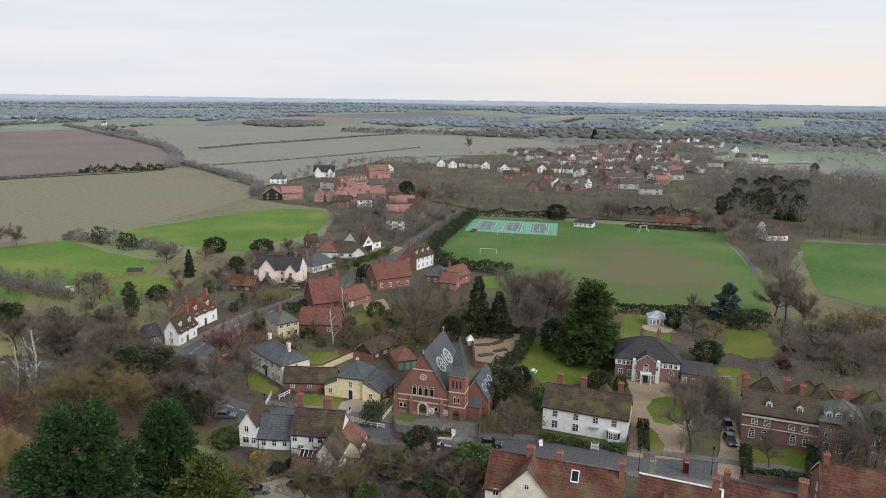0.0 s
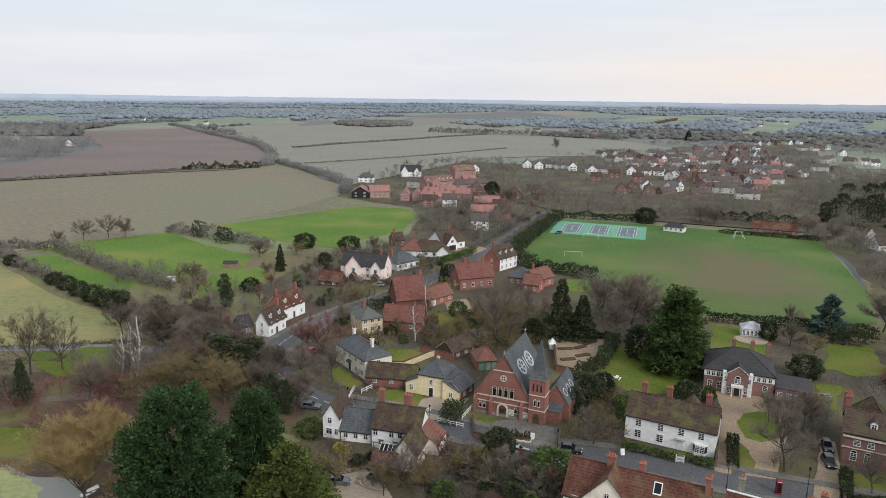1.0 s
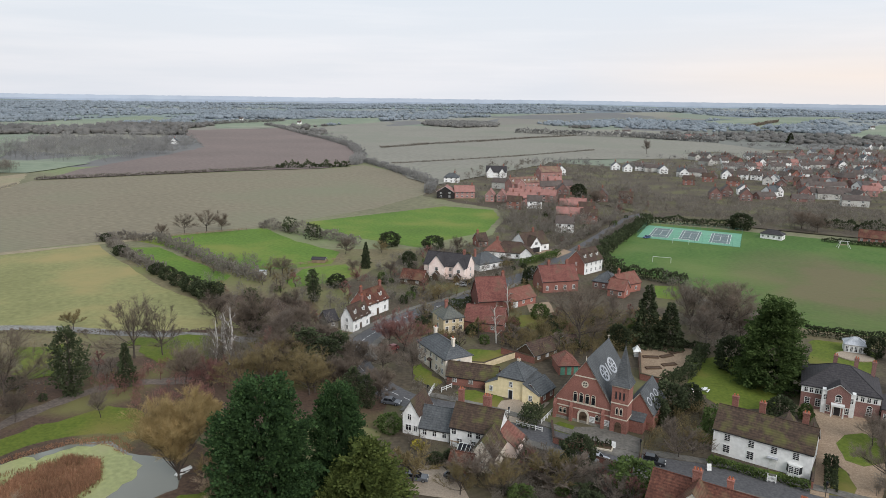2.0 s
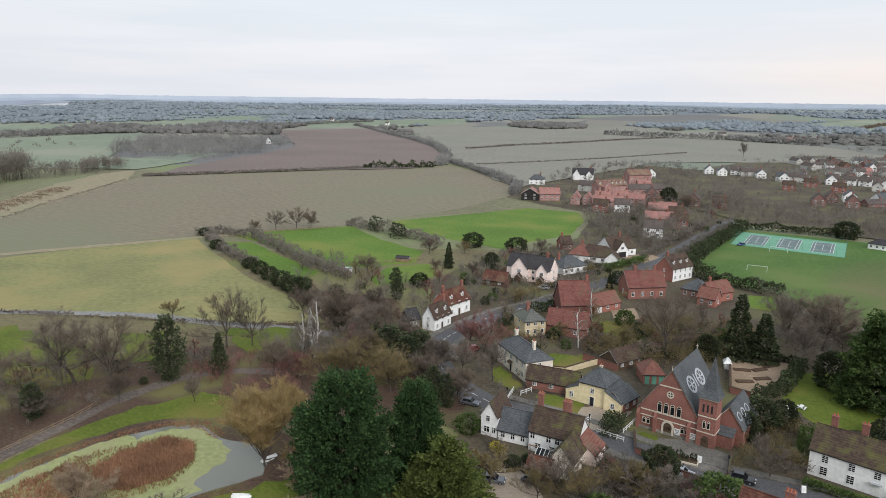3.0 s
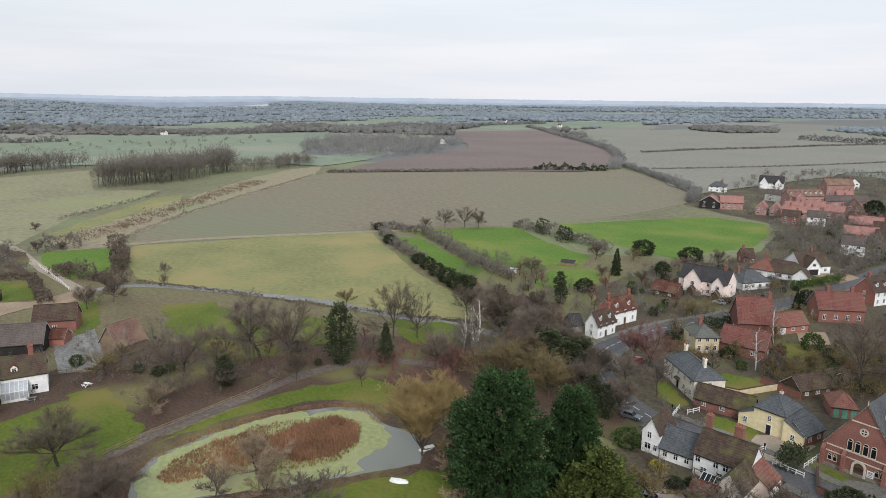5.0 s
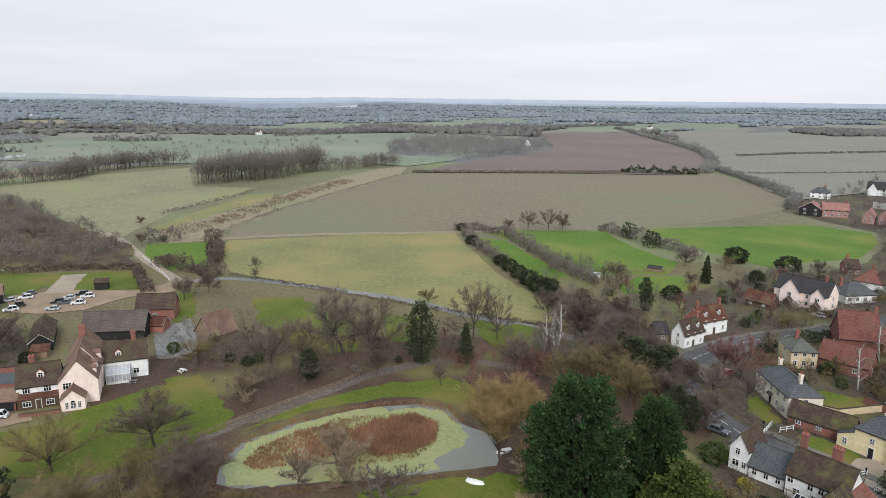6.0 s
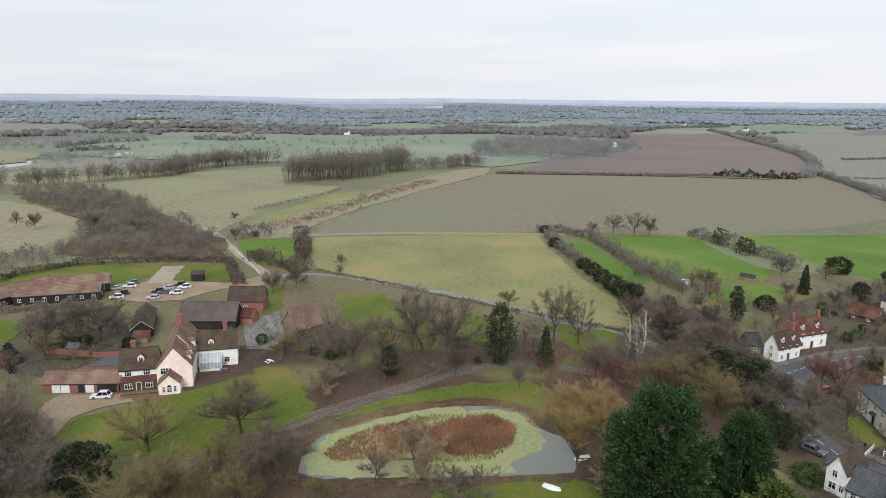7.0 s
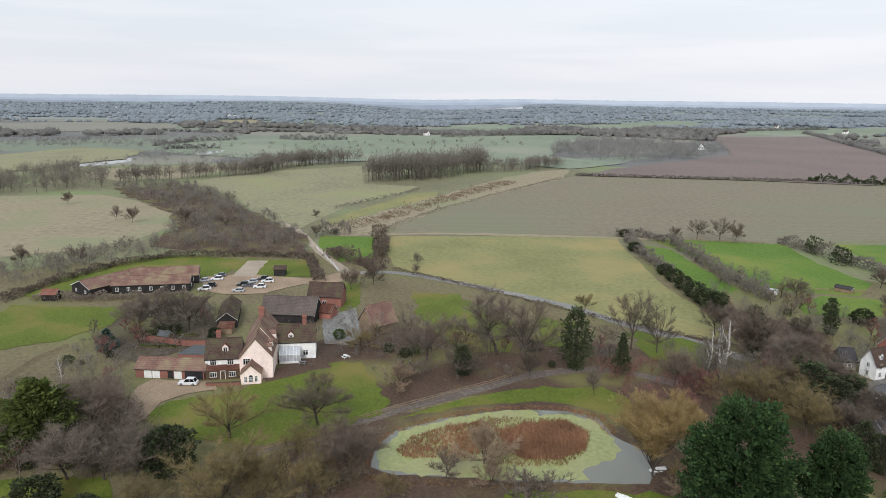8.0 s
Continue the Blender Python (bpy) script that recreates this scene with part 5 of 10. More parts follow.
    ([(-89.4, 265.4), (-74.3, 286.9), (-57.1, 299.5), (-33.0, 268.7), (-44.3, 230.3), (-56.1, 206.7), (-66.7, 200.5), (-87.8, 224.6)], 16, 34),
    ([(-64.3, 392.2), (-34.3, 480.5), (20.4, 554.2), (21.6, 430.3), (-7.1, 340.8), (-22.5, 314.3), (-44.5, 319.5)], 22, 34),
    ([(-32.0, 202.0), (-14.5, 202.8), (3.2, 215.7), (20.9, 204.4), (7.7, 183.1), (-11.9, 165.3), (-27.3, 170.7)], 16, 30),
    ([(-59.8, 200.8), (-36.1, 186.1), (-26.4, 164.8), (-35.7, 160.6), (-48.0, 164.0)], 7, 16),
    ([(82.7, 186.2), (139.3, 204.0), (125.8, 170.4), (107.2, 155.0), (88.3, 161.4)], 14, 18),
    ([(-14.8, 116.9), (5.4, 115.4), (6.9, 104.3), (-17.1, 103.7)], 6, 12),
    ([(-167.1, 83.3), (-132.8, 130.1), (-109.9, 127.8), (-123.6, 102.2), (-138.5, 81.5)], 14, 6),
    ([(-229.1, 11.4), (-204.4, 52.0), (-177.0, 41.6), (-178.7, 9.9)], 10, 8),
    ([(-169.4, -10.3), (-162.4, 17.6), (-124.6, 24.9), (-118.2, 16.7), (-131.8, -4.8)], 12, 6),
    ([(-158.9, 235.6), (-88.4, 211.3), (-65.1, 163.3), (-111.6, 161.6)], 18, 4),
):
    xs, ys = [p[0] for p in poly], [p[1] for p in poly]
    for kind, n, lo, hi in (("apple", n_trees, 3.0, 7.0), ("box", n_bushes, 1.2, 3.2)):
        while n:
            x, y = rng.uniform(min(xs), max(xs)), rng.uniform(min(ys), max(ys))
            if inside(x, y, poly) and not any(inside(x, y, lawn) for lawn in LAWNS):
                grow(kind, (x, y), rng.uniform(lo, hi), rng.uniform(0.9, 1.3), group="garden trees and bushes")
                n -= 1

# ---- hedges, woods and far trees ----
def hedge(line, width, height, leaf, label, dense=34, size=0.4, ragged=0.3, name="hedge", seed=0):
    r = random.Random(seed + len(line) + int(height * 10))
    pts = [Vector((x, y, 0)) for x, y in line]
    s = Shape()
    for a, b in zip(pts, pts[1:]):
        length = (b - a).length
        d = (b - a).normalized()
        n = Vector((-d.y, d.x, 0))
        for _ in range(int(length * dense)):
            f = r.uniform(-0.02, 1.02)
            u, v = r.uniform(-1, 1), r.random()
            if r.random() < 0.6:
                if r.random() < 0.5:
                    v = 0.92 + 0.1 * r.random()
                else:
                    u = math.copysign(0.9 + 0.15 * r.random(), u)
            swell = 1 + ragged * 2 * noise.noise(a.lerp(b, f) * 0.22 + Vector((seed, 0, 0))) + ragged * noise.noise(a.lerp(b, f) * 0.9)
            p = a.lerp(b, f) + n * u * width / 2 * swell
            p.z = terrain(p.x, p.y) + v * height * swell
            out = (n * u * 0.9 + Vector((0, 0, v)) + Vector((r.uniform(-0.7, 0.7), r.uniform(-0.7, 0.7), r.uniform(-0.4, 0.6)))).normalized()
            spray(s, p, out, size * r.uniform(0.6, 1.4), r)
    return tagged(part(name, s, MAT[leaf]), label, "hedge", "field and garden hedges")


DARK, MIXED = "dark overgrown field hedge", "bare grey-brown field hedge"
# field hedges
hedge([(-223.6, 257.1), (-197.2, 236.0), (-166.0, 215.8)], 3.6, 2.6, "twig_mid", MIXED, 36, 0.8, 0.6, seed=1)
hedge([(-230.3, 256.3), (-221.6, 265.5), (-201.3, 264.5)], 4, 3.0, "twig_mid", MIXED, 34, 0.8, 0.6, seed=2)
hedge([(-201.3, 264.5), (-172.9, 245.6), (-145.9, 227.1), (-123.4, 215.7)], 4, 3.0, "twig_mid", MIXED, 34, 0.8, 0.6, seed=3)
hedge([(-177.5, 312.7), (-158.5, 305.8), (-138.6, 297.7), (-123.7, 291.2), (-113.2, 283.1)], 4, 3.0, "twig_mid", MIXED, 34, 0.8, 0.6, seed=4)
hedge([(-156.9, 299.7), (-154.6, 304.7)], 5, 5, "leaf_dark", DARK, 60, 0.8, 0.4, seed=5)
hedge([(-140.8, 289.7), (-136.9, 295.4)], 5, 5, "leaf_dark", DARK, 60, 0.8, 0.4, seed=6)
hedge([(-440.8, 435.2), (-400.0, 480.0), (-354.3, 530.2), (-313.5, 580.3)], 2.4, 1.6, "twig_mid", MIXED, 12, 1.2, 0.4, seed=7)
hedge([(-313.5, 584.3), (-282.8, 604.6), (-257.7, 626.0)], 5, 4, "leaf_dark", DARK, 22, 1.4, 0.6, seed=8)
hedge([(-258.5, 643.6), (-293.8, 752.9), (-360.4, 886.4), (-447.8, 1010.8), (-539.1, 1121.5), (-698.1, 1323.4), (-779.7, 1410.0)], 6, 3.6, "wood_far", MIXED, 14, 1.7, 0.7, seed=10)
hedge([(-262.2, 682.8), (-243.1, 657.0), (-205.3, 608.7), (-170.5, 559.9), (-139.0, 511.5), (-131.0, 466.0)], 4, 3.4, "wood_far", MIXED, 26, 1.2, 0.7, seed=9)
hedge([(-313.2, 880.0), (-277.8, 973.3), (-214.9, 1077.7), (-157.7, 1194.8), (-83.1, 1310.9)], 2.4, 1.6, "twig_mid", "thin dark hedge between fields", 5, 1.8, 0.4, seed=13)
hedge([(-226.1, 670.6), (-177.5, 732.1), (-120.6, 812.4), (-36.6, 958.1)], 1.6, 0.8, "twig_mid", "faint grass baulk across the field", 4, 1.4, 0.4, seed=11)
hedge([(-202.1, 1366.2), (-87.5, 1329.2), (47.2, 1299.6), (152.5, 1215.6)], 7, 7, "wood_far", "dark hedge below the far wood", 8, 2.8, 0.4, seed=14)
hedge([(282.6, 1792.9), (435.1, 2197.3)], 6, 4, "twig", MIXED, 6, 3.0, 0.5, seed=12)
hedge([(-295.0, 152.5), (-341.5, 222.8), (-376.6, 292.0), (-433.2, 407.3)], 1.6, 0.8, "twig_mid", "brown bramble hedge along the ditch", 5, 0.6, 0.5, seed=15)
hedge([(-317.6, 146.3), (-334.7, 185.8), (-378.7, 253.8), (-431.5, 349.9)], 11, 0.9, "scrub", "tan scrub on the ditch bank", 16, 0.7, 0.8, seed=16)
hedge([(-376.1, 169.8), (-392.5, 197.1), (-422.1, 257.9)], 1.6, 1.2, "twig_mid", "thin ragged hedge across the meadow", 5, 0.7, 0.7, seed=17)
hedge([(-306.8, 132.1), (-301.1, 144.7)], 5, 3.5, "twig_mid", MIXED, 40, 0.9, 0.5, seed=18)
hedge([(-286.7, 152.8), (-263.0, 143.0), (-245.2, 130.1)], 4, 4.0, "twig", MIXED, 60, 0.7, 0.5, seed=19)
hedge([(-263.3, 115.7), (-241.4, 120.8), (-228.6, 124.2)], 5, 3.5, "twig", MIXED, 60, 0.7, 0.5, seed=20)
hedge([(-254.8, -2.6), (-272.6, 14.8), (-287.7, 35.5), (-293.7, 57.9), (-278.0, 88.7), (-261.3, 106.7), (-225.9, 95.7)], 3.0, 1.7, "twig", MIXED, 50, 0.6, 0.4, seed=21)
hedge([(-252.8, 6.8), (-242.0, 22.2), (-236.2, 36.7), (-225.3, 52.2)], 3, 1.6, "twig_grey", MIXED, 50, 0.5, 0.5, seed=22)
hedge([(-227.0, 127.7), (-198.8, 137.1), (-171.9, 143.8), (-143.2, 151.5), (-122.2, 158.3), (-102.8, 166.2)], 1.6, 0.6, "twig", MIXED, 22, 0.4, 0.7, seed=23)
# village hedges
hedge([(17.5, 391.1), (4.5, 341.6), (-4.1, 303.0), (-5.0, 291.3)], 4, 3.6, "leaf_dark", "tall dark hedge beside the playing field", 50, 0.8, 0.3, seed=24)
hedge([(-4.2, 278.4), (3.7, 267.0), (14.9, 262.0), (26.8, 257.3)], 4, 3.6, "leaf_dark", "tall dark hedge beside the playing field", 60, 0.8, 0.3, seed=25)
hedge([(18.3, 395.1), (66.9, 387.4)], 3, 3, "leaf_dark", "dark hedge behind the courts", 40, 0.8, 0.3, seed=26)
hedge([(100.1, 364.8), (144.3, 351.8)], 2.5, 1.6, "leaf_dark", "low dark hedge beside the playing field", 40, 0.7, 0.3, seed=27)
hedge([(111.2, 407.1), (147.8, 390.1)], 4, 4.5, "leaf_dark", "tall dark hedge behind the pavilion", 40, 0.9, 0.3, seed=28)
hedge([(56.2, 210.7), (66.6, 208.8), (82.3, 207.2), (98.5, 203.3), (100.3, 199.6)], 2.5, 2.6, "leaf_dark", "dark clipped hedge behind the gardens", 70, 0.55, 0.2, seed=29)
hedge([(85.1, 196.3), (96.8, 195.7)], 4, 3.5, "leaf_dark", "dark clipped hedge behind the gardens", 90, 0.55, 0.2, seed=30)
hedge([(25.2, 184.8), (19.6, 166.5), (13.9, 158.8)], 2.6, 2.6, "leaf_dark", "dark evergreen garden hedge", 90, 0.5, 0.25, seed=31)
hedge([(7.8, 185.0), (14.6, 190.2), (25.1, 187.7)], 2.0, 2.0, "leaf_dark", "dark evergreen garden hedge", 80, 0.5, 0.25, seed=32)
hedge([(19.8, 124.9), (24.7, 123.6), (29.4, 121.7)], 1.6, 1.1, "leaf_hedge", "clipped green hedge before the white house", 110, 0.4, 0.12, seed=33)
hedge([(31.1, 122.0), (35.9, 120.0)], 1.6, 1.1, "leaf_hedge", "clipped green hedge before the white house", 110, 0.4, 0.12, seed=34)
hedge([(42.2, 131.1), (39.4, 120.5)], 1.6, 1.6, "leaf_dark", "dark clipped hedge beside the drive", 110, 0.4, 0.15, seed=35)
hedge([(-16.4, 131.9), (-12.7, 131.2)], 5.0, 2.6, "leaf_dark", "thick clipped block hedge by the drive", 240, 0.4, 0.08, seed=36)
hedge([(-16.3, 134.5), (-12.3, 133.8)], 3.0, 2.6, "leaf_dark", "thick clipped block hedge by the drive", 160, 0.4, 0.08, seed=37)
hedge([(59.2, 121.0), (55.7, 111.8), (65.6, 109.6)], 1.6, 1.6, "leaf_dark", "dark clipped hedge beside a lawn", 90, 0.4, 0.2, seed=38)
hedge([(73.8, 123.2), (67.0, 111.2)], 1.6, 2.0, "leaf_dark", "dark clipped hedge beside a lawn", 90, 0.4, 0.2, seed=39)
hedge([(-41.2, 213.6), (-45.7, 208.4), (-48.6, 201.3)], 2.4, 2.4, "leaf_dark", "dark clipped roadside hedge", 80, 0.5, 0.3, seed=40)
hedge([(-37.6, 268.4), (-31.6, 276.8), (-23.4, 292.4)], 2.4, 2.2, "leaf_hedge", "clipped green roadside hedge", 80, 0.5, 0.25, seed=41)
hedge([(-25.5, 297.0), (-15.5, 334.0), (-1.5, 399.0)], 1.8, 2.0, "twig_mid", MIXED, 40, 0.6, 0.5, seed=42)
hedge([(-14.9, 296.4), (-4.1, 336.5), (10.0, 394.4)], 1.8, 2.0, "twig_mid", MIXED, 40, 0.6, 0.5, seed=43)
hedge([(18.0, 132.9), (20.7, 131.2), (22.7, 145.8)], 2.4, 2.4, "leaf_hedge", "loose green garden hedge", 80, 0.5, 0.3, seed=44)


def wood(name, poly, count, low, high, leaf, label, seed, thin=1.0, stem=True):
    """A wood of many bare trees that cannot be told apart."""
    r = random.Random(seed)
    xs, ys = [p[0] for p in poly], [p[1] for p in poly]
    s = Shape()
    made = 0
    while made < count:
        x, y = r.uniform(min(xs), max(xs)), r.uniform(min(ys), max(ys))
        if not inside(x, y, poly) or any(inside(x, y, lawn) for lawn in LAWNS):
            continue
        far_tree(s, x, y, r.uniform(low, high), r, thin, stem)
        made += 1
    return tagged(part(name, s, MAT[leaf], smooth=True), label, "wood", kind="stuff")


def tree_mass(s, x, y, z, w, h, r):
    """One uneven rounded lobe of a distant crown."""
    n = len(s.v)
    turn = r.uniform(0, 6.3)
    for ring, (f, g) in enumerate(((0.72, 0.12), (1.0, 0.5), (0.62, 0.85))):
        for k in range(6):
            a = turn + (k + 0.5 * (ring % 2)) * math.pi / 3
            q = w * f * r.uniform(0.72, 1.2)
            s.v.append((x + math.cos(a) * q, y + math.sin(a) * q, z + h * g * r.uniform(0.88, 1.1)))
    s.v.append((x + r.uniform(-0.2, 0.2) * w, y + r.uniform(-0.2, 0.2) * w, z + h * r.uniform(0.98, 1.1)))
    for ring in (0, 6):
        for k in range(6):
            s.f.append((n + ring + k, n + ring + (k + 1) % 6, n + ring + 6 + (k + 1) % 6, n + ring + 6 + k))
    s.f += [(n + 12 + k, n + 12 + (k + 1) % 6, n + 18) for k in range(6)]


def far_tree(s, x, y, h, r, thin=1.0, stem=True):
    """A small leafless tree or bush of a wood: a stem, and twigs as pointed slivers in an uneven crown; far off, rounded lobes."""
    d = math.hypot(x, y)
    z = terrain(x, y)
    if d > 1250:
        for _ in range(r.choice((2, 3, 3))):
            w = h * r.uniform(0.5, 0.95)
            tree_mass(s, x + r.uniform(-0.5, 0.5) * h, y + r.uniform(-0.5, 0.5) * h, z + h * r.uniform(-0.05, 0.15), w, h * r.uniform(0.55, 0.95), r)
        for _ in range(5):
            sliver(s, Vector((x + r.uniform(-0.5, 0.5) * h, y + r.uniform(-0.5, 0.5) * h, z + h * 0.5)), Vector((r.uniform(-0.2, 0.2), r.uniform(-0.2, 0.2), 0.7)) * h, h * 0.12, r)
        return
    length = max(h * 0.13, d * 0.0026)
    w = max(0.07, d * 0.0007) * thin
    k = int(max(16, min(150 if d < 700 else 60, 0.2 * h * h / (0.5 * length * w))))
    spread = h * r.uniform(0.28, 0.42) * (1.4 if d > 800 else 1.0)
    if stem:
        s.tube((x, y, z - 0.3), (x + r.uniform(-0.3, 0.3), y, z + h * 0.6), h * 0.014, h * 0.007, 3, caps=False)
        for _ in range(3):
            s.tube((x, y, z + h * r.uniform(0.2, 0.4)), (x + r.uniform(-1, 1) * spread, y + r.uniform(-1, 1) * spread, z + h * r.uniform(0.6, 0.85)), h * 0.007, h * 0.003, 3, caps=False)
    lobes = [(r.uniform(-0.45, 0.45) * spread, r.uniform(-0.45, 0.45) * spread, h * r.uniform(0.35, 0.75)) for _ in range(4)]
    for _ in range(k):
        lx, ly, lz = lobes[r.randrange(4)]
        v = Vector((r.gauss(0, 1), r.gauss(0, 1), r.gauss(0, 0.8)))
        v = v.normalized() * r.random() ** 0.45
        p = Vector((x + lx + v.x * spread * 0.75, y + ly + v.y * spread * 0.75, z + max(0.3, lz + v.z * h * 0.3)))
        dd = Vector((v.x * 0.7 + r.uniform(-0.7, 0.7), v.y * 0.7 + r.uniform(-0.7, 0.7), v.z * 0.5 + r.uniform(-0.1, 1.2))).normalized()
        sliver(s, p, dd * length * r.uniform(0.6, 1.3), w, r)



wood("scrub_wood", [(-543.5, 72.0), (-532.5, 120.9), (-453.8, 127.7), (-367.2, 124.6), (-304.4, 122.3), (-266.7, 110.0), (-297.8, 65.7), (-318.0, 53.5), (-364.1, 77.9), (-414.4, 84.2), (-476.0, 76.4)], 600, 3, 8, "twig_mid", "tangled grey-brown scrub wood", 1, 1.2)
wood("scrub_wood", [(-301.5, -1.7), (-320.5, 22.7), (-326.8, 52.7), (-297.8, 65.7), (-291.7, 36.0), (-270.1, -2.3)], 150, 3, 6, "twig_mid", "tangled grey-brown scrub beside the field", 2, 1.2)
wood("alder_row", [(-484.1, 242.3), (-509.3, 261.3), (-539.8, 401.5), (-506.8, 384.9), (-473.8, 311.6)], 130, 19, 25, "twig_mid", "row of tall bare alders", 3, 1.0)
wood("alder_row", [(-565.6, 79.3), (-564.0, 104.4), (-568.7, 128.6), (-574.7, 159.2), (-577.8, 191.5), (-594.0, 189.5), (-590.0, 157.0), (-584.0, 127.0), (-582.0, 104.0), (-584.0, 79.0)], 75, 10, 17, "twig_mid", "long row of bare alders along a stream", 4, 1.1)
wood("alder_row", [(-577.8, 191.5), (-612.5, 224.3), (-630.9, 263.9), (-631.4, 317.7), (-650.0, 320.0), (-654.0, 262.0), (-634.0, 220.0), (-594.0, 188.0)], 120, 12, 19, "twig_mid", "dense row of bare alders along a stream", 28, 1.2)
wood("alder_row", [(-498.0, 378.4), (-490.0, 411.1), (-506.0, 486.7), (-530.0, 490.0), (-518.0, 412.0), (-518.0, 376.0)], 90, 8, 14, "twig_mid", "row of bare alders along a stream", 5, 1.1)
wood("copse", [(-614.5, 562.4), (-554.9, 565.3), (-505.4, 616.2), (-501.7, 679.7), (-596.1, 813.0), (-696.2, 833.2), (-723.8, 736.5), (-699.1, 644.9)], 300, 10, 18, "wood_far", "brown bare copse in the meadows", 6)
wood("copse", [(-618.1, 3.9), (-699.7, 48.1), (-629.5, 84.2), (-537.2, 63.7), (-537.4, 2.5)], 110, 8, 15, "twig_mid", "brown bare copse beside a field", 7)
wood("copse", [(-580.8, -48.3), (-670.4, 4.9), (-535.7, 5.6), (-549.0, -46.1)], 80, 8, 15, "twig_mid", "brown bare copse beside a field", 27)
wood("copse", [(-451.2, 1560.3), (-347.6, 1489.5), (-276.8, 1567.8), (-302.6, 1698.0), (-409.5, 1755.2), (-484.9, 1702.5)], 260, 7, 9, "wood_far", "small oval wood in a field", 8)
wood("garden_trees", [(-64.3, 392.2), (-34.3, 480.5), (20.4, 554.2), (21.6, 430.3), (-7.1, 340.8), (-22.5, 314.3), (-44.5, 319.5)], 420, 3, 9, "twig_mid", "bare trees and shrubs of many gardens", 9, 1.1)
wood("garden_trees", [(19.2, 416.3), (26.3, 486.7), (88.4, 493.0), (139.2, 483.4), (170.0, 446.3), (152.3, 372.3), (71.6, 395.6)], 380, 3, 8, "twig_mid", "bare trees and shrubs behind the courts", 10, 1.1)
wood("garden_trees", [(-43.6, 610.5), (-15.0, 694.8), (80.4, 857.8), (393.1, 1054.1), (277.4, 706.7), (173.7, 501.8), (46.8, 488.8), (-18.9, 497.4)], 620, 3, 8, "twig_mid", "bare trees among the houses", 11)
wood("bare_wood", [(194.9, 520.0), (289.7, 680.0), (321.6, 610.5), (377.6, 556.9), (365.0, 477.2), (253.2, 326.3), (219.0, 333.5), (187.1, 342.8), (199.4, 384.9), (162.0, 373.0)], 420, 9, 17, "twig_mid", "bare wood beside the playing fields", 12)
wood("bare_wood", [(136.3, 354.4), (154.9, 355.8), (168.5, 334.2), (129.1, 235.4), (118.0, 221.1), (139.5, 289.2)], 70, 5, 11, "twig_mid", "bare trees along the path", 13)
wood("garden_shrubs", [(-89.4, 265.4), (-74.3, 286.9), (-57.1, 299.5), (-33.0, 268.7), (-44.3, 230.3), (-56.1, 206.7), (-66.7, 200.5), (-87.8, 224.6)], 323, 1.5, 5, "twig_mid", "bare garden shrubs", 14)
wood("garden_shrubs", [(-32.0, 202.0), (-14.5, 202.8), (3.2, 215.7), (20.9, 204.4), (7.7, 183.1), (-11.9, 165.3), (-27.3, 170.7)], 391, 1.5, 5, "twig_olive", "bare garden shrubs", 15)
wood("garden_shrubs", [(-158.9, 235.6), (-143.6, 244.5), (-88.4, 211.3), (-65.1, 163.3), (-102.0, 169.9), (-124.9, 182.4)], 170, 2, 5.5, "twig_mid", "tangled bare thicket of grey twigs", 16)
wood("thicket", [(-194.4, 72.1), (-199.4, 92.5), (-165.2, 93.7), (-145.8, 105.1), (-117.8, 101.7), (-123.5, 88.1), (-132.1, 71.1), (-146.8, 52.2)], 90, 1.2, 3.2, "twig_mid", "tangled bare thicket on the bank", 17)
wood("thicket", [(-111.8, 144.7), (-98.0, 158.5), (-77.1, 160.2), (-60.5, 135.3), (-81.7, 143.1), (-96.6, 134.2)], 130, 2, 7, "twig_mid", "tangled bare thicket behind the pond", 18)
wood("thicket", [(-116.4, 122.5), (-106.5, 137.7), (-85.2, 132.4), (-82.5, 118.8), (-97.7, 113.4)], 60, 2, 5, "twig_red", "reddish bare thicket behind the pond", 19)
wood("thicket", [(-169.4, -10.3), (-168.3, 2.3), (-162.4, 17.6), (-145.2, 18.4), (-124.6, 24.9), (-118.2, 16.7), (-131.8, -4.8)], 330, 3, 8, "twig_grey", "tangled bare thicket by the drive", 20)
wood("thicket", [(-188.3, 8.3), (-200.4, 20.2), (-178.6, 23.8), (-161.7, 18.7), (-167.7, 8.9)], 40, 2, 5, "twig_mid", "bare shrubs by the garages", 21)
wood("garden_shrubs", [(-167.1, 83.3), (-169.1, 99.5), (-132.8, 130.1), (-112.5, 130.7), (-123.6, 102.2), (-138.5, 81.5)], 130, 1.0, 3.0, "twig_mid", "low bare shrubs under the trees", 22)
wood("garden_shrubs", [(-10.7, 119.1), (5.4, 116.4), (7.1, 107.8), (11.5, 101.1), (-16.6, 100.5), (-14.3, 112.9)], 102, 1.5, 4, "twig_mid", "bare garden shrubs behind the cottages", 23)
wood("garden_shrubs", [(100.1, 191.8), (143.0, 209.9), (141.3, 188.6), (112.8, 155.2), (95.6, 161.7)], 170, 2, 6, "twig_grey", "bare orchard shrubs", 24)
wood("garden_shrubs", [(54.3, 153.2), (68.1, 150.4), (62.1, 135.6), (50.6, 120.8), (45.0, 120.6), (54.7, 135.4)], 85, 2, 5, "twig_mid", "bare shrubs beside the drive", 25)
wood("garden_shrubs", [(139.2, 498.3), (210.6, 556.9), (178.8, 459.7), (128.1, 430.5)], 51, 2, 5, "twig_mid", "bare shrubs by the estate", 26)

# hedges and single bushes of the water meadows
hedge([(-1041.7, 383.4), (-996.9, 413.4), (-993.3, 475.3)], 5, 5, "wood_far", MIXED, 12, 2.0, 0.8, seed=51)
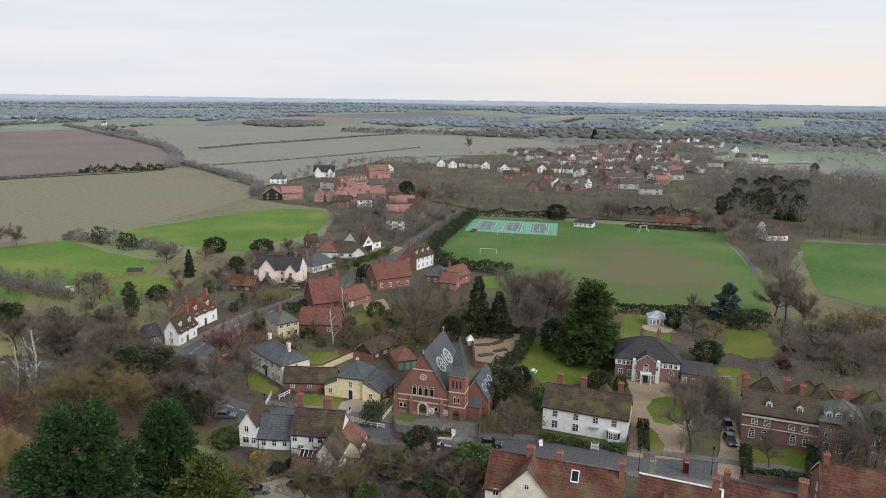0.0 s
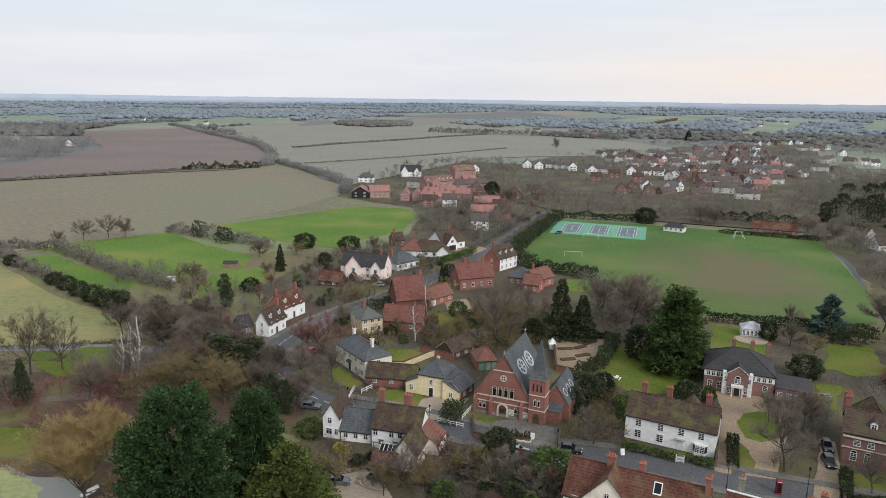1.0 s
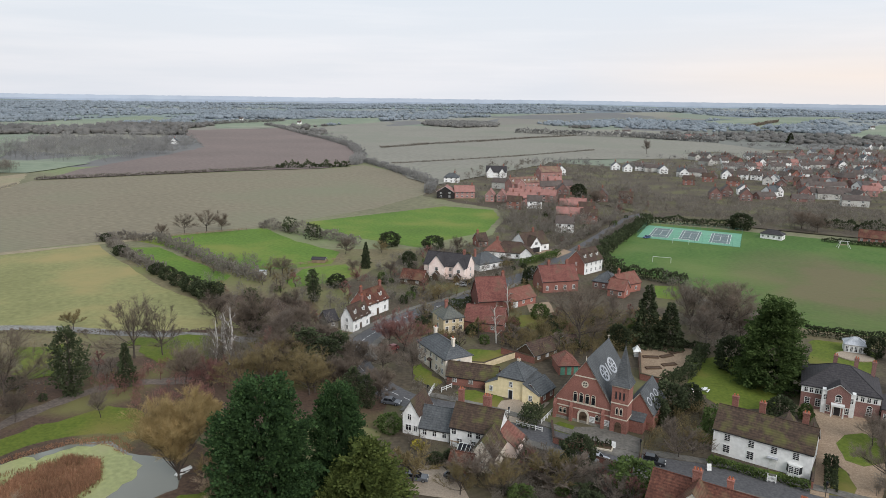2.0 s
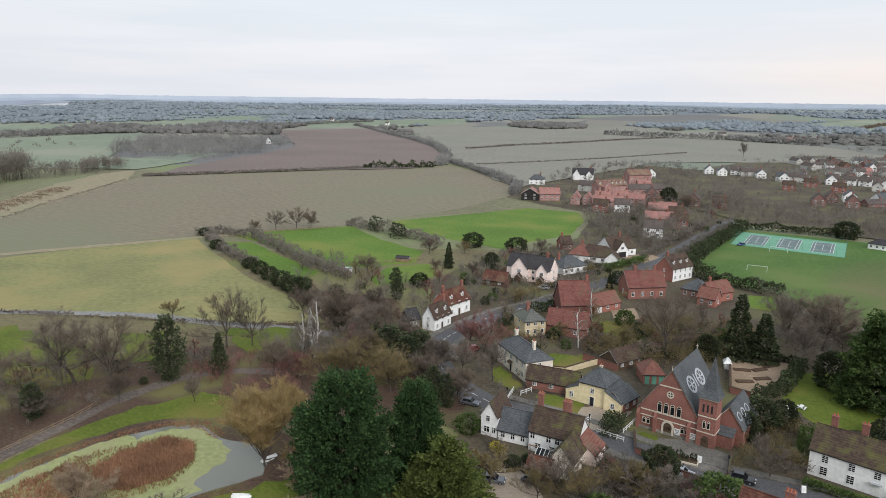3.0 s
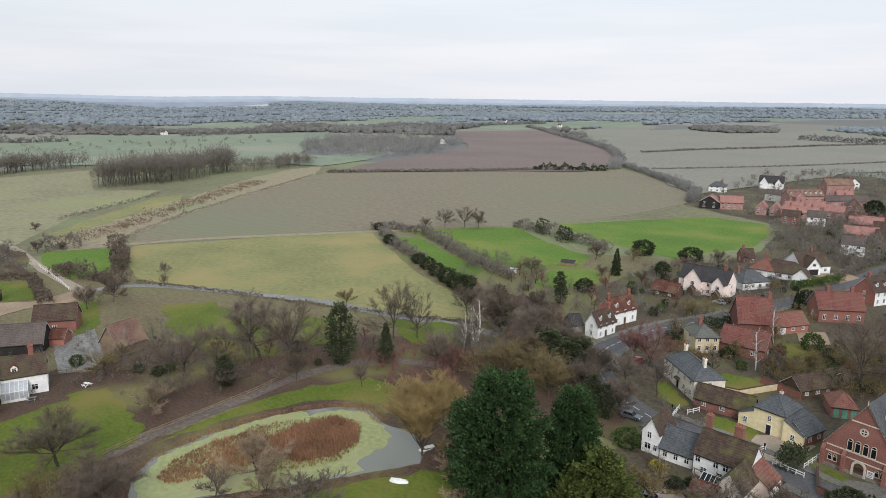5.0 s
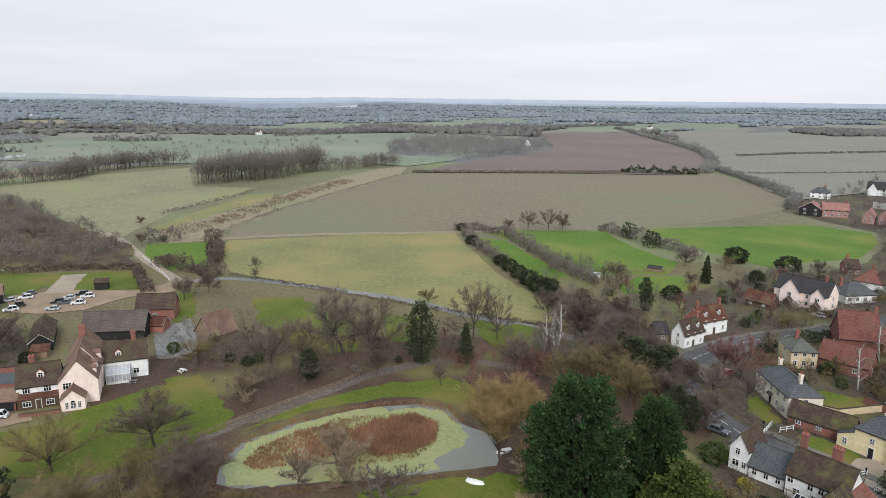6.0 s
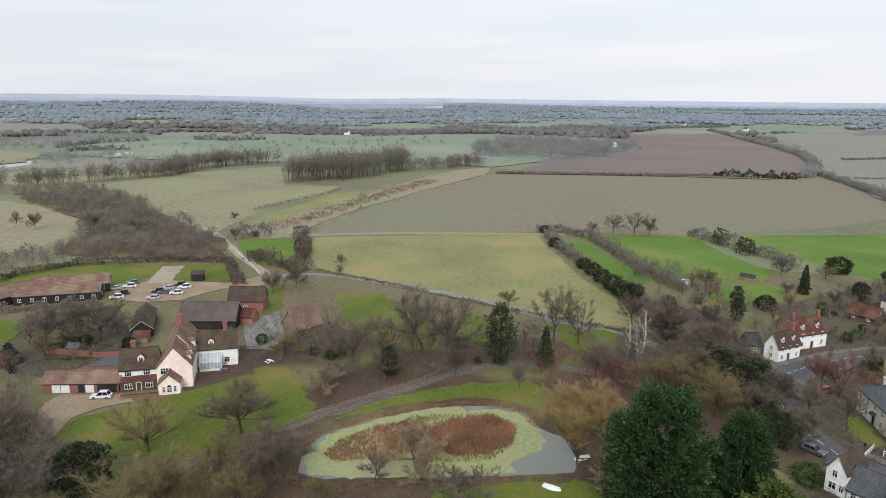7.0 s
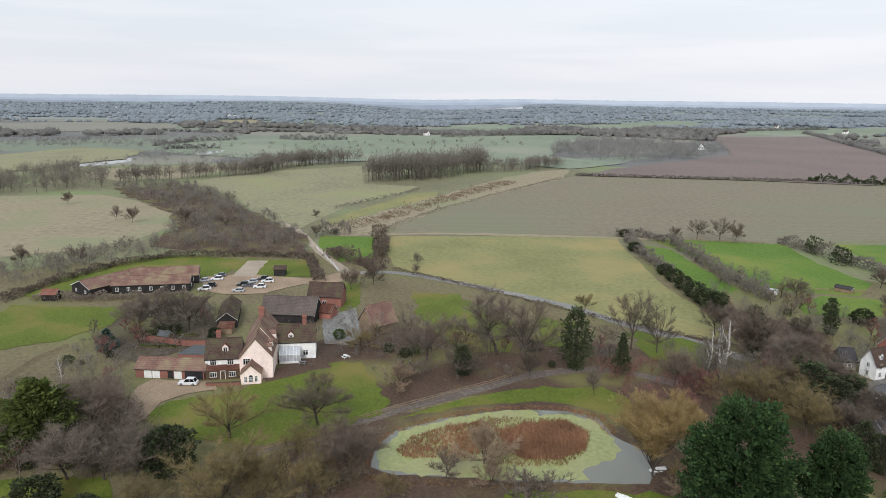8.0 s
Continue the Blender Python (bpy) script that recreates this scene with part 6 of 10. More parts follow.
hedge([(-971.1, 182.5), (-1030.2, 249.6), (-1050.3, 315.8)], 5, 5, "wood_far", MIXED, 12, 2.0, 0.8, seed=52)
hedge([(-1007.2, 661.6), (-991.4, 747.9), (-976.4, 870.8)], 5, 6, "wood_far", MIXED, 12, 2.2, 0.8, seed=53)
hedge([(-908.5, 182.2), (-889.3, 246.7)], 4, 4, "wood_far", MIXED, 12, 2.0, 0.8, seed=54)
hedge([(-881.9, 1238.5), (-881.8, 1410.8), (-830.0, 1595.8)], 4, 4, "wood_far", MIXED, 12, 2.0, 0.8, seed=55)
wood("meadow_bushes", [(-920.7, 197.1), (-953.8, 338.9), (-922.6, 495.7), (-891.9, 720.0), (-758.3, 676.6), (-742.9, 453.9), (-751.5, 310.7), (-786.4, 200.3)], 60, 4, 8, "twig_mid", "scattered bare bushes on the water meadows", 61, 1.2, False)
# trees round the new houses and the lane cottage
wood("garden_trees", [(-135.8, 470.1), (-143.7, 546.5), (-132.4, 623.1), (-130.4, 696.1), (-90.6, 749.0), (-9.6, 714.3), (-11.4, 531.9), (-25.5, 467.0), (-55.6, 401.1), (-73.6, 417.0), (-95.4, 429.1)], 330, 3, 7, "twig_mid", "bare trees and hedges among the new houses", 51, 1.2)
wood("copse", [(-570.9, 759.3), (-631.0, 864.1), (-603.4, 871.5), (-546.0, 807.8), (-533.8, 749.3)], 34, 6, 12, "wood_far", "bare trees round a lone farmhouse", 52)
wood("garden_trees", [(-73.7, 408.1), (-55.6, 401.1), (-31.1, 435.1), (-17.9, 328.3), (-36.9, 300.9), (-54.6, 299.7), (-58.5, 356.0)], 130, 3, 7, "twig_mid", "bare trees behind the bungalows", 53, 1.2)

wood("bare_trees", [(-161.2, 83.9), (-161.1, 102.5), (-141.2, 116.4), (-121.4, 131.7), (-109.9, 127.8), (-122.2, 101.0), (-133.9, 82.1), (-141.5, 76.7)], 26, 5, 9, "twig_mid", "slender bare trees along the pond path", 54)
wood("bare_trees", [(-112.7, 22.1), (-116.0, 38.4), (-111.2, 50.2), (-98.1, 48.5), (-94.4, 38.4), (-102.6, 19.7)], 60, 4, 8, "twig_olive", "bare willow scrub on the near bank", 55)
# gardens between the houses
wood("garden_shrubs", [(-66.8, 225.6), (-53.8, 237.3), (-38.1, 242.0), (-28.4, 269.0), (-15.2, 279.8), (-26.1, 211.2), (-35.3, 181.4), (-40.8, 164.2), (-50.1, 172.0), (-58.3, 195.4)], 289, 1, 4, "twig_olive", "bare shrubs along the street gardens", 31)
wood("garden_shrubs", [(-44.5, 146.7), (-33.5, 157.1), (-24.2, 150.6), (-27.1, 144.1), (-34.0, 135.3), (-43.7, 139.2)], 68, 0.8, 2.5, "twig_mid", "low bare garden shrubs", 32)
wood("garden_shrubs", [(17.2, 262.2), (43.2, 231.1), (56.5, 211.9), (35.2, 184.2), (25.4, 183.9), (20.9, 204.4)], 204, 2, 6, "twig_mid", "bare shrubs behind the gardens", 33)
wood("garden_shrubs", [(73.9, 164.6), (92.2, 169.2), (111.7, 162.2), (99.2, 142.3), (69.5, 150.5)], 80, 1.5, 5, "twig_mid", "bare shrubs behind the brick house", 34)
wood("garden_shrubs", [(13.1, 148.6), (22.4, 148.9), (20.4, 129.2), (9.1, 124.1), (8.4, 133.9)], 102, 1, 3.5, "twig_olive", "bare shrubs beside the chapel", 35)
wood("garden_shrubs", [(73.4, 122.5), (90.8, 121.9), (82.8, 109.7), (67.4, 111.2)], 68, 1, 4, "twig_mid", "bare shrubs before the brick house", 36)
wood("garden_shrubs", [(-37.6, 118.4), (-27.5, 116.5), (-18.1, 110.8), (-15.2, 103.8), (-34.2, 103.3)], 102, 0.8, 3, "twig_grey", "bare shrubs behind the cottages", 37)
wood("thicket", [(-217.7, 30.2), (-216.1, 55.2), (-184.2, 46.5), (-173.4, 32.2), (-180.9, 20.2)], 70, 1, 4, "twig_mid", "low bare scrub by the barns", 38)
wood("thicket", [(-184.6, 84.4), (-183.9, 108.2), (-152.9, 97.4), (-144.8, 78.5), (-154.5, 70.4)], 80, 1, 4, "twig_mid", "low bare scrub beside the barn", 39)
wood("thicket", [(-116.1, 20.0), (-109.2, 49.3), (-99.7, 49.3), (-94.4, 38.4), (-104.1, 17.5)], 110, 1, 4, "twig_mid", "low bare scrub on the near bank", 40)

# hedgerows and copses out to the skyline, lying mostly across the view
far_rng = random.Random(77)
for near, far, groups in ((700, 1000, 45), (1000, 1600, 160), (1600, 2500, 190), (2500, 3600, 160)):
    s = Shape()
    for _ in range(groups):
        a = radians(far_rng.uniform(-48, 108))
        d = far_rng.uniform(near, far)
        cx, cy = -math.sin(a) * d, math.cos(a) * d
        across = far_rng.uniform(70, 240) * (d / 1000) ** 0.7
        along = far_rng.choice((4.0, 6.0, 9.0, 30.0)) * (d / 1000)
        n = int(across * far_rng.uniform(0.2, 0.4) * (1000 / d) ** 0.5)
        lift = far_rng.uniform(5, 11)
        skew = far_rng.uniform(-0.5, 0.5)
        for _ in range(n):
            u, v = far_rng.uniform(-1, 1), far_rng.gauss(0, 0.5)
            x = cx + math.cos(a + skew) * u * across - math.sin(a) * v * along
            y = cy + math.sin(a + skew) * u * across + math.cos(a) * v * along
            if any(inside(x, y, p) for p in CLEAR):
                continue
            far_tree(s, x, y, lift * far_rng.uniform(0.7, 1.2), far_rng, 1.0, False)
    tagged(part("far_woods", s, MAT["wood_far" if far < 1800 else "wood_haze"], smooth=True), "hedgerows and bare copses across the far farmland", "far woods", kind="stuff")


def ridge(dist, low, high, material, seed):
    """A long wooded rise far away, with an uneven line of treetops."""
    r = random.Random(seed)
    s = Shape()
    n = 900
    for i in range(n + 1):
        a = radians(-60 + 180 * i / n)
        z = low + (high - low) * (0.5 + 0.5 * noise.noise(Vector((a * 5, seed, 0)))) + r.uniform(0, 2.5) + 3 * max(0, noise.noise(Vector((a * 60, seed, 0))))
        z *= 1 - 0.15 * math.exp(-((a - 1.0) / 0.09) ** 2)
        x, y = -math.sin(a) * dist, math.cos(a) * dist
        s.v += [(x, y, -5), (x, y, z)]
    for i in range(n):
        b = 2 * i
        s.f.append((b, b + 2, b + 3, b + 1))
    return tagged(part("backdrop", s, MAT[material]), "wooded rise on the skyline, coloured haze-blue and faintly glowing", "backdrop", kind="structure")


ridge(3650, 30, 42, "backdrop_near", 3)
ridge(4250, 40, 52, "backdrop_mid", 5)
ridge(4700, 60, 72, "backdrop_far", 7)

# ---- buildings ----
WINDOW_MESHES = {}


def lattice(xs, ys, zs, solid):
    """One connected solid made of the cells (i, j, k) of a grid for which solid() holds."""
    s, seen = Shape(), {}
    nx, ny, nz = len(xs) - 1, len(ys) - 1, len(zs) - 1

    def full(i, j, k):
        return 0 <= i < nx and 0 <= j < ny and 0 <= k < nz and solid(i, j, k)

    def corner(i, j, k):
        if (i, j, k) not in seen:
            seen[(i, j, k)] = len(s.v)
            s.v.append((xs[i], ys[j], zs[k]))
        return seen[(i, j, k)]

    for i, j, k in itertools.product(range(nx), range(ny), range(nz)):
        if not full(i, j, k):
            continue
        for (a, b, c), q in (((-1, 0, 0), ((0, 0, 0), (0, 0, 1), (0, 1, 1), (0, 1, 0))), ((1, 0, 0), ((1, 0, 0), (1, 1, 0), (1, 1, 1), (1, 0, 1))),
                             ((0, -1, 0), ((0, 0, 0), (1, 0, 0), (1, 0, 1), (0, 0, 1))), ((0, 1, 0), ((0, 1, 0), (0, 1, 1), (1, 1, 1), (1, 1, 0))),
                             ((0, 0, -1), ((0, 0, 0), (0, 1, 0), (1, 1, 0), (1, 0, 0))), ((0, 0, 1), ((0, 0, 1), (1, 0, 1), (1, 1, 1), (0, 1, 1)))):
            if not full(i + a, j + b, k + c):
                s.f.append(tuple(corner(i + u, j + v, k + t) for u, v, t in q))
    return s


def window_meshes(w, h, style):
    """Frame and pane of a window standing in the xz plane, its foot in the middle at the origin, facing -y."""
    key = (round(w, 2), round(h, 2), style)
    if key not in WINDOW_MESHES:
        b = 0.09
        arch = style in ("arch", "lancet")
        bars_x, bars_z = [], []
        if style in ("sash", "arch"):
            bars_x, bars_z = [(-0.028, 0.028)], [(h * 0.25 - 0.02, h * 0.25 + 0.02), (h * 0.5 - 0.035, h * 0.5 + 0.035), (h * 0.75 - 0.02, h * 0.75 + 0.02)]
        elif style == "casement":
            k = max(2, round(w / 0.55))
            bars_x, bars_z = [(-w / 2 + w * i / k - 0.04, -w / 2 + w * i / k + 0.04) for i in range(1, k)], [(h * 0.62, h * 0.62 + 0.05)]
        xs = [-w / 2 - 0.06, -w / 2, -w / 2 + b] + [v for q in bars_x for v in q] + [w / 2 - b, w / 2, w / 2 + 0.06]
        zs = [-0.08, 0.02] + [v for q in bars_z for v in q] + [h - b, h]
        n, m = len(xs) - 1, len(zs) - 1

        def solid(i, j, k):
            if k == 0:
                return True
            if j == 0 or i in (0, n - 1):
                return False
            return i in (1, n - 2) or (i - 1) % 2 == 0 or (k == m - 1) or k % 2 == 0

        f = lattice(xs, [-0.13, -0.07, 0.03], zs, solid)
        if arch:
            top, o, q, n8 = len(f.v), w / 2, w / 2 - b, 8
            for i in range(n8 + 1):
                a = math.pi * i / n8
                f.v += [(o * math.cos(a), -0.07, h + o * math.sin(a)), (q * math.cos(a), -0.07, h + q * math.sin(a)), (o * math.cos(a), 0.02, h + o * math.sin(a)), (q * math.cos(a), 0.02, h + q * math.sin(a))]
            for i in range(n8):
                c, d = top + 4 * i, top + 4 * i + 4
                f.f += [(c, d, d + 1, c + 1), (c, c + 2, d + 2, d), (c + 1, d + 1, d + 3, c + 3)]
        p = Shape()
        if arch:
            pts = [(-w / 2 + b, 0.02), (w / 2 - b, 0.02)] + [((w / 2 - b) * math.cos(math.pi * i / 8), h + (w / 2 - b) * math.sin(math.pi * i / 8)) for i in range(9)]
            p.add([(x, -0.025, z) for x, z in pts], [tuple(range(len(pts)))])
        else:
            p.add([(-w / 2 + b, -0.025, 0.02), (w / 2 - b, -0.025, 0.02), (w / 2 - b, -0.025, h - b), (-w / 2 + b, -0.025, h - b)], [(0, 1, 2, 3)])
        WINDOW_MESHES[key] = f.mesh("window", MAT["white"]), p.mesh("pane", MAT["glass"])
    return WINDOW_MESHES[key]


FAR_WINDOWS = {}


def far_window(parent, m, w, h):
    """A far casement as one mesh: a frame with two panes set into its face."""
    if (w, h) not in FAR_WINDOWS:
        s = lattice([-w / 2, -w / 2 + 0.1, -0.06, 0.06, w / 2 - 0.1, w / 2], [-0.06, 0.02], [0, 0.12, h - 0.12, h], lambda i, j, k: True)
        me = s.mesh("window", MAT["white"])
        me.materials.append(MAT["glass"])
        for q in me.polygons:
            c = q.center
            q.material_index = 1 if q.normal.y < -0.9 and 0.12 < c.z < h - 0.12 and 0.06 < abs(c.x) < w / 2 - 0.1 else 0
        FAR_WINDOWS[(w, h)] = me
    ob = part("window", FAR_WINDOWS[(w, h)], None, parent)
    ob.matrix_basis = m
    return ob


def window(parent, m, w, h, style="sash", trim=None):
    if style == "far":
        return far_window(parent, m, w, h)
    fm, pm = window_meshes(w, h, style)
    if trim:
        fm = fm.copy()
        fm.materials[0] = MAT[trim]
    ob = part("window", fm, None, parent)
    ob.matrix_basis = m
    part("pane", pm, None, ob)
    return ob


def door(parent, m, w=0.95, h=2.05, colour="timber_dark", hood=False):
    s = Shape().box(-w / 2, -0.05, 0, w / 2, 0.04, h)
    for z in (0.2, 1.1):
        for x in (-w / 4, w / 4):
            s.box(x - w * 0.17, -0.075, z, x + w * 0.17, -0.04, z + 0.7)
    ob = part("door", s, MAT[colour], parent)
    ob.matrix_basis = m
    f = Shape().box(-w / 2 - 0.12, -0.09, 0, -w / 2, 0.04, h + 0.12).box(w / 2, -0.09, 0, w / 2 + 0.12, 0.04, h + 0.12).box(-w / 2, -0.09, h, w / 2, 0.04, h + 0.12)
    part("door_frame", f, MAT["white"], ob)
    if hood:
        part("hood", Shape().slab([(-w, -0.8, h + 0.25), (w, -0.8, h + 0.25), (w, 0, h + 0.7), (-w, 0, h + 0.7)], 0.08), MAT["tile_brown"], ob)
    return ob


def on_face(face, L, D, u, z, proud=0.0):
    """A pose on a block's face: u metres along it as one looks at it, z up."""
    if face == "f":
        return pose(u, -proud, z)
    if face == "b":
        return pose(L - u, D + proud, z, 0, 0, 180)
    if face == "l":
        return pose(-proud, D - u, z, 0, 0, -90)
    return pose(L + proud, u, z, 0, 0, 90)


def block(root, L, D, eave, rise, kind, walls, tiles, ox=0.0, oy=0.0, over=0.3, z0=0.0, base=-0.3, verge="white", gutters=True):
    """Walls and roof of a plain block. kind: x or y gable (the way its ridge runs), h hip, f, b, l or r: one slope falling that way, flat."""
    w, r = Shape(), Shape()
    e, t = z0 + eave, z0 + eave + rise
    x0, y0, x1, y1 = ox, oy, ox + L, oy + D
    mx, my = ox + L / 2, oy + D / 2
    lo = z0 + base
    o = over

    if kind in ("x", "y", "h", "flat"):
        w.add([(x0, y0, lo), (x1, y0, lo), (x1, y1, lo), (x0, y1, lo), (x0, y0, e), (x1, y0, e), (x1, y1, e), (x0, y1, e)],
              [(3, 2, 1, 0), (0, 1, 5, 4), (1, 2, 6, 5), (2, 3, 7, 6), (3, 0, 4, 7), (4, 5, 6, 7)])
    if kind == "x":
        w.add([(x0, y0, e), (x0, y1, e), (x0, my, t - 0.05), (x1, y0, e), (x1, y1, e), (x1, my, t - 0.05)], [(1, 0, 2), (3, 4, 5)])
        k = rise / (D / 2) * o
        r.slab([(x0 - o, y0 - o, e - k + 0.12), (x1 + o, y0 - o, e - k + 0.12), (x1 + o, my, t + 0.12), (x0 - o, my, t + 0.12)], 0.14)
        r.slab([(x0 - o, my, t + 0.12), (x1 + o, my, t + 0.12), (x1 + o, y1 + o, e - k + 0.12), (x0 - o, y1 + o, e - k + 0.12)], 0.14)
        ridge = [((x0 - o, my, t + 0.14), (x1 + o, my, t + 0.14))]
    elif kind == "y":
        w.add([(x0, y0, e), (x1, y0, e), (mx, y0, t - 0.05), (x0, y1, e), (x1, y1, e), (mx, y1, t - 0.05)], [(0, 1, 2), (4, 3, 5)])
        k = rise / (L / 2) * o
        r.slab([(x0 - o, y0 - o, e - k + 0.12), (mx, y0 - o, t + 0.12), (mx, y1 + o, t + 0.12), (x0 - o, y1 + o, e - k + 0.12)], 0.14)
        r.slab([(mx, y0 - o, t + 0.12), (x1 + o, y0 - o, e - k + 0.12), (x1 + o, y1 + o, e - k + 0.12), (mx, y1 + o, t + 0.12)], 0.14)
        ridge = [((mx, y0 - o, t + 0.14), (mx, y1 + o, t + 0.14))]
    elif kind == "h":
        half = min(L, D) / 2
        a, b = ((x0 + half, my, t), (x1 - half, my, t)) if L >= D else ((mx, y0 + half, t), (mx, y1 - half, t))
        if abs(L - D) < 0.05:
            b = (a[0] + 0.05, a[1], a[2])
        k = rise / half * o
        c = [(x0 - o, y0 - o, e - k), (x1 + o, y0 - o, e - k), (x1 + o, y1 + o, e - k), (x0 - o, y1 + o, e - k)]
        faces = [[c[0], c[1], b, a], [c[2], c[3], a, b], [c[1], c[2], b], [c[3], c[0], a]] if L >= D else [[c[1], c[2], b, a], [c[3], c[0], a, b], [c[0], c[1], a], [c[2], c[3], b]]
        for f in faces:
            r.slab([(x, y, z + 0.12) for x, y, z in f], 0.12)
        ridge = [(tuple(Vector(a) + Vector((0, 0, 0.12))), tuple(Vector(b) + Vector((0, 0, 0.12))))]
        ends = ((c[0], a), (c[3], a), (c[1], b), (c[2], b)) if L >= D else ((c[0], a), (c[1], a), (c[2], b), (c[3], b))
        ridge += [(tuple(Vector(p) + Vector((0, 0, 0.12))), tuple(Vector(q) + Vector((0, 0, 0.12)))) for p, q in ends]
    elif kind == "flat":
        r.box(x0 - 0.1, y0 - 0.1, e, x1 + 0.1, y1 + 0.1, e + 0.2)
        ridge = []
    else:
        tops = {"f": (e, e, t, t), "b": (t, t, e, e), "l": (e, t, t, e), "r": (t, e, e, t)}[kind]
        w.add([(x0, y0, lo), (x1, y0, lo), (x1, y1, lo), (x0, y1, lo)] + [(x, y, z) for (x, y), z in zip(((x0, y0), (x1, y0), (x1, y1), (x0, y1)), tops)],
              [(3, 2, 1, 0), (0, 1, 5, 4), (1, 2, 6, 5), (2, 3, 7, 6), (3, 0, 4, 7)])
        s = rise / (D if kind in "fb" else L) * o
        zf = [z + 0.13 + (s if z == t else -s) for z in tops]
        if kind in "fb":
            q = [(x0 - o, y0 - (o if kind == "f" else 0)), (x1 + o, y0 - (o if kind == "f" else 0)), (x1 + o, y1 + (o if kind == "b" else 0)), (x0 - o, y1 + (o if kind == "b" else 0))]
        else:
            q = [(x0 - (o if kind == "l" else 0), y0 - o), (x1 + (o if kind == "r" else 0), y0 - o), (x1 + (o if kind == "r" else 0), y1 + o), (x0 - (o if kind == "l" else 0), y1 + o)]
        zf = [z + 0.13 - (s if z == e else 0) for z in tops]
        r.slab([(x, y, z) for (x, y), z in zip(q, zf)], 0.12)
        ridge = []
    part("wall", w, MAT[walls], root)
    roof = part("roof", r, MAT[tiles], root)
    if ridge and gutters:
        rs = Shape()
        for a, b in ridge:
            rs.tube(a, b, 0.11, 0.11, 6)
        part("ridge_cap", rs, MAT[tiles], roof)
    if kind in ("x", "y") and verge:
        th = 0.05
        if kind == "x":
            for x in (x0 - o, x1 + o - th):
                for ya, yb in ((y0 - o, my), (y1 + o, my)):
                    za, zb = e - rise / (D / 2) * o, t
                    v = Shape().add([(x, ya, za - 0.16), (x, ya, za + 0.08), (x, yb, zb + 0.08), (x, yb, zb - 0.16), (x + th, ya, za - 0.16), (x + th, ya, za + 0.08), (x + th, yb, zb + 0.08), (x + th, yb, zb - 0.16)],
                          [(0, 1, 2, 3), (7, 6, 5, 4), (0, 4, 5, 1), (1, 5, 6, 2), (2, 6, 7, 3), (3, 7, 4, 0)])
                    part("bargeboard", v, MAT[verge], roof)
        else:
            for y in (y0 - o, y1 + o - th):
                for xa, xb in ((x0 - o, mx), (x1 + o, mx)):
                    za, zb = e - rise / (L / 2) * o, t
                    v = Shape().add([(xa, y, za - 0.16), (xa, y, za + 0.08), (xb, y, zb + 0.08), (xb, y, zb - 0.16), (xa, y + th, za - 0.16), (xa, y + th, za + 0.08), (xb, y + th, zb + 0.08), (xb, y + th, zb - 0.16)],
                          [(3, 2, 1, 0), (4, 5, 6, 7), (1, 5, 4, 0), (2, 6, 5, 1), (3, 7, 6, 2), (0, 4, 7, 3)])
                    part("bargeboard", v, MAT[verge], roof)
    if kind in ("x", "h") and rise > 1.5 and gutters:
        for y in (y0 - o - 0.06, y1 + o - 0.06):
            k = rise / (D / 2 if kind == "x" or L >= D else L / 2) * o
            part("gutter", Shape().box(x0 - o, y, e - k - 0.06, x1 + o, y + 0.12, e - k + 0.05), MAT["iron"], roof)
    return roof


def chimney(root, x, y, z, top, w=0.9, d=0.6, pots=2, brick="brick"):
    """A brick stack with its oversailing courses and pots."""
    s = Shape().box(x - w / 2, y - d / 2, z, x + w / 2, y + d / 2, top)
    s.box(x - w / 2 - 0.07, y - d / 2 - 0.07, top - 0.42, x + w / 2 + 0.07, y + d / 2 + 0.07, top - 0.26)
    s.box(x - w / 2 - 0.1, y - d / 2 - 0.1, top - 0.1, x + w / 2 + 0.1, y + d / 2 + 0.1, top + 0.05)
    c = part("chimney", s, MAT[brick], root)
    for i in range(pots):
        px = x - w / 2 + w * (i + 0.5) / pots
        p = Shape().tube((px, y, top), (px, y, top + 0.5), 0.13, 0.1, 8).tube((px, y, top + 0.42), (px, y, top + 0.5), 0.15, 0.15, 8)
        part("chimney_pot", p, MAT["terracotta"], c)
    return c


def dormer(root, x, y, z, w=1.1, h=1.2, deep=1.8, walls="white", tiles="tile_brown", m=None):
    """A small gabled roof window facing -y."""
    s = Shape()
    s.add([(-w / 2, 0, 0), (w / 2, 0, 0), (w / 2, 0, h), (0, 0, h + w * 0.45), (-w / 2, 0, h), (-w / 2, deep, 0), (w / 2, deep, 0), (w / 2, deep, h), (0, deep, h + w * 0.45), (-w / 2, deep, h)],
          [(0, 1, 2, 3, 4), (1, 6, 7, 2), (0, 4, 9, 5), (9, 8, 7, 6, 5)])
    d = part("dormer", s, MAT[walls], root)
    d.matrix_basis = m if m is not None else pose(x, y, z)
    r = Shape()
    r.slab([(-w / 2 - 0.15, -0.15, h - 0.1), (0, -0.15, h + w * 0.45 + 0.08), (0, deep, h + w * 0.45 + 0.08), (-w / 2 - 0.15, deep, h - 0.1)], 0.07)
    r.slab([(0, -0.15, h + w * 0.45 + 0.08), (w / 2 + 0.15, -0.15, h - 0.1), (w / 2 + 0.15, deep, h - 0.1), (0, deep, h + w * 0.45 + 0.08)], 0.07)
    part("dormer_roof", r, MAT[tiles], d)
    fm, pm = window_meshes(w * 0.72, h * 0.8, "casement")
    part("window", fm, None, d).location = (0, -0.02, h * 0.12)
    part("pane", pm, None, d).location = (0, -0.02, h * 0.12)
    return d


def site(A, B, shift=0.0):
    """The pose of a building whose front runs from A to B (left to right as one faces it), and the length of that front."""
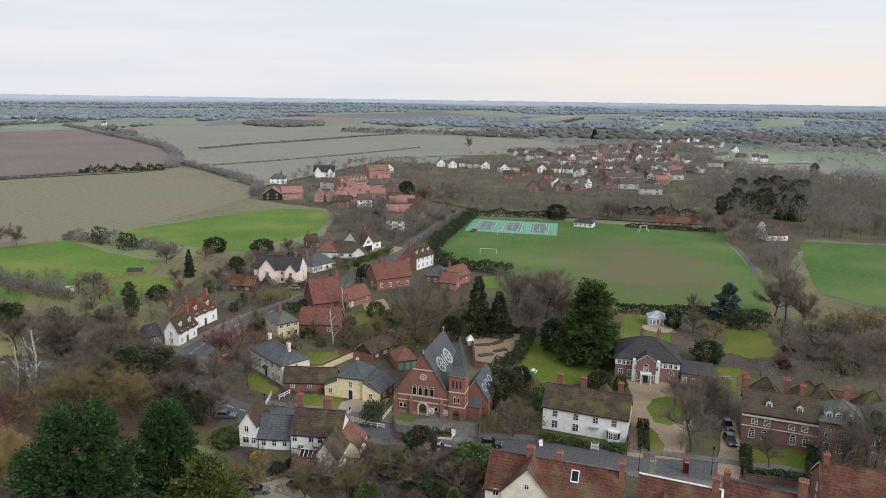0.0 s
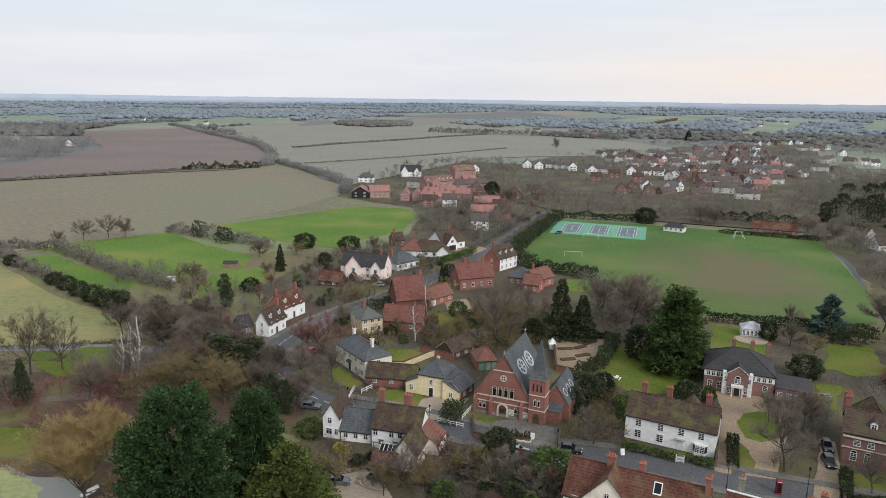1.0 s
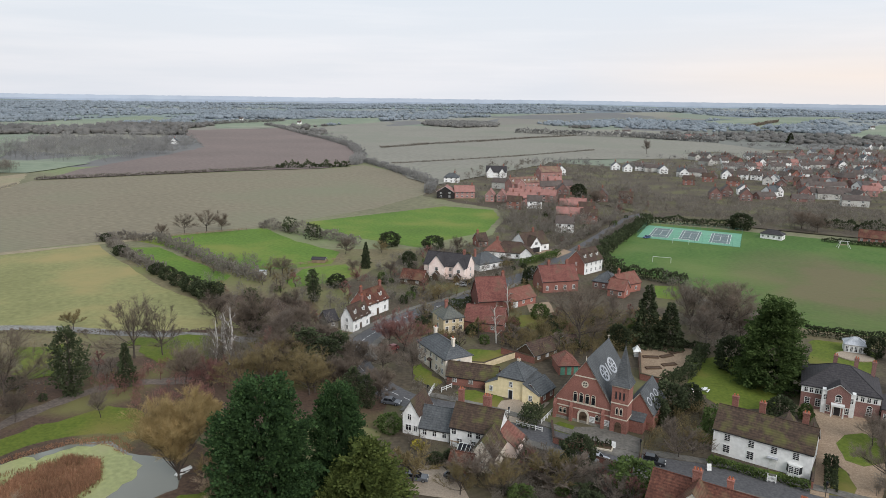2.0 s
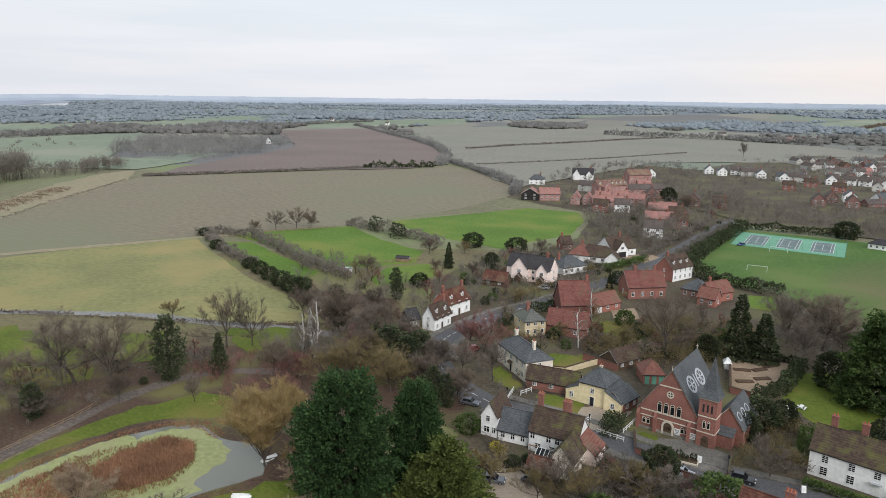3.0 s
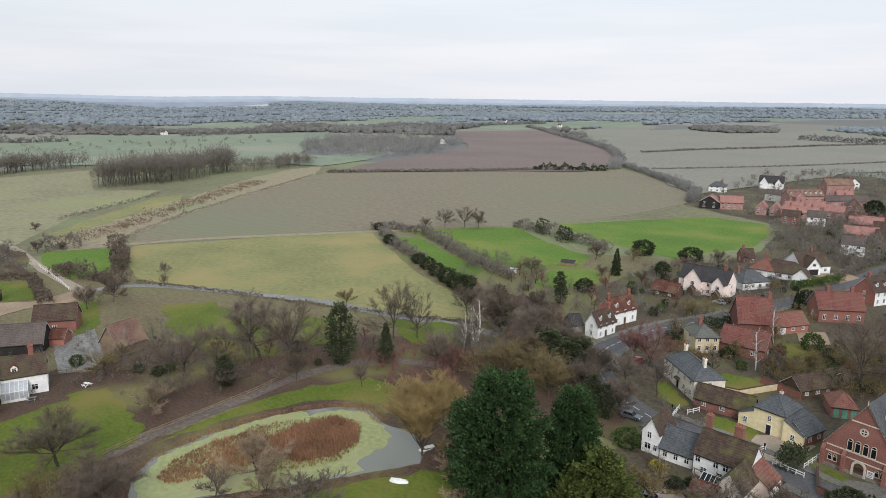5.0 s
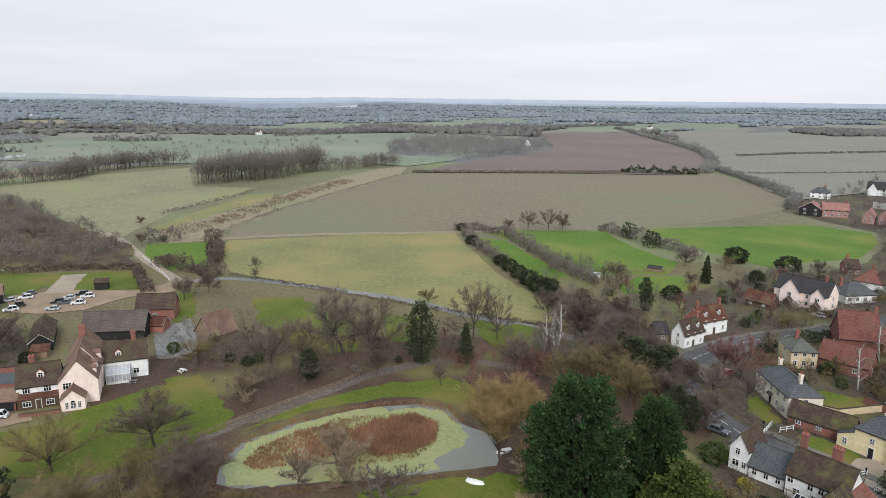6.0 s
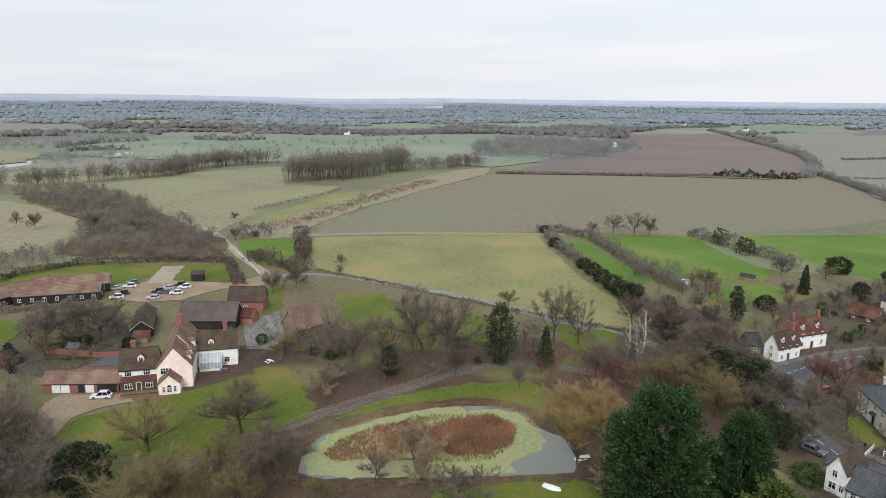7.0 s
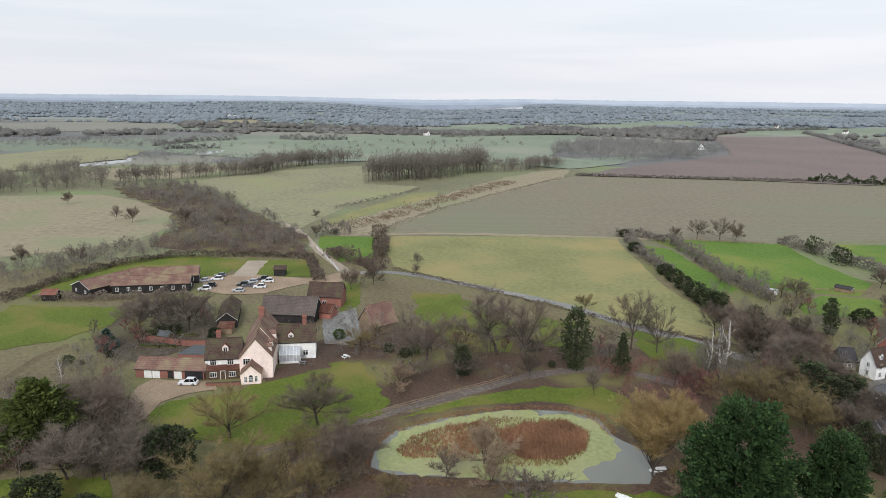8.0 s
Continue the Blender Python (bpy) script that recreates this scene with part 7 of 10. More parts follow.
    a, b = Vector((*A, 0)), Vector((*B, 0))
    d = b - a
    ang = math.degrees(math.atan2(d.y, d.x))
    return pose(A[0], A[1], terrain(*A), 0, 0, ang), d.length


def house(name, label, A, B, D, eave, rise, kind="x", walls="render_white", tiles="tile_brown", rows=((1.0, 1.3),), cols=3, w=1.0, style="sash", chimneys=(), doors=(), dormers=0, sides=1, category="house", group="", over=0.3, brick="brick", back=True, plain=False):
    """A house with evenly set windows on its front, back and sides. chimneys: fractions along the ridge."""
    m, L = site(A, B)
    root = thing(name, label, category, m, group)
    block(root, L, D, eave, rise, kind, walls, tiles, over=over, verge="" if plain else "white", gutters=not plain)
    faces = [("f", L, cols)] + ([("b", L, cols)] if back else []) + ([("l", D, sides), ("r", D, sides)] if sides else [])
    for face, run, n in faces:
        for j, (sill, h) in enumerate(rows):
            for i in range(n):
                u = run * (i + 0.5) / n
                if face == "f" and j == 0 and any(abs(u - run * q) < 0.9 for q in doors):
                    continue
                window(root, on_face(face, L, D, u, sill), w, h, style)
    for q in doors:
        door(root, on_face("f", L, D, L * q, 0))
    for q in chimneys:
        if kind == "y":
            chimney(root, L / 2, D * q, eave + rise - 1.2, eave + rise + 1.5, brick=brick)
        else:
            chimney(root, L * q, D / 2, eave + rise - 1.2, eave + rise + 1.5, pots=0 if plain else 2, brick=brick)
    for i in range(dormers):
        u = L * (i + 0.5) / dormers
        y = D * 0.16
        dormer(root, u, y, eave + rise / (D / 2) * y - 0.05, tiles=tiles)
    return root


TWO = ((0.9, 1.3), (3.3, 1.2))

# the chapel
m, L = site((-9.77, 136.65), (1.77, 133.35))
chapel = thing("chapel", "red brick Victorian chapel with a steep slate roof and corner spire", "chapel", m)
CH_EAVE, CH_RISE, CH_DEEP = 4.9, 9.1, 15.0
W = L + 0.4
block(chapel, W, CH_DEEP, CH_EAVE, CH_RISE, "y", "brick", "slate", over=0.25, verge="stone")
# the sloping front porch courses and stone bands
bands = Shape()
for z, x0, x1 in ((2.9, 0.4, W - 0.4), (4.15, 0.4, W - 0.4), (10.2, W / 2 - 2.3, W / 2 + 2.3)):
    bands.box(x0, -0.09, z, x1, 0.02, z + 0.22)
part("stone_band", bands, MAT["stone"], chapel)
plinth = Shape().box(-0.1, -0.12, -0.3, W + 0.1, 0.02, 0.6)
part("plinth", plinth, MAT["flint"], chapel)
for i in range(4):
    window(chapel, on_face("f", W, CH_DEEP, W / 2 + (i - 1.5) * 1.3, 4.5), 0.95, 1.75, "lancet", "stone")
for u in (1.2, 2.1, W / 2 + 2.9, W / 2 + 3.8):
    window(chapel, on_face("f", W, CH_DEEP, u, 1.3), 0.75, 0.9, "lancet", "stone")
# round window and the wall buttresses
ring = Shape()
for i in range(16):
    a0, a1 = 2 * math.pi * i / 16, 2 * math.pi * (i + 1) / 16
    ring.slab([(W / 2 + r_ * math.cos(a), -0.08, 8.7 + r_ * math.sin(a)) for r_, a in ((0.75, a0), (0.75, a1), (0.5, a1), (0.5, a0))], 0.1)
part("round_window", ring, MAT["stone"], chapel)
cross = Shape().box(W / 2 - 0.09, -0.1, 8.1, W / 2 + 0.09, 0, 9.3).box(W / 2 - 0.55, -0.1, 8.6, W / 2 + 0.55, 0, 8.8)
part("tracery", cross, MAT["stone"], chapel)
part("round_pane", Shape().tube((W / 2, -0.03, 8.7), (W / 2, 0.0, 8.7), 0.5, 0.5, 16), MAT["glass"], chapel)
for u in (0.0, W / 2 - 2.6, W / 2 + 4.2):
    part("buttress", Shape().box(u - 0.3, -0.7, -0.3, u + 0.3, 0, 3.2).slab([(u - 0.3, -0.7, 3.2), (u + 0.3, -0.7, 3.2), (u + 0.3, 0, 4.2), (u - 0.3, 0, 4.2)], 0.3), MAT["brick"], chapel)
# arched doorway
dm = on_face("f", W, CH_DEEP, W / 2, 0.1)
arch_door = part("door", Shape().box(-0.85, -0.1, 0, 0.85, 0.02, 1.7).tube((0, -0.1, 1.7), (0, 0.02, 1.7), 0.85, 0.85, 16), MAT["timber_dark"], chapel)
arch_door.matrix_basis = dm
surround = Shape()
for i in range(10):
    a0, a1 = math.pi * i / 10, math.pi * (i + 1) / 10
    surround.slab([(r_ * math.cos(a), -0.16, 1.7 + r_ * math.sin(a)) for r_, a in ((1.25, a0), (1.25, a1), (0.85, a1), (0.85, a0))], 0.18)
surround.box(-1.25, -0.16, 0, -0.85, 0.02, 1.7).box(0.85, -0.16, 0, 1.25, 0.02, 1.7)
part("door_surround", surround, MAT["stone"], arch_door)
for u, w_ in ((W / 2 + 1.95, 1.1), (W / 2 + 4.9, 1.4)):
    board = part("notice_board", Shape().box(-w_ / 2, -0.12, 0, w_ / 2, 0, 1.25), MAT["white"], chapel)
    board.matrix_basis = on_face("f", W, CH_DEEP, u, 0.7)
    bars = Shape()
    for z in (0.2, 0.5, 0.8, 1.0):
        bars.box(-w_ * 0.35, -0.13, z, w_ * 0.35, -0.1, z + 0.09)
    part("notice", bars, MAT["iron"], board)
# side windows along the nave
for i in range(5):
    for face in ("l", "r"):
        window(chapel, on_face(face, W, CH_DEEP, 2 + i * 2.7, 1.4), 1.0, 1.9, "lancet", "stone")
# pale round patterns laid into the slates
pitch_len = math.hypot(W / 2, CH_RISE)
slope = math.atan2(CH_RISE, W / 2)
for yy in (4.4, 9.6):
    pat = Shape()
    for n_ in range(18):
        a0, a1 = 2 * math.pi * n_ / 18, 2 * math.pi * (n_ + 1) / 18
        for R0, R1 in ((1.85, 1.35),):
            pts = []
            for R, a in ((R0, a0), (R0, a1), (R1, a1), (R1, a0)):
                sd = pitch_len * 0.43 + R * math.sin(a)
                pts.append((W / 2 + sd * math.cos(slope), yy + R * math.cos(a), CH_EAVE + CH_RISE - sd * math.sin(slope) + 0.17))
            pat.slab(pts, 0.02)
    for k_ in range(3):
        a0 = math.pi * k_ / 3
        pts = []
        for R, da in ((1.35, -0.1), (1.35, 0.1), (-1.35, -0.1), (-1.35, 0.1)):
            sd = pitch_len * 0.43 + R * math.sin(a0 + da)
            pts.append((W / 2 + sd * math.cos(slope), yy + R * math.cos(a0 + da), CH_EAVE + CH_RISE - sd * math.sin(slope) + 0.17))
        pat.slab(pts, 0.02)
    part("slate_pattern", pat, MAT["lead"], chapel, "pale round pattern in the slates")
sd0, sd1 = pitch_len * 0.3, pitch_len * 0.55
part("slate_pattern", Shape().slab([(W / 2 + s_ * math.cos(slope), y_, CH_EAVE + CH_RISE - s_ * math.sin(slope) + 0.17) for s_, y_ in ((sd0, 6.8), (sd0, 7.2), (sd1, 7.2), (sd1, 6.8))], 0.02), MAT["lead"], chapel)
part("finial", Shape().tube((W / 2, CH_DEEP, CH_EAVE + CH_RISE), (W / 2, CH_DEEP, CH_EAVE + CH_RISE + 1.3), 0.09, 0.05, 6).box(W / 2 - 0.3, CH_DEEP - 0.05, CH_EAVE + CH_RISE + 0.75, W / 2 + 0.3, CH_DEEP + 0.05, CH_EAVE + CH_RISE + 0.87), MAT["stone"], chapel)
part("finial", Shape().tube((W / 2, -0.2, CH_EAVE + CH_RISE), (W / 2, -0.2, CH_EAVE + CH_RISE + 0.9), 0.1, 0.05, 6), MAT["stone"], chapel)
# tower and spire
TW, TX, TY, TH = 3.4, W - 0.4, -0.5, 10.2
tower = part("tower", Shape().box(TX, TY, -0.3, TX + TW, TY + TW, TH), MAT["brick"], chapel)
tb = Shape()
for z in (3.0, 6.3, TH - 0.3):
    tb.box(TX - 0.07, TY - 0.07, z, TX + TW + 0.07, TY + TW + 0.07, z + 0.22)
part("stone_band", tb, MAT["stone"], tower)
c0 = [(TX - 0.35, TY - 0.35), (TX + TW + 0.35, TY - 0.35), (TX + TW + 0.35, TY + TW + 0.35), (TX - 0.35, TY + TW + 0.35)]
tipx, tipy = TX + TW / 2, TY + TW / 2
mid = [(tipx + (x - tipx) * 0.62, tipy + (y - tipy) * 0.62) for x, y in c0]
sp = Shape()
sp.add([(x, y, TH) for x, y in c0] + [(x, y, TH + 1.9) for x, y in mid] + [(tipx, tipy, TH + 8.3)],
       [(0, 1, 5, 4), (1, 2, 6, 5), (2, 3, 7, 6), (3, 0, 4, 7), (4, 5, 8), (5, 6, 8), (6, 7, 8), (7, 4, 8), (3, 2, 1, 0)])
part("spire", sp, MAT["slate"], tower)
part("finial", Shape().tube((tipx, tipy, TH + 8.1), (tipx, tipy, TH + 9.1), 0.06, 0.03, 6), MAT["iron"], tower)
for k_ in (-1, 0, 1):
    part("louvre", Shape().box(tipx + k_ * 0.8 - 0.16, TY - 0.03, 7.3, tipx + k_ * 0.8 + 0.16, TY + 0.02, 8.9), MAT["iron"], tower)
for k_ in (-0.42, 0.42):
    window(tower, pose(tipx + k_, TY, 4.0), 0.62, 1.3, "lancet", "stone")
tdoor = part("door", Shape().box(-0.7, -0.06, 0, 0.7, 0.02, 1.6).tube((0, -0.06, 1.6), (0, 0.02, 1.6), 0.7, 0.7, 14), MAT["timber_dark"], tower)
tdoor.matrix_basis = pose(tipx, TY, 0.1)
# the side hall beyond the tower
block(chapel, 6.0, 10.0, 3.6, 4.2, "y", "brick", "slate", ox=W + 1.2, oy=4.0, over=0.2, verge="stone")
block(chapel, 3.0, 3.5, 2.6, 1.2, "f", "brick", "slate", ox=W + TW - 0.6, oy=1.5, over=0.15)
sl2, pl2 = math.atan2(4.2, 3.0), math.hypot(3.0, 4.2)
for yy in (5.6, 8.2, 10.8):
    pat = Shape()
    for n_ in range(14):
        a0, a1 = 2 * math.pi * n_ / 14, 2 * math.pi * (n_ + 1) / 14
        pts = []
        for R, a in ((0.95, a0), (0.95, a1), (0.68, a1), (0.68, a0)):
            sd = pl2 * 0.55 + R * math.sin(a)
            pts.append((W + 4.2 + sd * math.cos(sl2), yy + R * math.cos(a), 7.8 - sd * math.sin(sl2) + 0.17))
        pat.slab(pts, 0.02)
    part("slate_pattern", pat, MAT["lead"], chapel, "pale round pattern in the slates")

# the yellow house
m, L = site((-23.5, 143.4), (-17.4, 141.8))
yellow = thing("yellow_house", "pale yellow rendered house with hipped slate roof and low wings", "house", m)
block(yellow, L, 7.5, 5.1, 2.4, "h", "render_yellow", "slate")
block(yellow, 3.1, 6.0, 2.4, 1.5, "l", "render_yellow", "slate", ox=-3.1, oy=0.05, over=0.15)
block(yellow, 4.0, 8.5, 2.4, 2.1, "r", "render_yellow", "slate", ox=L, oy=-0.6, over=0.15)
window(yellow, on_face("f", L, 8, L * 0.52, 2.9), 0.9, 1.2)
door(yellow, on_face("f", L, 8, L * 0.52, 0), colour="iron")
window(yellow, on_face("f", L, 8, -1.6, 0.9), 0.9, 1.25)
window(yellow, pose(L + 2.0, -0.6, 0.9), 0.9, 1.25)
chimney(yellow, L * 0.5, 4.5, 6.4, 8.0, 0.5, 0.5, 1, "stone")
window(yellow, pose(L + 4.0, 3.0, 0.9, 0, 0, 90), 1.0, 1.1)
house("brick_annexe", "low red brick annexe with a slate roof", (-13.3, 141.0), (-10.9, 146.5), 5.5, 2.5, 2.0, "x", "brick", "slate", ((0.9, 1.1),), 2, sides=0)

# the cream hipped house facing the bend
cream = house("cream_house", "cream rendered Georgian house with a shallow hipped slate roof", (-47.6, 160.2), (-37.2, 149.0), 7.4, 5.0, 2.4, "h", "render_cream", "slate", TWO, 5, 1.0, "sash", (0.2, 0.8), (0.5,), brick="render_cream")
m, L = site((-47.6, 160.2), (-37.2, 149.0))
door(cream, on_face("f", L, 9, L * 0.5, 0), hood=True, colour="iron")
house("brick_range", "long low brick range with a mossy brown tiled roof", (-36.2, 146.4), (-24.4, 146.0), 5.4, 2.3, 2.5, "x", "brick", "tile_moss", ((0.9, 1.0),), 3, sides=0)
house("rear_house", "cream timbered house with a hipped slate roof", (-45.7, 180.0), (-40.6, 184.0), 8, 4.6, 2.6, "h", "render_buff", "slate_green", TWO, 3, 1.0, "casement", (0.4,), ())

# the white mill cottages at the bend
house("mill_cottage", "tall white weatherboarded cottage with a brown mansard roof", (-71.0, 174.1), (-69.0, 182.2), 4.4, 3.9, 3.5, "x", "render_white", "tile_brown", ((0.8, 1.2), (2.9, 1.1)), 3, 0.9, "sash", (0.9,), (0.45,), 2, 1)
mill = house("mill_cottage", "white rendered cottage with a red-brown tiled roof and dormers", (-71.9, 187.3), (-68.3, 197.3), 6.4, 4.2, 3.6, "x", "render_white", "tile_red", TWO, 3, 0.9, "sash", (0.1, 0.95), (0.5,), 2, 1)
part("brick_gable", Shape().prism([(-0.06, 0.0), (-0.01, 0.0), (-0.01, 6.4), (-0.06, 6.4)], -0.3, 4.1).add([(-0.06, 0, 4.1), (-0.06, 6.4, 4.1), (-0.06, 3.2, 7.7)], [(0, 2, 1)]), MAT["brick_orange"], mill, "warm red brick gable end")
house("outbuilding", "low dark outbuilding beside the mill cottage", (-79.0, 174.5), (-76.8, 177.0), 6, 2.4, 2.4, "x", "flint", "slate_dark", ((0.9, 0.9),), 1, sides=0)

# the pink house
pink = house("pink_house", "pale pink rendered house with a grey tiled roof and two gables", (-69.1, 241.2), (-52.1, 238.9), 8.5, 5.2, 4.0, "x", "render_pink", "slate_dark", TWO, 4, 1.0, "casement", (0.85,), ())
m, L = site((-69.1, 241.2), (-52.1, 238.9))
block(pink, 6.4, 6.0, 5.2, 4.0, "y", "render_pink", "slate_dark", ox=2.6, oy=-1.8)
block(pink, 4.2, 5.0, 5.2, 2.7, "y", "render_pink", "slate_dark", ox=L - 4.4, oy=-2.4)
for u, y_, z in ((5.8, -1.8, 1.0), (5.8, -1.8, 3.5), (L - 2.3, -2.4, 3.5)):
    window(pink, pose(u, y_, z), 1.4, 1.2, "casement")
block(pink, 2.4, 1.6, 2.2, 1.2, "y", "timber_dark", "tile_brown", ox=4.8, oy=-3.6, over=0.2)
block(pink, 2.4, 1.6, 2.2, 1.2, "y", "timber_dark", "tile_brown", ox=L - 3.6, oy=-4.0, over=0.2)
house("garden_barn", "low barn with a mossy red tiled roof", (-74.6, 228.8), (-65.8, 227.8), 6, 2.2, 2.8, "x", "timber_dark", "tile_red", ((0.9, 0.9),), 2, sides=0, category="barn")

# the tall red house and its ranges
house("red_house", "tall red brick house hung with red tiles", (-39.7, 201.7), (-31.2, 206.1), 10, 4.2, 6.4, "x", "tile_rust", "tile_rust", ((1.0, 1.1),), 2, 1.0, "casement", (0.95,), ())
house("red_wing", "low red brick wing with a long tiled roof", (-41.0, 185.9), (-29.5, 185.4), 7.5, 2.9, 3.8, "x", "brick", "tile_rust", ((0.9, 1.1),), 2, 1.0, "casement", (), ())
rg = house("red_garage", "orange-tiled range with white garage doors", (-30.8, 209.7), (-24.0, 218.9), 6.5, 2.5, 3.0, "x", "brick_orange", "tile_orange", ((1.0, 1.0),), 3, 1.0, "casement", sides=0)
m, L = site((-30.8, 209.7), (-24.0, 218.9))
part("garage_door", Shape().box(L * 0.08, -0.06, 0, L * 0.08 + 2.2, 0.02, 2.0), MAT["white"], rg)
house("brick_hall", "red brick hall with tall chimneys and a red tiled roof", (-23.0, 231.4), (-11.3, 238.0), 9, 4.2, 4.6, "x", "brick", "tile_rust", ((1.0, 1.5),), 4, 1.0, "casement", (0.28, 0.8), ())
wg = house("white_end_house", "white-fronted house with a brick gable and three dormers", (-10.4, 261.5), (-3.9, 271.4), 8, 5.0, 4.2, "x", "render_white", "tile_brown", TWO, 4, 0.9, "sash", (0.1,), (), 3)
m, L = site((-10.4, 261.5), (-3.9, 271.4))
gable = Shape().add([(-0.05, -0.05, -0.3), (-0.05, 8.05, -0.3), (-0.05, 8.05, 5.0), (-0.05, 4, 9.1), (-0.05, -0.05, 5.0)], [(0, 4, 3, 2, 1)])
part("brick_gable", gable, MAT["brick_orange"], wg)
house("slate_pavilion", "low brick building with a hipped slate roof", (-6.5, 242.9), (1.4, 241.0), 8.5, 3.0, 3.0, "h", "brick_dark", "slate", ((0.9, 1.2),), 3, 1.0, "casement")
house("orange_cottage", "small brick house with an orange tiled roof", (3.7, 238.0), (10.3, 245.4), 7, 3.2, 3.2, "x", "brick_orange", "tile_orange", ((0.9, 1.2),), 2, 1.0, "casement", (0.2,))
house("orange_cottage", "small brick house with an orange tiled roof", (-1.0, 234.7), (4.6, 232.8), 6, 2.8, 3.0, "x", "brick_orange", "tile_orange", ((0.9, 1.2),), 2, 1.0, "casement")
bg = house("black_white_house", "white bungalow with black timbers and a brown tiled roof", (-37.7, 294.9), (-28.4, 303.8), 11, 3.2, 4.6, "x", "render_white", "tile_brown", ((0.9, 1.2),), 3, 1.1, "casement", (0.6,))
block(bg, 6.0, 5.0, 3.2, 3.8, "y", "render_white", "tile_brown", ox=0.8, oy=-2.5)
part("garage_door", Shape().box(1.8, -2.58, 0, 5.8, -2.48, 2.4), MAT["board_black"], bg)
window(bg, pose(3.8, -2.5, 3.6), 1.5, 1.2, "casement")
hb = house("orange_bungalow", "white bungalow with a hipped orange and brown tiled roof", (-50.9, 281.8), (-34.5, 280.7), 9, 2.6, 3.8, "h", "render_white", "tile_brown", ((0.8, 1.2),), 5, 1.1, "casement", (0.1,))
block(hb, 9.0, 9.6, 2.7, 4.0, "h", "render_white", "tile_orange", ox=-3.0, oy=-0.3)
block(hb, 5.5, 4.0, 2.7, 2.6, "y", "render_white", "tile_brown", ox=13.0, oy=-2.0)
house("slate_bungalow", "white bungalow with a hipped slate roof", (-50.3, 254.8), (-42.9, 264.3), 9, 2.8, 3.4, "h", "render_white", "slate", ((0.8, 1.2),), 4, 1.2, "casement", (0.1,))
house("garden_house", "small brown-roofed house among garden trees", (-60.1, 299.3), (-56.0, 302.0), 7, 2.8, 3.0, "x", "brick", "tile_brown", ((0.8, 1.2),), 2, 1.0, "casement", (0.2,))

# outbuildings behind the yellow house
hut = house("garden_pavilion", "garden pavilion with a hipped orange tiled roof and green doors", (-11.0, 159.3), (-6.3, 161.0), 6.5, 2.6, 2.2, "h", "brick", "tile_orange", (), 0)
m, L = site((-11.0, 159.3), (-6.3, 161.0))
for k_ in range(3):
    part("green_door", Shape().box(0.4 + k_ * L / 3, -0.06, 0, 0.4 + k_ * L / 3 + L / 3 - 0.6, 0.02, 2.1), MAT["wood_sheet"], hut)
house("garden_shed", "small timber garden shed with a brown roof", (-10.3, 178.3), (-7.7, 179.7), 4, 2.0, 1.2, "x", "timber_dark", "tile_brown", (), 0, category="shed")
house("long_outbuilding", "long low outbuilding with a brown roof", (-17.7, 165.1), (-12.1, 172.6), 6, 2.2, 2.4, "x", "timber_dark", "tile_brown", ((0.9, 0.9),), 3, sides=0)
house("white_kiosk", "small white kiosk with a pyramid roof", (7.2, 177.2), (8.6, 177.3), 2.0, 1.8, 0.9, "h", "white", "white", (), 0, category="shed")

# the long white house
m, L = site((21.0, 129.7), (36.9, 123.7))
wh = thing("white_house", "long white rendered house with a mossy brown tiled roof", "house", m)
WD, WE = 7.6, 5.0
block(wh, L, WD, WE, 3.5, "x", "render_white", "tile_moss", over=0.25)
for u in (0.15, 0.40, 0.63, 0.845):
    window(wh, on_face("f", L, WD, L * u, 3.1), 1.15, 1.4)
for u in (0.15, 0.40):
    window(wh, on_face("f", L, WD, L * u, 0.7), 1.3, 1.6)
d_ = door(wh, on_face("f", L, WD, L * 0.63, 0), colour="white")
part("hood", Shape().box(-0.9, -0.7, 2.3, 0.9, 0.05, 2.42), MAT["lead"], d_)
bay = part("bay_window", Shape().prism([(L * 0.845 - 1.35, 0), (L * 0.845 - 0.9, -0.8), (L * 0.845 + 0.9, -0.8), (L * 0.845 + 1.35, 0)], 0, 0.7).prism([(L * 0.845 - 1.35, 0), (L * 0.845 - 0.9, -0.8), (L * 0.845 + 0.9, -0.8), (L * 0.845 + 1.35, 0)], 2.1, 2.3), MAT["white"], wh)
for k_ in (-0.45, 0.45):
    window(bay, pose(L * 0.845 + k_, -0.76, 0.7), 0.85, 1.4)
part("bay_sides", Shape().prism([(L * 0.845 - 1.3, 0.02), (L * 0.845 - 0.9, -0.74), (L * 0.845 + 0.9, -0.74), (L * 0.845 + 1.3, 0.02)], 0.7, 2.1), MAT["glass"], bay)
for u in (0.13, 0.42, 0.86):
    chimney(wh, L * u, WD * 0.78, 6.2, 10.0, 1.1, 0.7, 2)
block(wh, 5.0, 5.0, 4.2, 2.6, "y", "render_white", "tile_moss", ox=L * 0.5, oy=WD - 0.5)

# the brick mansion with the white band
m, L = site((42.6, 156.9), (57.1, 153.3))
man = thing("mansion", "plum brick mansion with white upper band and a dark hipped roof", "house", m)
MD, ME = 12.0, 5.4
block(man, L, MD, ME, 3.8, "h", "brick_dark", "slate_dark", over=0.35)
bandm = Shape().box(-0.06, -0.06, 3.6, L * 0.30, 0.02, 5.0).box(L * 0.64, -0.06, 3.6, L + 0.06, 0.02, 5.0)
part("white_band", bandm, MAT["white"], man)
for u in (0.06, 0.13, 0.2, 0.26, 0.70, 0.78, 0.86, 0.94):
    window(man, on_face("f", L, MD, L * u, 3.75, 0.05), 0.8, 1.1, "casement")
for u in (0.09, 0.23, 0.88):
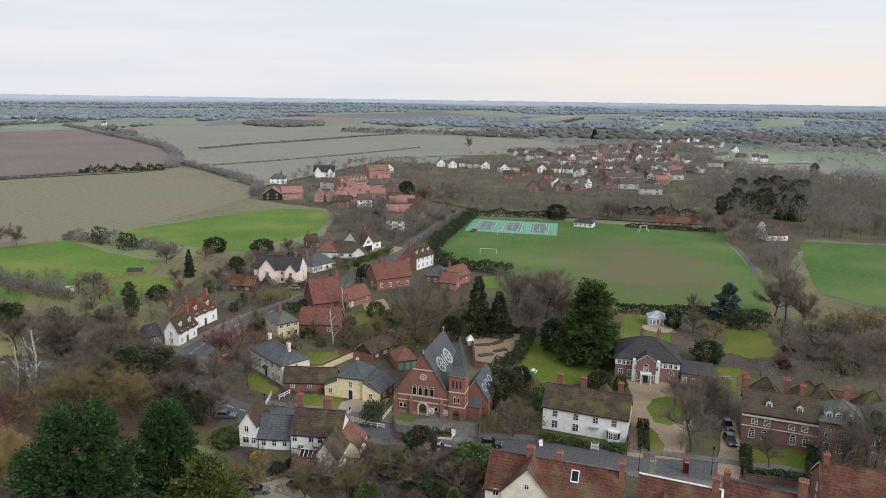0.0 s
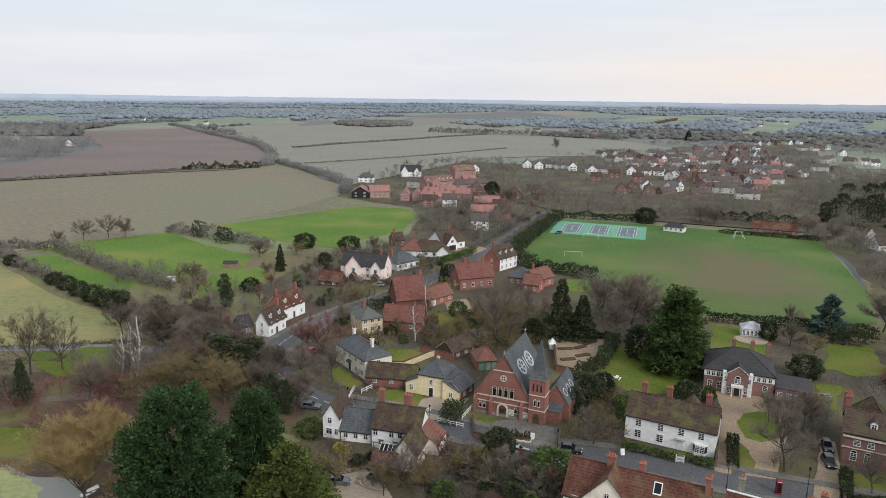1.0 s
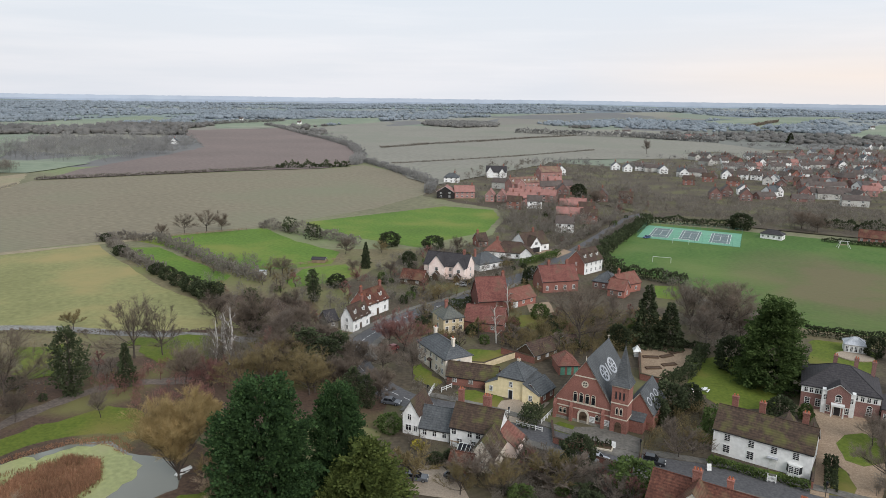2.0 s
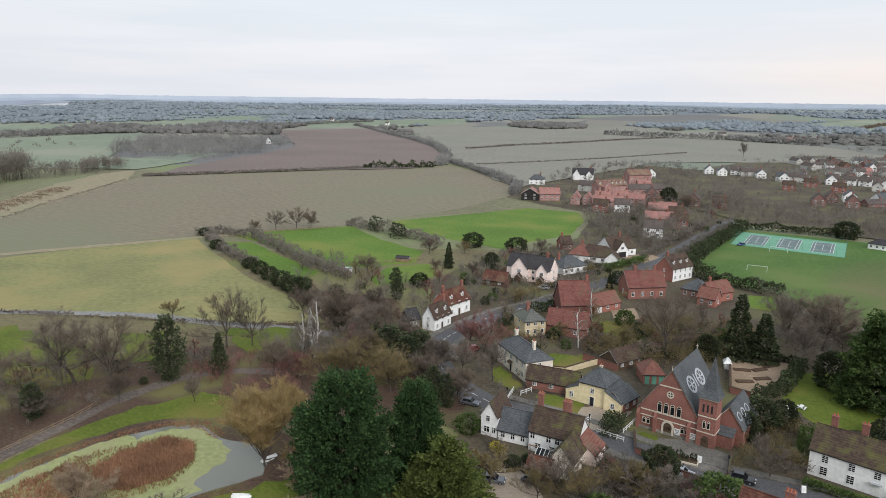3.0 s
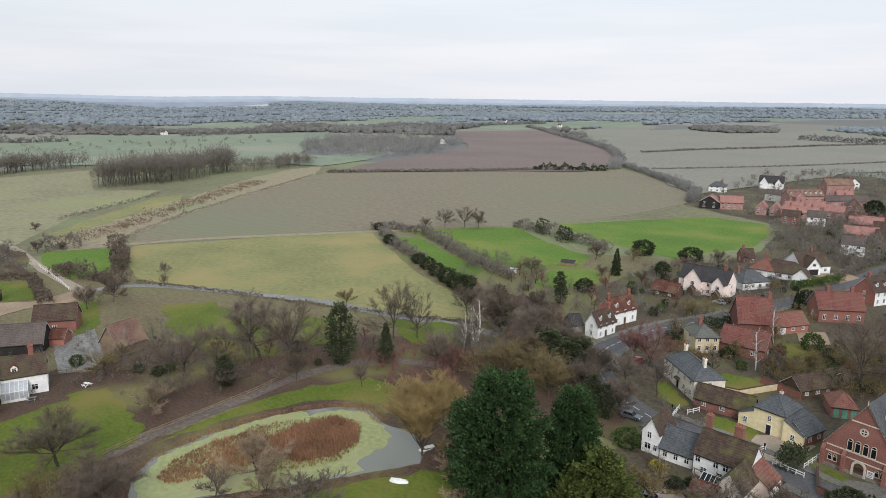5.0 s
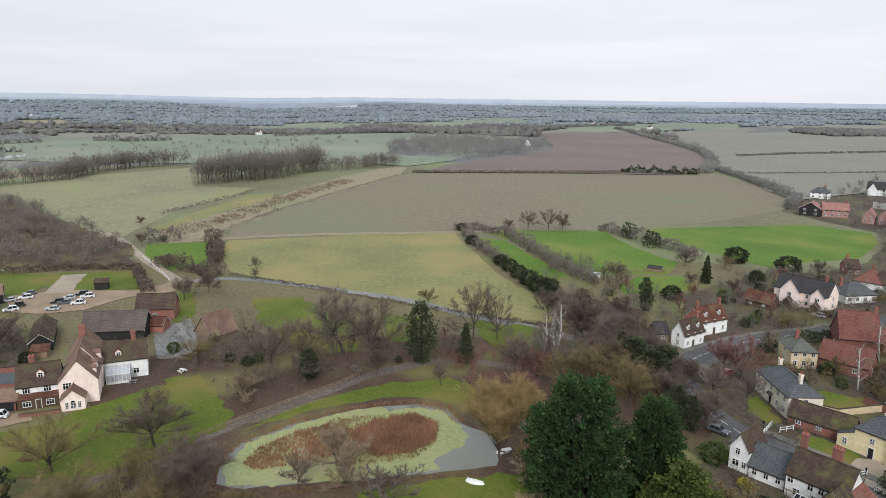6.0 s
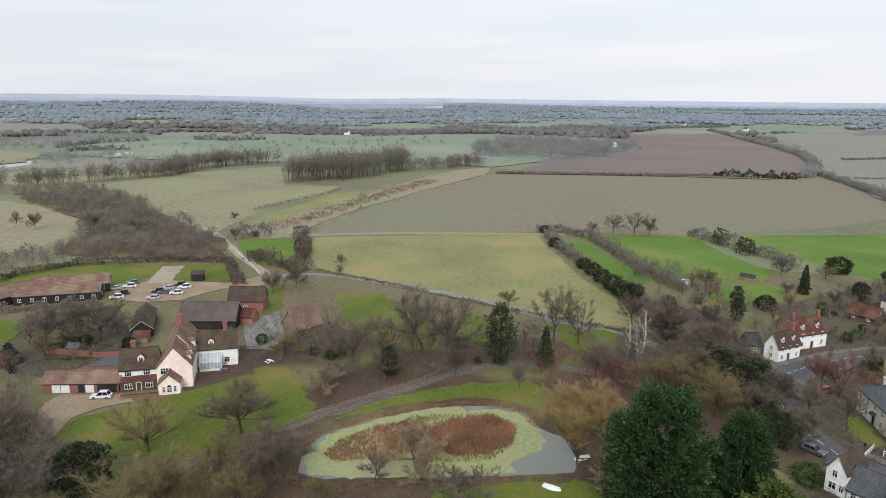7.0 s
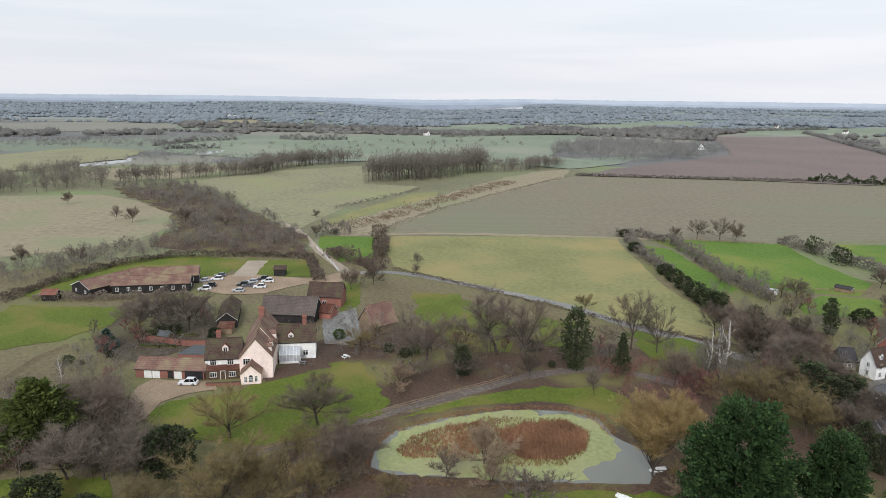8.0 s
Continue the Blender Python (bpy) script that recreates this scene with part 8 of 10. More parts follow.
    window(man, on_face("f", L, MD, L * u, 0.8), 1.1, 1.7, "sash" if u < 0.5 else "arch")
block(man, L * 0.3, 3.0, 5.6, 1.7, "y", "brick_dark", "slate_dark", ox=L * 0.33, oy=-1.6, over=0.2, verge="white")
window(man, pose(L * 0.48, -1.6, 3.2), 1.3, 1.1, "arch")
window(man, pose(L * 0.36, -1.6, 0.8), 0.8, 1.4)
window(man, pose(L * 0.605, -1.6, 0.8), 0.8, 1.4)
for u in (0.315, 0.645):
    part("corner_bay", Shape().box(L * u - 0.7, -1.4, -0.3, L * u + 0.7, 0.1, 5.5), MAT["white"], man)
    window(man, pose(L * u, -1.4, 3.3), 0.8, 1.2)
porch = part("porch", Shape().box(L * 0.48 - 1.3, -2.9, 2.5, L * 0.48 + 1.3, -1.55, 2.9), MAT["white"], man)
for k_ in (-1.1, 1.1):
    part("column", Shape().tube((L * 0.48 + k_, -2.7, -0.2), (L * 0.48 + k_, -2.7, 2.5), 0.17, 0.14, 10), MAT["white"], porch)
door(man, pose(L * 0.48, -1.6, 0), 1.2, 2.2, "iron")
for x_, y_ in ((L * 0.42, MD * 0.95), (L * 0.93, MD * 0.9), (L * 0.7, MD * 0.95)):
    chimney(man, x_, y_, 6.0, 9.4, 0.8, 0.8, 2, "brick_dark")
house("mansion_wing", "single-storey brick wing with a flat grey roof", (57.3, 152.7), (64.3, 150.3), 9, 3.0, 0.5, "flat", "brick_dark", "slate_dark", ((0.9, 1.3),), 4)

# the long plum brick house
m, L = site((60.4, 125.8), (90.1, 114.4))
pri = thing("brick_terrace", "long plum brick Georgian house with tall arched windows and tiled roofs", "house", m)
PE = 6.4
LA = L * 0.42
block(pri, LA, 8.0, PE, 3.2, "x", "brick_dark", "tile_brown", over=0.3)
part("cornice", Shape().box(-0.2, -0.35, PE - 0.9, LA, 0.02, PE - 0.55).box(-0.2, -0.2, 3.35, L, 0.02, 3.5), MAT["stone"], pri)
for u in (0.14, 0.31, 0.69, 0.86):
    window(pri, on_face("f", LA, 8, LA * u, 1.0), 1.1, 1.5, "arch")
for u in (0.16, 0.33, 0.66, 0.83):
    window(pri, on_face("f", LA, 8, LA * u, 4.0), 1.15, 1.1)
for u in (0.34, 0.75):
    dormer(pri, LA * u, 1.2, PE + 0.55, 1.2, 1.5, 2.2, "white", "tile_brown")
block(pri, L * 0.26, 9.0, PE + 0.6, 3.0, "h", "brick_dark", "slate_green", ox=LA, oy=-0.4, over=0.25)
block(pri, L * 0.22, 10.0, PE + 1.0, 3.2, "h", "brick_dark", "slate_green", ox=LA + L * 0.27, oy=-0.8, over=0.25)
block(pri, L * 0.1, 8.0, PE, 3.0, "x", "brick_dark", "tile_red", ox=L * 0.91, oy=0.0)
for i in range(4):
    u = LA + 1.6 + i * (L * 0.26 - 2.4) / 2.6
    for z in (1.0, 3.9):
        window(pri, pose(u if i < 3 else LA + L * 0.31, -0.4 if i < 3 else -0.8, z), 1.1, 1.7)
for u in (0.05, 0.10, 0.16):
    dormer(pri, LA + L * u, 0.5, PE + 0.8, 1.3, 1.4, 2.0, "white", "slate_green")
for i in range(3):
    for z in (1.0, 3.9, 6.0):
        window(pri, pose(LA + L * 0.3 + i * L * 0.075, -0.8, z), 1.1, 1.5)
# rear roofs
for x_, y_, s_ in ((1.5, 8.0, 6.0), (9.5, 9.0, 6.5), (LA - 1.5, 8.5, 6.5), (LA + 8.0, 9.0, 6.0)):
    block(pri, s_, s_, PE - 0.4, 4.0, "h", "brick_dark", "tile_moss", ox=x_, oy=y_, over=0.3)
for x_, y_ in ((0.4, 6.5), (8.2, 8.2), (LA - 2.6, 6.4), (LA + 5.6, 8.6), (0.2, 8.6)):
    chimney(pri, x_, y_, PE + 0.5, PE + 4.6, 1.0, 0.7, 3)
block(pri, 6.0, 5.0, 4.2, 2.4, "x", "brick", "tile_red", ox=LA + 4.0, oy=15.0)


# the white cottage row on the near side of the street
ct = house("white_cottage", "small white gabled cottage with a brown roof", (-38.8, 120.5), (-35.2, 120.0), 6.5, 4.4, 2.9, "y", "render_white", "tile_brown", (), 0, over=0.2)
m, L = site((-38.8, 120.5), (-35.2, 120.0))
for u, z, w_ in ((0.36, 0.9, 1.3), (0.78, 0.9, 0.8), (0.42, 3.2, 0.9)):
    window(ct, on_face("f", L, 6, L * u, z), w_, 1.25, "casement")
lk = house("slate_link", "low link building with a pale slate roof", (-34.9, 119.6), (-28.8, 119.2), 6.5, 2.4, 3.2, "x", "render_white", "slate", ((0.8, 1.1),), 3, 0.9, "casement", sides=0)
lc = house("long_cottage", "long white cottage with a mossy tiled roof and brick chimneys", (-28.3, 118.0), (-18.8, 116.6), 6.8, 4.2, 3.6, "x", "render_white", "tile_moss", (), 0, over=0.25)
m, L = site((-28.3, 118.0), (-18.8, 116.6))
for u in (0.08, 0.42, 0.6, 0.85):
    window(lc, on_face("f", L, 7, L * u, 2.7), 1.0, 1.1, "casement")
for u in (0.2, 0.5, 0.75):
    window(lc, on_face("f", L, 7, L * u, 0.8), 1.2, 1.2, "casement")
chimney(lc, 0.5, 4.4, 6.6, 10.2, 1.0, 0.9, 2)
chimney(lc, L * 0.62, 4.4, 6.6, 9.8, 1.5, 1.0, 3)
block(lc, 3.6, 5.5, 2.2, 2.4, "r", "render_pink", "tile_orange", ox=L, oy=0.5, over=0.2)
block(lc, 4.6, 7.0, 3.2, 3.0, "y", "render_cream", "tile_moss", ox=L * 0.68, oy=-6.5, over=0.25)
window(lc, pose(L * 0.68 + 2.3, -6.5, 1.0), 1.4, 1.2, "casement")
part("pergola", Shape().box(L * 0.12, -2.2, 0, L * 0.12 + 0.12, -2.08, 2.4).box(L * 0.4, -2.2, 0, L * 0.4 + 0.12, -2.08, 2.4).box(L * 0.1, -2.25, 2.3, L * 0.42, -2.05, 2.45), MAT["timber"], lc)
cons = part("conservatory", Shape(), MAT["white"], lc)
fr = Shape()
gl = Shape()
cx0 = L * 0.68 - 3.2
for k_ in range(5):
    fr.box(cx0 + k_ * 0.78, -5.6, 0, cx0 + k_ * 0.78 + 0.09, -5.5, 2.1)
    fr.slab([(cx0 + k_ * 0.78, -5.6, 2.1), (cx0 + k_ * 0.78 + 0.09, -5.6, 2.1), (cx0 + k_ * 0.78 + 0.09, -3.6, 3.3), (cx0 + k_ * 0.78, -3.6, 3.3)], 0.08)
    fr.slab([(cx0 + k_ * 0.78, -1.6, 2.1), (cx0 + k_ * 0.78 + 0.09, -1.6, 2.1), (cx0 + k_ * 0.78 + 0.09, -3.6, 3.3), (cx0 + k_ * 0.78, -3.6, 3.3)], 0.08)
fr.box(cx0, -5.6, 2.05, cx0 + 3.2, -5.5, 2.15).box(cx0, -3.65, 3.25, cx0 + 3.2, -3.55, 3.35)
gl.slab([(cx0, -5.58, 2.08), (cx0 + 3.2, -5.58, 2.08), (cx0 + 3.2, -3.6, 3.26), (cx0, -3.6, 3.26)], 0.02)
gl.slab([(cx0, -1.6, 2.08), (cx0 + 3.2, -1.6, 2.08), (cx0 + 3.2, -3.6, 3.26), (cx0, -3.6, 3.26)], 0.02)
gl.box(cx0, -5.55, 0.6, cx0 + 3.2, -5.53, 2.05)
part("conservatory_frame", fr, MAT["white"], cons)
part("conservatory_glass", gl, MAT["glass"], cons)
house("garden_barn", "low brick garden building with a clay tiled roof", (-26.2, 108.2), (-22.1, 107.7), 4, 2.0, 1.6, "x", "brick", "tile_red", (), 0, category="barn")


# the row along the near side of the street, seen over its roofs
def ridge_house(name, label, R0, R1, ridge, D, eave, **more):
    """A house given by the two ends of its ridge."""
    a, b = Vector(R0), Vector(R1)
    n = (b - a).normalized()
    side = Vector((n.y, -n.x)) * (D / 2)
    return house(name, label, tuple(a + side), tuple(b + side), D, eave, ridge - eave, "x", **more), (b - a).length


rh, L = ridge_house("street_house", "street house with a mottled red tiled roof and cream gable", (8.8, 104.6), (29.3, 97.9), 8.6, 9.0, 4.4, walls="render_cream", tiles="tile_red", rows=TWO, cols=6, style="casement", chimneys=())
block(rh, 8.2, 4.9, 4.5, 4.6, "y", "render_cream", "tile_red", ox=L * 0.13, oy=-0.4, over=0.25)
window(rh, pose(L * 0.13 + 4.1, -0.4, 5.6), 0.8, 0.9, "casement")
window(rh, pose(L * 0.13 + 5.4, -0.4, 2.9), 0.9, 1.1, "casement")
chimney(rh, L * 0.3, 4.5, 7.4, 10.4, 1.3, 0.8, 3)
chimney(rh, L * 0.52, 5.2, 7.0, 10.0, 0.9, 0.8, 2, "brick_orange")
chimney(rh, L * 0.98, 4.4, 7.2, 10.6, 0.8, 1.6, 3, "brick")
sky_l = part("roof_light", Shape().slab([(L * 0.62, 2.2, 4.4 + 4.2 * 2.2 / 4.5 + 0.3), (L * 0.62 + 1.3, 2.2, 4.4 + 4.2 * 2.2 / 4.5 + 0.3), (L * 0.62 + 1.3, 3.7, 4.4 + 4.2 * 3.7 / 4.5 + 0.3), (L * 0.62, 3.7, 4.4 + 4.2 * 3.7 / 4.5 + 0.3)], 0.1), MAT["white"], rh)
part("pane", Shape().slab([(L * 0.62 + 0.15, 2.35, 4.4 + 4.2 * 2.35 / 4.5 + 0.33), (L * 0.62 + 1.15, 2.35, 4.4 + 4.2 * 2.35 / 4.5 + 0.33), (L * 0.62 + 1.15, 3.55, 4.4 + 4.2 * 3.55 / 4.5 + 0.33), (L * 0.62 + 0.15, 3.55, 4.4 + 4.2 * 3.55 / 4.5 + 0.33)], 0.02), MAT["glass"], sky_l)
rh, L = ridge_house("street_house", "street house with a plain brown-red tiled roof and white coping", (31.5, 96.9), (42.6, 92.5), 9.0, 9.0, 5.0, walls="brick", tiles="tile_red", rows=TWO, cols=4, chimneys=())
part("coping", Shape().tube((-0.2, 4.5, 9.25), (L + 0.2, 4.5, 9.25), 0.16, 0.16, 6).slab([(L - 0.1, -0.3, 4.9), (L + 0.25, -0.3, 4.9), (L + 0.25, 4.5, 9.3), (L - 0.1, 4.5, 9.3)], 0.1), MAT["white"], rh)
chimney(rh, L * 0.14, 4.9, 7.6, 11.6, 0.8, 0.8, 2, "flint")
chimney(rh, L * 0.92, 4.6, 7.6, 11.0, 1.0, 1.0, 3, "brick")
dormer(rh, L * 0.32, 1.2, 6.0, 1.3, 1.3, 2.0, "white", "tile_red")
dormer(rh, L * 0.82, 1.2, 6.0, 1.3, 1.3, 2.0, "white", "tile_red")
rh, L = ridge_house("street_house", "street house with a weathered red tiled roof", (44.8, 96.7), (54.9, 92.2), 8.4, 9.0, 4.6, walls="brick", tiles="tile_red", rows=TWO, cols=4, chimneys=(0.02,))
chimney(rh, L * 0.97, 4.5, 7.0, 11.0, 1.2, 1.2, 3, "brick")
house("street_house", "street house with a weathered red tiled roof", (61.6, 98.4), (75.7, 93.7), 9, 4.6, 3.8, "x", "brick", "tile_red", TWO, 5, chimneys=(0.05, 0.95))

# the manor by the pond
m, L = site((-153.1, 44.0), (-149.9, 51.0))
mn = thing("manor_house", "rambling pale pink manor house with steep red tiled roofs", "house", m)
block(mn, L, 8.0, 5.4, 4.6, "y", "render_pink", "tile_pink", over=0.25, verge="timber")
window(mn, pose(L * 0.22, 0, 3.6), 1.7, 1.5, "casement")
block(mn, L, 14.0, 5.6, 4.9, "y", "render_pink", "tile_pink", ox=0.3, oy=8.0, over=0.25, verge="timber")
for yy in (2.5, 6.0):
    dormer(mn, 0, 0, 0, 1.2, 1.3, 2.0, "render_pink", "tile_pink", m=pose(L - 0.4, yy, 5.9, 0, 0, 90))
dormer(mn, 0, 0, 0, 1.4, 1.6, 2.2, "render_pink", "tile_pink", m=pose(L, 11.0, 6.0, 0, 0, 90))
pb_w = 4.6
block(mn, pb_w, 3.4, 2.7, 2.1, "y", "render_pink", "tile_pink", ox=L * 0.08, oy=-3.4, over=0.25, verge="timber")
window(mn, pose(L * 0.08 + pb_w / 2, -3.4, 0.6), 1.1, 1.2, "arch")
window(mn, pose(L * 0.08 + pb_w / 2 - 1.2, -3.4, 0.6), 0.7, 1.4)
window(mn, pose(L * 0.08 + pb_w / 2 + 1.2, -3.4, 0.6), 0.7, 1.4)
block(mn, 8.2, 7.0, 4.6, 3.8, "x", "render_white", "tile_brown", ox=-8.2, oy=2.2, over=0.25)
for x_ in (-6.4, -2.4):
    window(mn, pose(x_, 2.2, 3.0), 1.5, 1.3, "casement")
block(mn, 8.0, 1.8, 2.3, 0.6, "f", "timber_dark", "tile_red", ox=-8.0, oy=0.4, over=0.15)
for x_ in (-6.2, -1.8):
    window(mn, pose(x_, 0.4, 0.7), 1.6, 1.2, "casement")
door(mn, pose(-4.0, 0.4, 0))
dormer(mn, -3.6, 3.4, 5.6, 1.4, 1.5, 2.0, "render_pink", "tile_red")
chimney(mn, -5.6, 7.4, 6.0, 9.6, 1.1, 1.1, 2)
chimney(mn, L * 0.5, 16.0, 9.0, 12.6, 1.4, 1.0, 3)
block(mn, 9.5, 7.0, 4.6, 3.6, "x", "render_white", "tile_brown", ox=L + 0.3, oy=11.5, over=0.25)
dormer(mn, L + 3.6, 12.4, 5.2, 1.3, 1.3, 2.0, "render_pink", "tile_red")
window(mn, pose(L + 7.2, 11.5, 1.0), 1.3, 1.3, "casement")
chimney(mn, L + 7.0, 15.2, 7.4, 10.2, 1.0, 0.9, 2)
con = part("conservatory", Shape().box(L + 0.8, 8.4, -0.3, L + 6.0, 11.4, 0.6), MAT["white"], mn)
cf, cg = Shape(), Shape()
for k_ in range(7):
    x_ = L + 0.8 + k_ * 5.1 / 6
    cf.box(x_, 8.4, 0.6, x_ + 0.1, 8.5, 2.3)
    cf.slab([(x_, 8.35, 2.3), (x_ + 0.1, 8.35, 2.3), (x_ + 0.1, 11.4, 3.6), (x_, 11.4, 3.6)], 0.09)
cf.box(L + 0.8, 8.4, 2.25, L + 6.0, 8.5, 2.4)
cg.slab([(L + 0.8, 8.42, 2.3), (L + 6.0, 8.42, 2.3), (L + 6.0, 11.4, 3.55), (L + 0.8, 11.4, 3.55)], 0.03)
cg.box(L + 0.85, 8.44, 0.6, L + 5.95, 8.47, 2.25)
part("conservatory_frame", cf, MAT["white"], con)
part("conservatory_glass", cg, MAT["lead"], con, "pale glazed roof")
gar = house("garage_range", "low range with a red tiled roof and white garage doors", (-167.2, 23.3), (-157.2, 36.7), 5.5, 2.3, 1.9, "x", "brick", "tile_pink", (), 0, over=0.3, category="garage")
m, L = site((-167.2, 23.3), (-157.2, 36.7))
for u in (0.18, 0.30, 0.42, 0.62):
    if u != 0.42:
        part("garage_door", Shape().box(L * u - L * 0.055, -0.07, 0, L * u + L * 0.055, 0.02, 2.0), MAT["white"], gar)
# black sheets on the solid wall stand in for the shade inside open bays
part("open_bay", Shape().box(L * 0.47, -0.05, 0, L * 0.55, 0.02, 2.0).box(L * 0.72, -0.05, 0, L * 0.98, 0.02, 2.0), MAT["iron"], gar)
block(gar, 9.5, 10.0, 2.6, 1.4, "b", "brick", "slate", ox=L * 0.48, oy=5.4, over=0.2)

# barns
house("barn", "black boarded barn with a brown tiled roof", (-198.9, 80.1), (-192.2, 88.7), 7.5, 3.6, 3.6, "x", "brick", "tile_brown", ((1.2, 1.0),), 1, 1.2, "casement", sides=0, category="barn")
house("barn", "low cart shed with a red tiled roof", (-187.2, 77.1), (-183.0, 80.8), 5.0, 2.2, 1.8, "x", "brick_orange", "tile_red", (), 0, category="barn")
house("barn", "long barn with a lichen-grey tiled roof", (-191.8, 62.2), (-181.6, 74.9), 9.0, 2.8, 4.2, "x", "board_black", "tile_grey", (), 0, category="barn")
house("barn", "narrow open-sided barn with a mossy slate roof", (-192.4, 49.5), (-190.4, 54.7), 18.0, 2.6, 2.2, "y", "board_black", "tile_moss", (), 0, category="barn", over=0.3)
house("barn", "small red-roofed lean-to by the barn", (-187.4, 48.3), (-185.4, 51.6), 3.5, 1.8, 0.8, "f", "timber", "tile_red", (), 0, category="barn")
br = house("barn", "tall barn with a steep brown tiled roof and open timber gable", (-171.0, 84.5), (-163.5, 85.4), 8.0, 3.0, 4.8, "y", "timber", "tile_pink", (), 0, category="barn", over=0.5)
house("barn", "long black boarded stable with a red metal roof", (-246.2, 29.2), (-236.3, 52.3), 7.5, 3.0, 2.2, "x", "board_black", "tile_pink", ((1.0, 1.2),), 7, 1.0, "casement", category="barn")
house("barn", "black boarded stable with a red metal roof", (-252.7, 36.3), (-245.9, 57.8), 8.0, 3.0, 2.6, "x", "board_black", "tile_pink", ((1.0, 1.2),), 5, 1.0, "casement", category="barn")
house("barn", "black boarded stable with a red metal roof", (-255.3, 18.2), (-245.5, 22.6), 24.0, 2.8, 2.2, "y", "board_black", "tile_pink", ((1.0, 1.0),), 2, 0.9, "casement", category="barn")
house("stable_hut", "small brick hut with an orange tiled roof", (-249.3, 8.8), (-246.9, 12.8), 3.5, 2.2, 1.3, "x", "board_black", "tile_orange", (), 0, category="shed")
house("stable_hut", "small dark field shelter with a brown roof", (-241.4, 84.1), (-239.2, 87.7), 3.2, 2.6, 0.8, "f", "board_black", "tile_brown", (), 0, category="shed")
house("glasshouse", "small weathered garden shed in a vegetable garden", (-190.0, 32.8), (-187.8, 34.7), 2.6, 1.6, 1.2, "x", "timber", "slate", (), 0, category="shed")

# pavilions and houses round the playing fields
house("pavilion", "white cricket pavilion with a dark roof", (70.8, 364.3), (80.0, 359.9), 6, 2.6, 1.8, "h", "render_white", "slate_dark", ((0.9, 1.1),), 4, 1.0, "casement", category="pavilion")
house("school_house", "long brick bungalow with a red tiled roof", (115.8, 367.7), (136.3, 360.9), 9, 2.7, 3.2, "x", "brick", "tile_red", ((0.8, 1.3),), 7, 1.1, "casement", (0.85,))
house("field_cottage", "white cottage with a dark roof beside the path", (161.3, 331.0), (171.9, 333.1), 7, 3.0, 3.6, "x", "render_white", "tile_brown", ((0.8, 1.2),), 3, 1.0, "casement", (0.8,))
house("field_cottage", "small pale house half hidden by bare trees", (159.0, 352.9), (162.3, 347.0), 7, 4.5, 3.0, "x", "render_grey", "tile_brown", TWO, 2, 1.0, "casement")
sm = house("summerhouse", "white glazed summerhouse with a hipped roof", (62.7, 196.9), (67.9, 196.1), 4.4, 2.6, 1.5, "h", "white", "lead", ((0.6, 1.5),), 5, 0.75, "sash", category="summerhouse")

# ---- the far village ----
vr = random.Random(9)
FAR_KINDS = []
for n_, (walls, tiles, L_, D_, e_, r_, k_, lab) in enumerate((
    ("brick", "tile_brown", 9, 7, 4.8, 3.2, "x", "red brick estate house with a brown tiled roof"),
    ("render_white", "tile_grey", 9, 7, 4.8, 3.4, "x", "white rendered house with a grey-brown tiled roof"),
    ("brick_dark", "tile_grey", 14, 7.5, 2.6, 2.8, "x", "brick bungalow with a grey-brown tiled roof"),
    ("render_white", "slate", 8, 8, 4.8, 3.6, "y", "white gabled house with a slate roof"),
    ("brick_dark", "tile_grey", 8, 9, 4.8, 4.0, "y", "brick gabled house with a grey-brown tiled roof"),
    ("render_grey", "tile_grey", 16, 7, 4.8, 3.0, "x", "pair of grey rendered houses with a brown roof"),
    ("brick_pink", "tile_salmon", 10, 7, 4.8, 3.2, "x", "pinkish brick house with a salmon tiled roof"),
)):
    hs = house("village_house", lab, (0.0, 0.0), (float(L_), 0.0), D_, e_, r_, k_, walls, tiles, TWO if e_ > 4 else ((0.9, 1.2),), 2, 1.5, "far", (0.8,), (), group="houses of the far village", plain=True, back=False)
    FAR_KINDS.append((hs, L_, D_))
FIRST = set()


def far_house(n, x, y, turn):
    """Sets a house of the village with its middle at a spot."""
    model, L_, D_ = FAR_KINDS[n]
    m_ = pose(x, y, terrain(x, y), 0, 0, turn) @ Matrix.Translation((-L_ / 2, -D_ / 2, 0))
    if n in FIRST:
        copy_thing(model, m_)
    else:
        FIRST.add(n)
        model.matrix_basis = m_


# houses that can be told apart
for n, spot, turn in (
    (6, (-66.0, 455.5), 5), (6, (-56.0, 468.7), 0), (5, (-84.6, 512.3), -15), (6, (-48.5, 540.0), 20), (4, (-38.0, 488.0), 10), (6, (-44.0, 455.0), -8), (3, (-51.7, 629.7), 20), (0, (-31.1, 435.1), -5), (6, (-23.0, 421.6), -5), (0, (-61.5, 418.1), 0), (1, (-49.8, 423.8), 10),
    (0, (-14.4, 380.8), 5), (1, (-25.0, 350.4), 0), (4, (-9.9, 468.5), 0), (0, (5.7, 464.5), 0), (0, (-17.1, 406.6), 5),
    (3, (-3.5, 690.4), 10), (3, (7.9, 680.3), 10), (1, (19.5, 693.8), 5), (5, (31.7, 683.7), 5), (3, (40.2, 673.5), 10), (3, (57.1, 648.7), 0), (3, (74.1, 667.0), 10), (3, (92.5, 648.2), 0), (0, (73.7, 616.2), 0), (0, (90.5, 591.2), 0), (0, (55.7, 586.9), 0),
    (4, (76.2, 524.0), 0), (3, (89.1, 536.0), 0), (2, (123.8, 512.5), -3), (6, (134.1, 537.4), -3), (5, (153.6, 543.1), -3), (6, (179.5, 561.0), -3), (5, (152.1, 499.6), -3), (1, (273.1, 770.5), 10), (5, (290.5, 733.1), 0), (0, (296.0, 709.4), 0),
